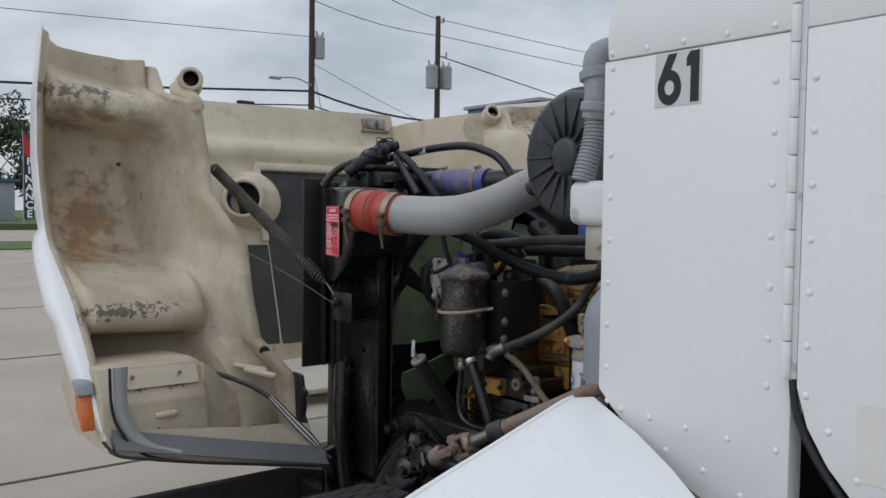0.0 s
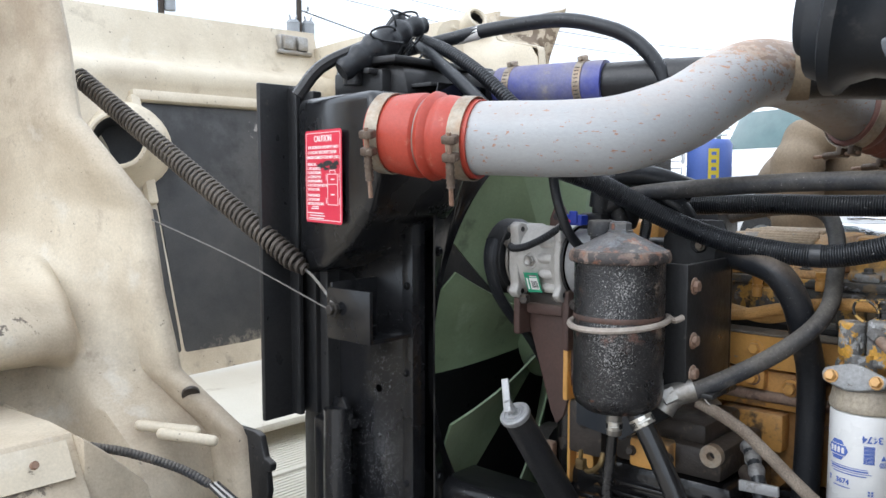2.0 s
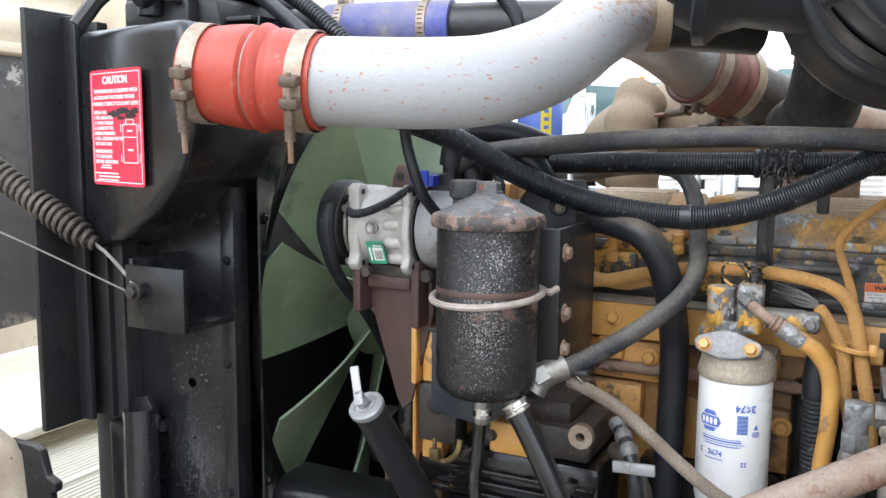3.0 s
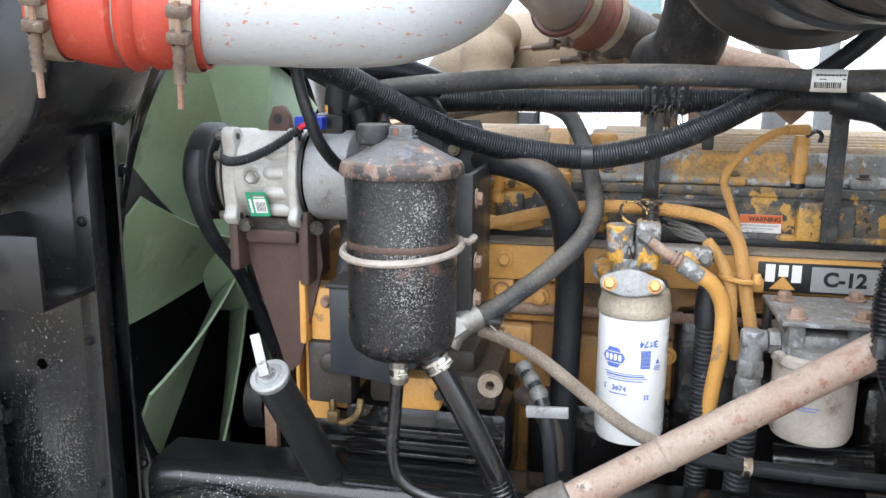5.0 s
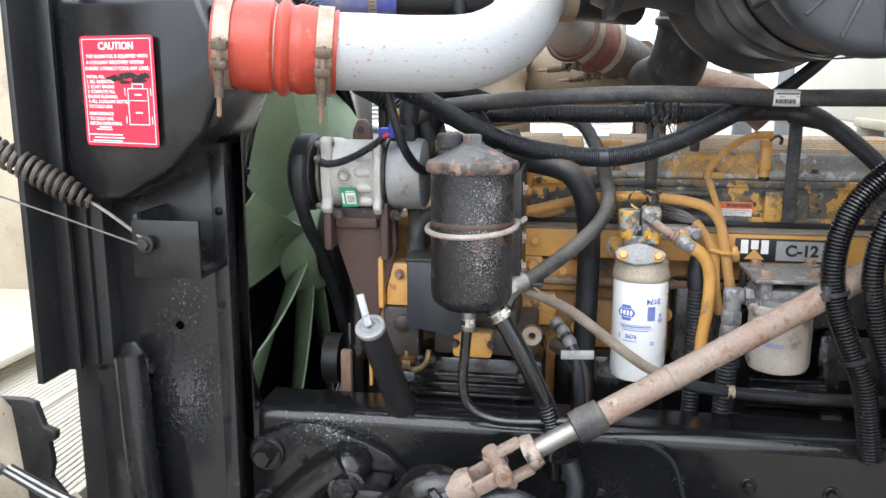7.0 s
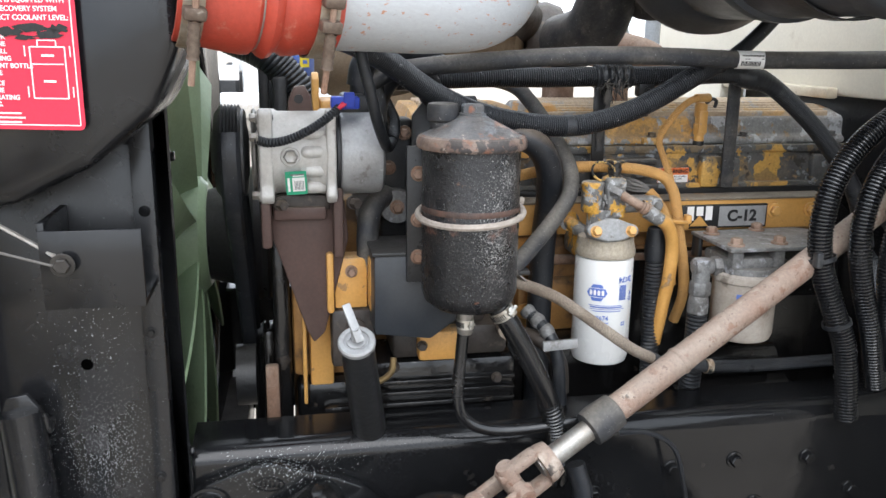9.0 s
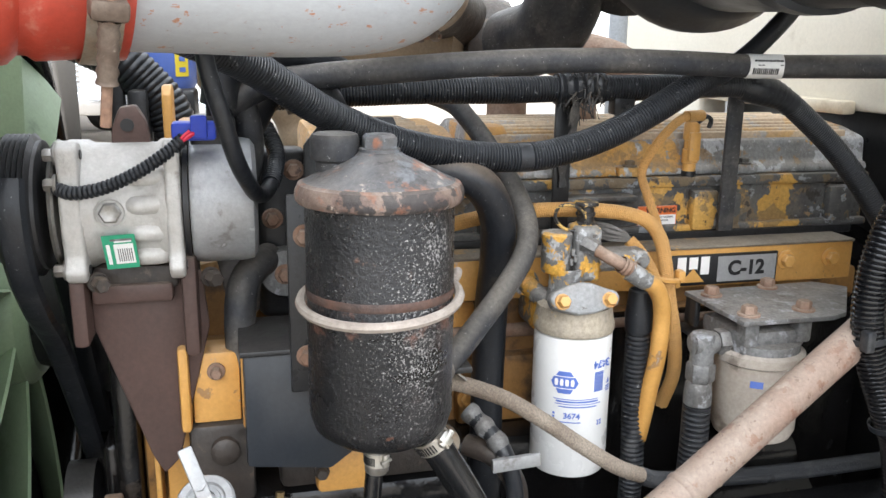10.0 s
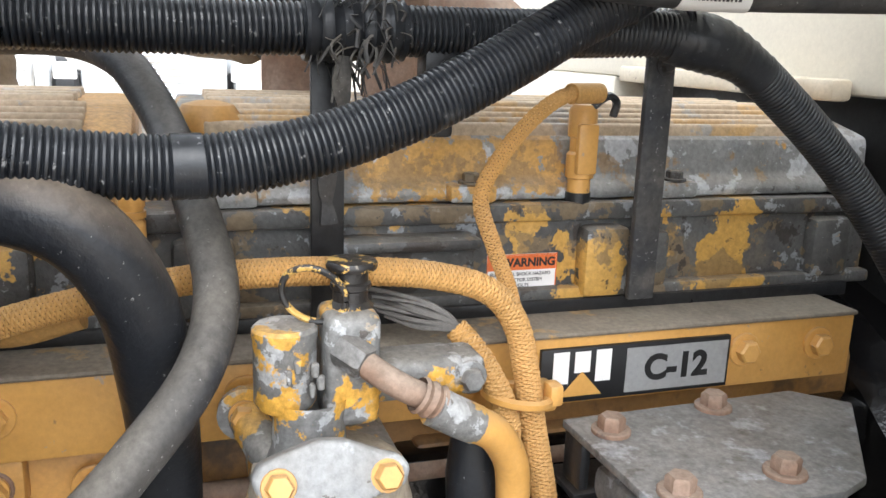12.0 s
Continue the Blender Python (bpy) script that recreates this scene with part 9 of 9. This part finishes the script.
# ---------------------------------------------------------------- steering shaft
sh = thing("steering_shaft", (1.45, 1.4, 1.1), "pale rusted steering shaft with a universal joint", "steering shaft")
S0, S1 = Vector((1.545, 0.8960, 1.3565)), Vector((1.419, 1.4360, 1.0595))
sd = (S1 - S0).normalized()
part("outer_tube", join(tube([S0, S1], 0.0186, 28, 0.03), revolve([(0.0186, 0), (0.0200, 0.002), (0.0200, 0.006), (0.0186, 0.008)], S1 - sd * 0.13, sd, 28)), SHAFT, sh)
tar = random.Random(77)
part("tar_smear", tube([S0.lerp(S1, 0.30 + 0.035 * k) + Vector((0.002, 0.001, -0.0085 + tar.uniform(-0.0015, 0.0015))) for k in range(10)], lambda u: 0.0128 * (0.35 + 0.65 * math.sin(math.pi * min(1.0, max(0.0, u))) ** 0.5) + 0.0006 * math.sin(31 * u) + 0.0005 * math.sin(67 * u), 18, 0.006), GREASE, sh, "black tar smeared along the underside")
part("dust_boot", revolve([(0.0195, -0.022), (0.0235, -0.020), (0.0255, 0.010), (0.024, 0.024), (0.015, 0.026)], S1 + sd * 0.008, sd, 28), RUBBER_DUSTY, sh, "worn rubber dust boot")
part("slip_shaft", revolve([(0.0145, 0.020), (0.0145, 0.115), (0.0, 0.115)], S1, sd, 20), STEEL, sh, "splined slip shaft")
U = S1 + sd * 0.155
ud = sd
side = ud.cross(Vector((0, 0, 1))).normalized()
vert = side.cross(ud)
part("yoke", join(moved(box(-0.011, -0.03, 0.0, 0.011, -0.017, 0.06, 0.005), Matrix.Translation(U - ud * 0.045) @ Matrix((side, vert, ud)).transposed().to_4x4()), moved(box(-0.011, 0.017, 0.0, 0.011, 0.03, 0.06, 0.005), Matrix.Translation(U - ud * 0.045) @ Matrix((side, vert, ud)).transposed().to_4x4()),
                         revolve([(0, 0), (0.024, 0), (0.027, 0.012), (0.026, 0.02), (0, 0.02)], U - ud * 0.062, ud, 20), revolve([(0, -0.036), (0.011, -0.036), (0.013, -0.03), (0.013, 0.03), (0.011, 0.036), (0, 0.036)], U, vert, 16)), SHAFT, sh, "forged universal joint yoke")
part("yoke", join(moved(box(-0.03, -0.011, 0.0, -0.017, 0.011, 0.06, 0.005), Matrix.Translation(U - ud * 0.015) @ Matrix((side, vert, ud)).transposed().to_4x4()), moved(box(0.017, -0.011, 0.0, 0.03, 0.011, 0.06, 0.005), Matrix.Translation(U - ud * 0.015) @ Matrix((side, vert, ud)).transposed().to_4x4()),
                  revolve([(0, 0), (0.024, 0), (0.027, 0.012), (0.022, 0.04), (0, 0.04)], U + ud * 0.042, ud, 20), revolve([(0, -0.036), (0.011, -0.036), (0.013, -0.03), (0.013, 0.03), (0.011, 0.036), (0, 0.036)], U, side, 16)), SHAFT, sh)
part("input_shaft", tube([U + ud * 0.06, U + ud * 0.15], 0.02, 16, 0.03), GREASE, sh)

# ---------------------------------------------------------------- frame rail, steering gear, axle parts
fr = thing("frame_rail", (1.5, 1.3, 0.85), "glossy black chassis frame rail with bolts", "frame rail")
def channel(x0, s, y0, y1):
    """A pressed C-section rail with rounded corners."""
    arc = lambda cx, cz, r, a0, a1: [(cx + s * r * math.cos(radians(a0 + (a1 - a0) * k / 6)), cz + r * math.sin(radians(a0 + (a1 - a0) * k / 6))) for k in range(7)]
    out = arc(x0 + s * 0.028, 0.987, 0.028, 90, 180) + arc(x0 + s * 0.028, 0.763, 0.028, 180, 270)
    inn = arc(x0 + s * 0.028, 0.763, 0.020, 270, 180) + arc(x0 + s * 0.028, 0.987, 0.020, 180, 90)
    pts = [(x0 + s * 0.085, 1.015)] + out + [(x0 + s * 0.085, 0.735), (x0 + s * 0.085, 0.743)] + inn + [(x0 + s * 0.085, 1.007)]
    return prism(pts, "y", y0, y1)


part("rail", channel(1.492, 1, -1.2, 1.975), BLACK, fr)
part("rail", channel(2.31, -1, -1.2, 1.975), BLACK, fr)
for y, z in ((1.30, 0.93), (1.20, 0.935), (1.08, 0.93), (1.42, 0.90), (1.0, 0.87), (1.16, 0.86)):
    part("rail_bolt", hexhead((1.492, y, z), (-1, 0, 0), 0.009, 0.008), BLACK, fr)
part("cross_member", box(1.5, 1.93, 0.70, 2.30, 2.10, 0.80, 0.01), BLACK_DULL, fr)
part("front_plate", prism([(1.982, 0.72), (1.982, 0.945), (1.972, 0.966), (1.955, 0.976), (1.895, 0.998), (1.87, 0.998), (1.79, 0.972), (1.755, 0.955), (1.725, 0.925), (1.705, 0.88), (1.695, 0.80), (1.695, 0.72)], "x", 1.472, 1.490, 0.004), BLACK, fr, "black bolted mount plate")
OV = Matrix.Translation((1.472, 1.877, 0.970)) @ facing((0, 0, 0), (-1, 0, 0), spin=-6)
part("cast_mark", moved(revolve([(0.0175, 0), (0.0175, 0.002), (0.0195, 0.002), (0.0195, 0)], (0, 0, 0), (0, 0, 1), 28), OV @ Matrix.Diagonal((1.05, 0.5, 1, 1))), BLACK, fr, "raised oval casting mark")
part("cast_bar", join(*[moved(box(-0.0022, -0.0045, 0, 0.0022, 0.0045, 0.0016, 0.0004), OV @ Matrix.Translation((-0.012 + 0.006 * k, 0, 0))) for k in range(5)]), BLACK, fr)
for y, z, r in ((1.955, 0.944, 0.017), (1.96, 0.86, 0.012)):
    part("plate_bolt", join(hexhead((1.472, y, z), (-1, 0, 0), r, 0.022, 1.5), revolve([(r * 1.7, 0), (r * 1.7, 0.004), (r * 1.4, 0.005)], (1.472, y, z), (-1, 0, 0), 24)), BLACK, fr)
part("plate_plug", revolve([(0.008, 0), (0.008, 0.0015), (0.006, 0.0015), (0.006, 0.0005), (0, 0.0005)], (1.472, 1.895, 0.938), (-1, 0, 0), 18), BLACK, fr)
sg = thing("steering_gear", (1.40, 1.78, 0.86), "oily black steering gear and linkage on the frame", "steering gear")
part("housing", join(tube([(1.455, 1.97, 0.80), (1.445, 1.92, 0.855), (1.44, 1.86, 0.915), (1.44, 1.81, 0.952)], lambda u: 0.040 - 0.008 * u, 18, 0.012), revolve([(0, -0.02), (0.026, -0.02), (0.031, -0.006), (0.029, 0.008), (0.018, 0.018), (0, 0.020)], (1.445, 1.806, 0.948), (-0.5, -0.5, 0.7), 20)), GREASE, sg)
part("cover", join(revolve([(0, -0.02), (0.055, -0.02), (0.06, 0.0), (0.056, 0.02), (0.04, 0.028), (0, 0.03)], (1.40, 1.80, 0.845), (-0.95, -0.2, 0.25), 24), box(1.40, 1.74, 0.80, 1.47, 1.80, 0.93, 0.015)), GREASE, sg)
part("arm", tube([(1.40, 1.725, 0.90), (1.39, 1.69, 0.935), (1.385, 1.655, 0.952), (1.385, 1.625, 0.94)], lambda u: 0.034 - 0.004 * math.sin(9 * u), 14, 0.008), GREASE, sg)
part("flange", revolve([(0, 0), (0.046, 0), (0.050, 0.006), (0.046, 0.014), (0.03, 0.018), (0, 0.018)], (1.385, 1.652, 0.93), (0.1, -0.75, 0.66), 8), GREASE, sg)
for p, r in (((1.412, 1.806, 0.922), 0.015), ((1.365, 1.755, 0.885), 0.010), ((1.36, 1.70, 0.91), 0.009), ((1.352, 1.665, 0.925), 0.009)):
    part("nut", join(hexhead(p, (-1, -0.25, 0.2), r, 0.014), revolve([(r * 1.9, -0.004), (r * 1.9, 0.002), (r * 1.5, 0.003)], p, (-1, -0.25, 0.2), 20)), GREASE, sg)
part("hose", tube([(1.40, 1.70, 0.86), (1.38, 1.62, 0.93), (1.37, 1.54, 0.95), (1.39, 1.50, 0.90), (1.42, 1.48, 0.80)], 0.013, 10, 0.01), RUBBER, sg)
part("hose", tube([(1.44, 1.47, 0.98), (1.43, 1.46, 0.93), (1.42, 1.49, 0.86), (1.42, 1.50, 0.78)], 0.014, 10, 0.01), RUBBER, sg)
part("thin_line", tube([(1.46, 1.40, 1.01), (1.455, 1.36, 1.01), (1.455, 1.32, 0.985), (1.455, 1.30, 0.93), (1.46, 1.28, 0.84)], 0.0035, 6, 0.01), RUBBER, sg)
axle = thing("front_axle", (1.9, 1.52, 0.45), "black forged front axle beam", "axle")
part("beam", tube([(1.1, 1.52, 0.52), (1.4, 1.52, 0.45), (2.4, 1.52, 0.45), (2.7, 1.52, 0.52)], 0.055, 12, 0.05), GREASE, axle)
spring2 = thing("leaf_spring", (1.45, 1.5, 0.6), "black steel leaf spring pack", "leaf spring")
for k in range(4):
    part("leaf", tube([(1.44, 0.85 + 0.1 * k, 0.66 - 0.018 * k), (1.44, 1.52, 0.60 - 0.018 * k), (1.44, 2.15 - 0.1 * k, 0.68 - 0.018 * k)], 0.04, 4, 0.05, flat=0.2), GREASE, spring2)

# ---------------------------------------------------------------- far side of the engine: turbo, ducting, filters
turbo = thing("turbocharger", (2.02, 1.34, 1.45), "dusty brown turbocharger with its ducting", "turbocharger")
part("housing", revolve([(0, -0.05), (0.05, -0.05), (0.078, -0.03), (0.085, 0.0), (0.078, 0.035), (0.05, 0.05), (0, 0.05)], (2.22, 1.30, 1.53), (0.2, 1, 0.1), 32), GRIME_BROWN, turbo)
part("outlet", tube([(2.07, 1.432, 1.603), (2.13, 1.395, 1.588), (2.19, 1.355, 1.57), (2.23, 1.32, 1.53)], 0.050, 22, 0.012), GRIME_BROWN, turbo, "dusty brown outlet pipe")
part("inlet", join(tube([(1.89, 1.28, 1.66), (1.90, 1.285, 1.60), (1.93, 1.30, 1.55), (2.0, 1.33, 1.53)], 0.052, 24, 0.012), revolve([(0.052, 0), (0.058, 0.003), (0.058, 0.014), (0.052, 0.018)], (1.892, 1.281, 1.635), (-0.1, 0, 1), 28)), RUBBER_DUSTY, turbo, "dusty grey intake elbow")
part("exhaust_elbow", tube([(2.10, 1.28, 1.54), (2.10, 1.20, 1.52), (2.07, 1.13, 1.50), (2.06, 1.08, 1.46)], 0.04, 20, 0.02), RUST, turbo)
part("pedestal", revolve([(0.034, 0), (0.034, 0.012), (0.030, 0.014), (0.030, 0.09), (0, 0.09)], (2.02, 1.325, 1.415), (0, 0, 1), 24), RUST, turbo, "rusty upright pipe")
part("support_pipe", tube([(1.90, 1.262, 1.40), (1.90, 1.262, 1.46), (1.90, 1.262, 1.52)], 0.027, 18, 0.015), RUST, turbo)
wrap = thing("wrapped_duct", (2.12, 1.65, 1.5), "dusty tan wrapped duct with folds", "duct")
part("duct", tube([(2.42, 1.74, 1.48), (2.36, 1.67, 1.52), (2.31, 1.58, 1.546), (2.27, 1.50, 1.552), (2.23, 1.42, 1.548), (2.18, 1.34, 1.535)], lambda u: 0.086 + 0.0045 * abs(math.sin(u * 13)) - 0.02 * max(0, 0.15 - u), 28, 0.008), TAN, wrap)
for k in range(3):
    part("fold", tube([(2.315 - 0.035 * k + 0.098 * math.cos(a) * 0.35, 1.60 - 0.075 * k - 0.02 * math.cos(a), 1.52 + 0.095 * math.sin(a)) for a in [0.5 + 0.28 * q for q in range(9)]], 0.0045, 6, 0.01), GRIME_BROWN, wrap)
part("elbow", tube([(2.20, 1.62, 1.60), (2.18, 1.63, 1.575), (2.155, 1.635, 1.53), (2.145, 1.625, 1.44), (2.14, 1.60, 1.36)], lambda u: 0.048 + 0.003 * math.sin(u * 30), 24, 0.010), TAN, wrap, "dusty tan elbow")
front_hose = hose("upper_radiator_hose", [(2.02, 1.93, 1.535), (2.0, 1.875, 1.510), (2.0, 1.841, 1.479), (2.0, 1.815, 1.445), (2.0, 1.80, 1.40), (2.0, 1.79, 1.34)], 0.030, RUBBER, "ribbed black hose curving down ahead of the engine", 0.002, 0.008, 20)
part("stand_pipe", join(box(1.985, 1.866, 1.20, 2.010, 1.884, 1.56, 0.004), box(1.96, 1.835, 1.20, 2.02, 1.86, 1.47, 0.006)), BLACK_DULL, front_hose, "dark upright stay")
lift = thing("lifting_eye", (1.73, 1.795, 1.42), "yellow lifting bracket bolted to the engine front", "bracket")
part("plate", prism([(1.715, 1.40), (1.765, 1.40), (1.762, 1.478), (1.752, 1.487), (1.728, 1.487), (1.718, 1.478)], "y", 1.790, 1.800, 0.002), YELLOW_CLEAN, lift)
part("foot", box(1.715, 1.70, 1.395, 1.80, 1.7895, 1.448, 0.006), YELLOW, lift)
part("bolt", hexhead((1.715, 1.755, 1.425), (-1, 0, 0), 0.008, 0.007), YELLOW, lift)
bf = thing("blue_filter", (2.18, 1.83, 1.40), "blue spin-on filter with a yellow label", "filter")
BFC = Vector((2.18, 1.825, 0))
part("can", revolve([(0, 0), (0.042, 0.002), (0.046, 0.01), (0.046, 0.13), (0.04, 0.14), (0, 0.14)], (BFC.x, BFC.y, 1.46), (0, 0, 1), 28), INK_BLUE, bf)
part("label", on_can(BFC, 0.0466, 35, 1.53, 0.022, 0.10), YELLOW_LABEL, bf, "yellow label with dark print")
for k in range(6):
    part("label_bar", on_can(BFC, 0.0472, 35, 1.49 + 0.016 * k, 0.010, 0.007), INK_BLUE, bf)
part("mount", box(2.13, 1.78, 1.36, 2.24, 1.88, 1.462, 0.01), BLACK_DULL, bf)
exh = thing("exhaust_manifold", (2.16, 1.4, 1.2), "rusty exhaust manifold on the far side of the engine", "manifold")
part("log", tube([(2.16, 1.62, 1.26), (2.17, 1.4, 1.28), (2.16, 0.95, 1.26)], 0.05, 14, 0.03), RUST, exh)
stack = thing("intake_pipe", (2.2, 1.08, 1.5), "pale grey intake pipes at the firewall", "pipe")
part("pipe", tube([(2.28, 1.10, 1.40), (2.27, 1.10, 1.52), (2.25, 1.12, 1.57), (2.16, 1.16, 1.585)], 0.022, 14, 0.015), GREY_STEEL, stack)
part("pipe", tube([(2.33, 1.0, 1.40), (2.33, 1.0, 1.60)], 0.018, 14, 0.02), GREY_STEEL, stack)
gear = thing("gearbox", (1.9, 0.2, 0.6), "greasy black gearbox behind the engine", "gearbox")
part("bell_housing", revolve([(0.10, 0), (0.30, 0.0), (0.33, 0.03), (0.30, 0.25), (0.20, 0.40), (0, 0.40)], (1.92, 0.88, 0.95), (0, -1, 0), 32), GREASE, gear)
part("case", box(1.72, -0.8, 0.62, 2.12, 0.52, 1.05, 0.03), GREASE, gear)
floor = thing("cab_floor", (1.9, -0.2, 0.85), "dark undersealed cab floor pan", "floor pan")
part("pan", box(1.17, -1.28, 0.84, 2.64, 0.85, 0.90, 0.01), BLACK_DULL, floor)
part("toe_board", box(1.17, 0.84, 0.62, 1.60, 0.862, 0.95, 0.006), BLACK_DULL, floor)
starter = thing("starter_motor", (1.66, 1.12, 0.95), "greasy black starter motor low on the engine", "starter motor")
part("barrel", revolve([(0, 0), (0.05, 0), (0.058, 0.01), (0.058, 0.20), (0.05, 0.21), (0, 0.21)], (1.665, 1.02, 0.945), (0, 1, 0), 24), GREASE, starter)
part("solenoid", revolve([(0, 0), (0.028, 0), (0.028, 0.12), (0, 0.12)], (1.65, 1.06, 1.03), (0, 1, 0), 18), GREASE, starter)

wb = hose("bypass_hose", [(1.66, 1.700, 1.315), (1.632, 1.716, 1.312), (1.612, 1.728, 1.298), (1.605, 1.732, 1.27), (1.605, 1.732, 1.23), (1.62, 1.73, 1.18)], 0.0155, RUBBER_DUSTY, "dusty grey elbow hose behind the compressor bracket")
part("lug", prism([(1.752, 1.325), (1.708, 1.325), (1.712, 1.27), (1.727, 1.255), (1.742, 1.27)], "x", 1.625, 1.634, 0.002), GRIME_BROWN, wb, "rusty bolted lug")
part("lug_bolt", hexhead((1.625, 1.728, 1.30), (-1, 0, 0), 0.007, 0.008), GRIME_BROWN, wb)

# idler bracket between the compressor and the engine
idl = thing("idler_bracket", (1.69, 1.675, 1.25), "dark cast bracket with rusty bolts behind the compressor", "bracket")
part("arm", box(1.665, 1.655, 1.245, 1.715, 1.712, 1.425, 0.012, 3), BLACK_DULL, idl)
part("boss", revolve([(0, 0), (0.024, 0), (0.026, 0.006), (0.024, 0.022), (0.012, 0.024), (0, 0.024)], (1.668, 1.685, 1.30), (-1, 0, 0), 24), CAST_GREY, idl, "grey round boss")
for y, z in ((1.672, 1.405), (1.695, 1.355), (1.685, 1.30)):
    part("bolt", hexhead((1.664 if z > 1.32 else 1.645, y, z), (-1, 0, 0), 0.0075, 0.008), RUST, idl)
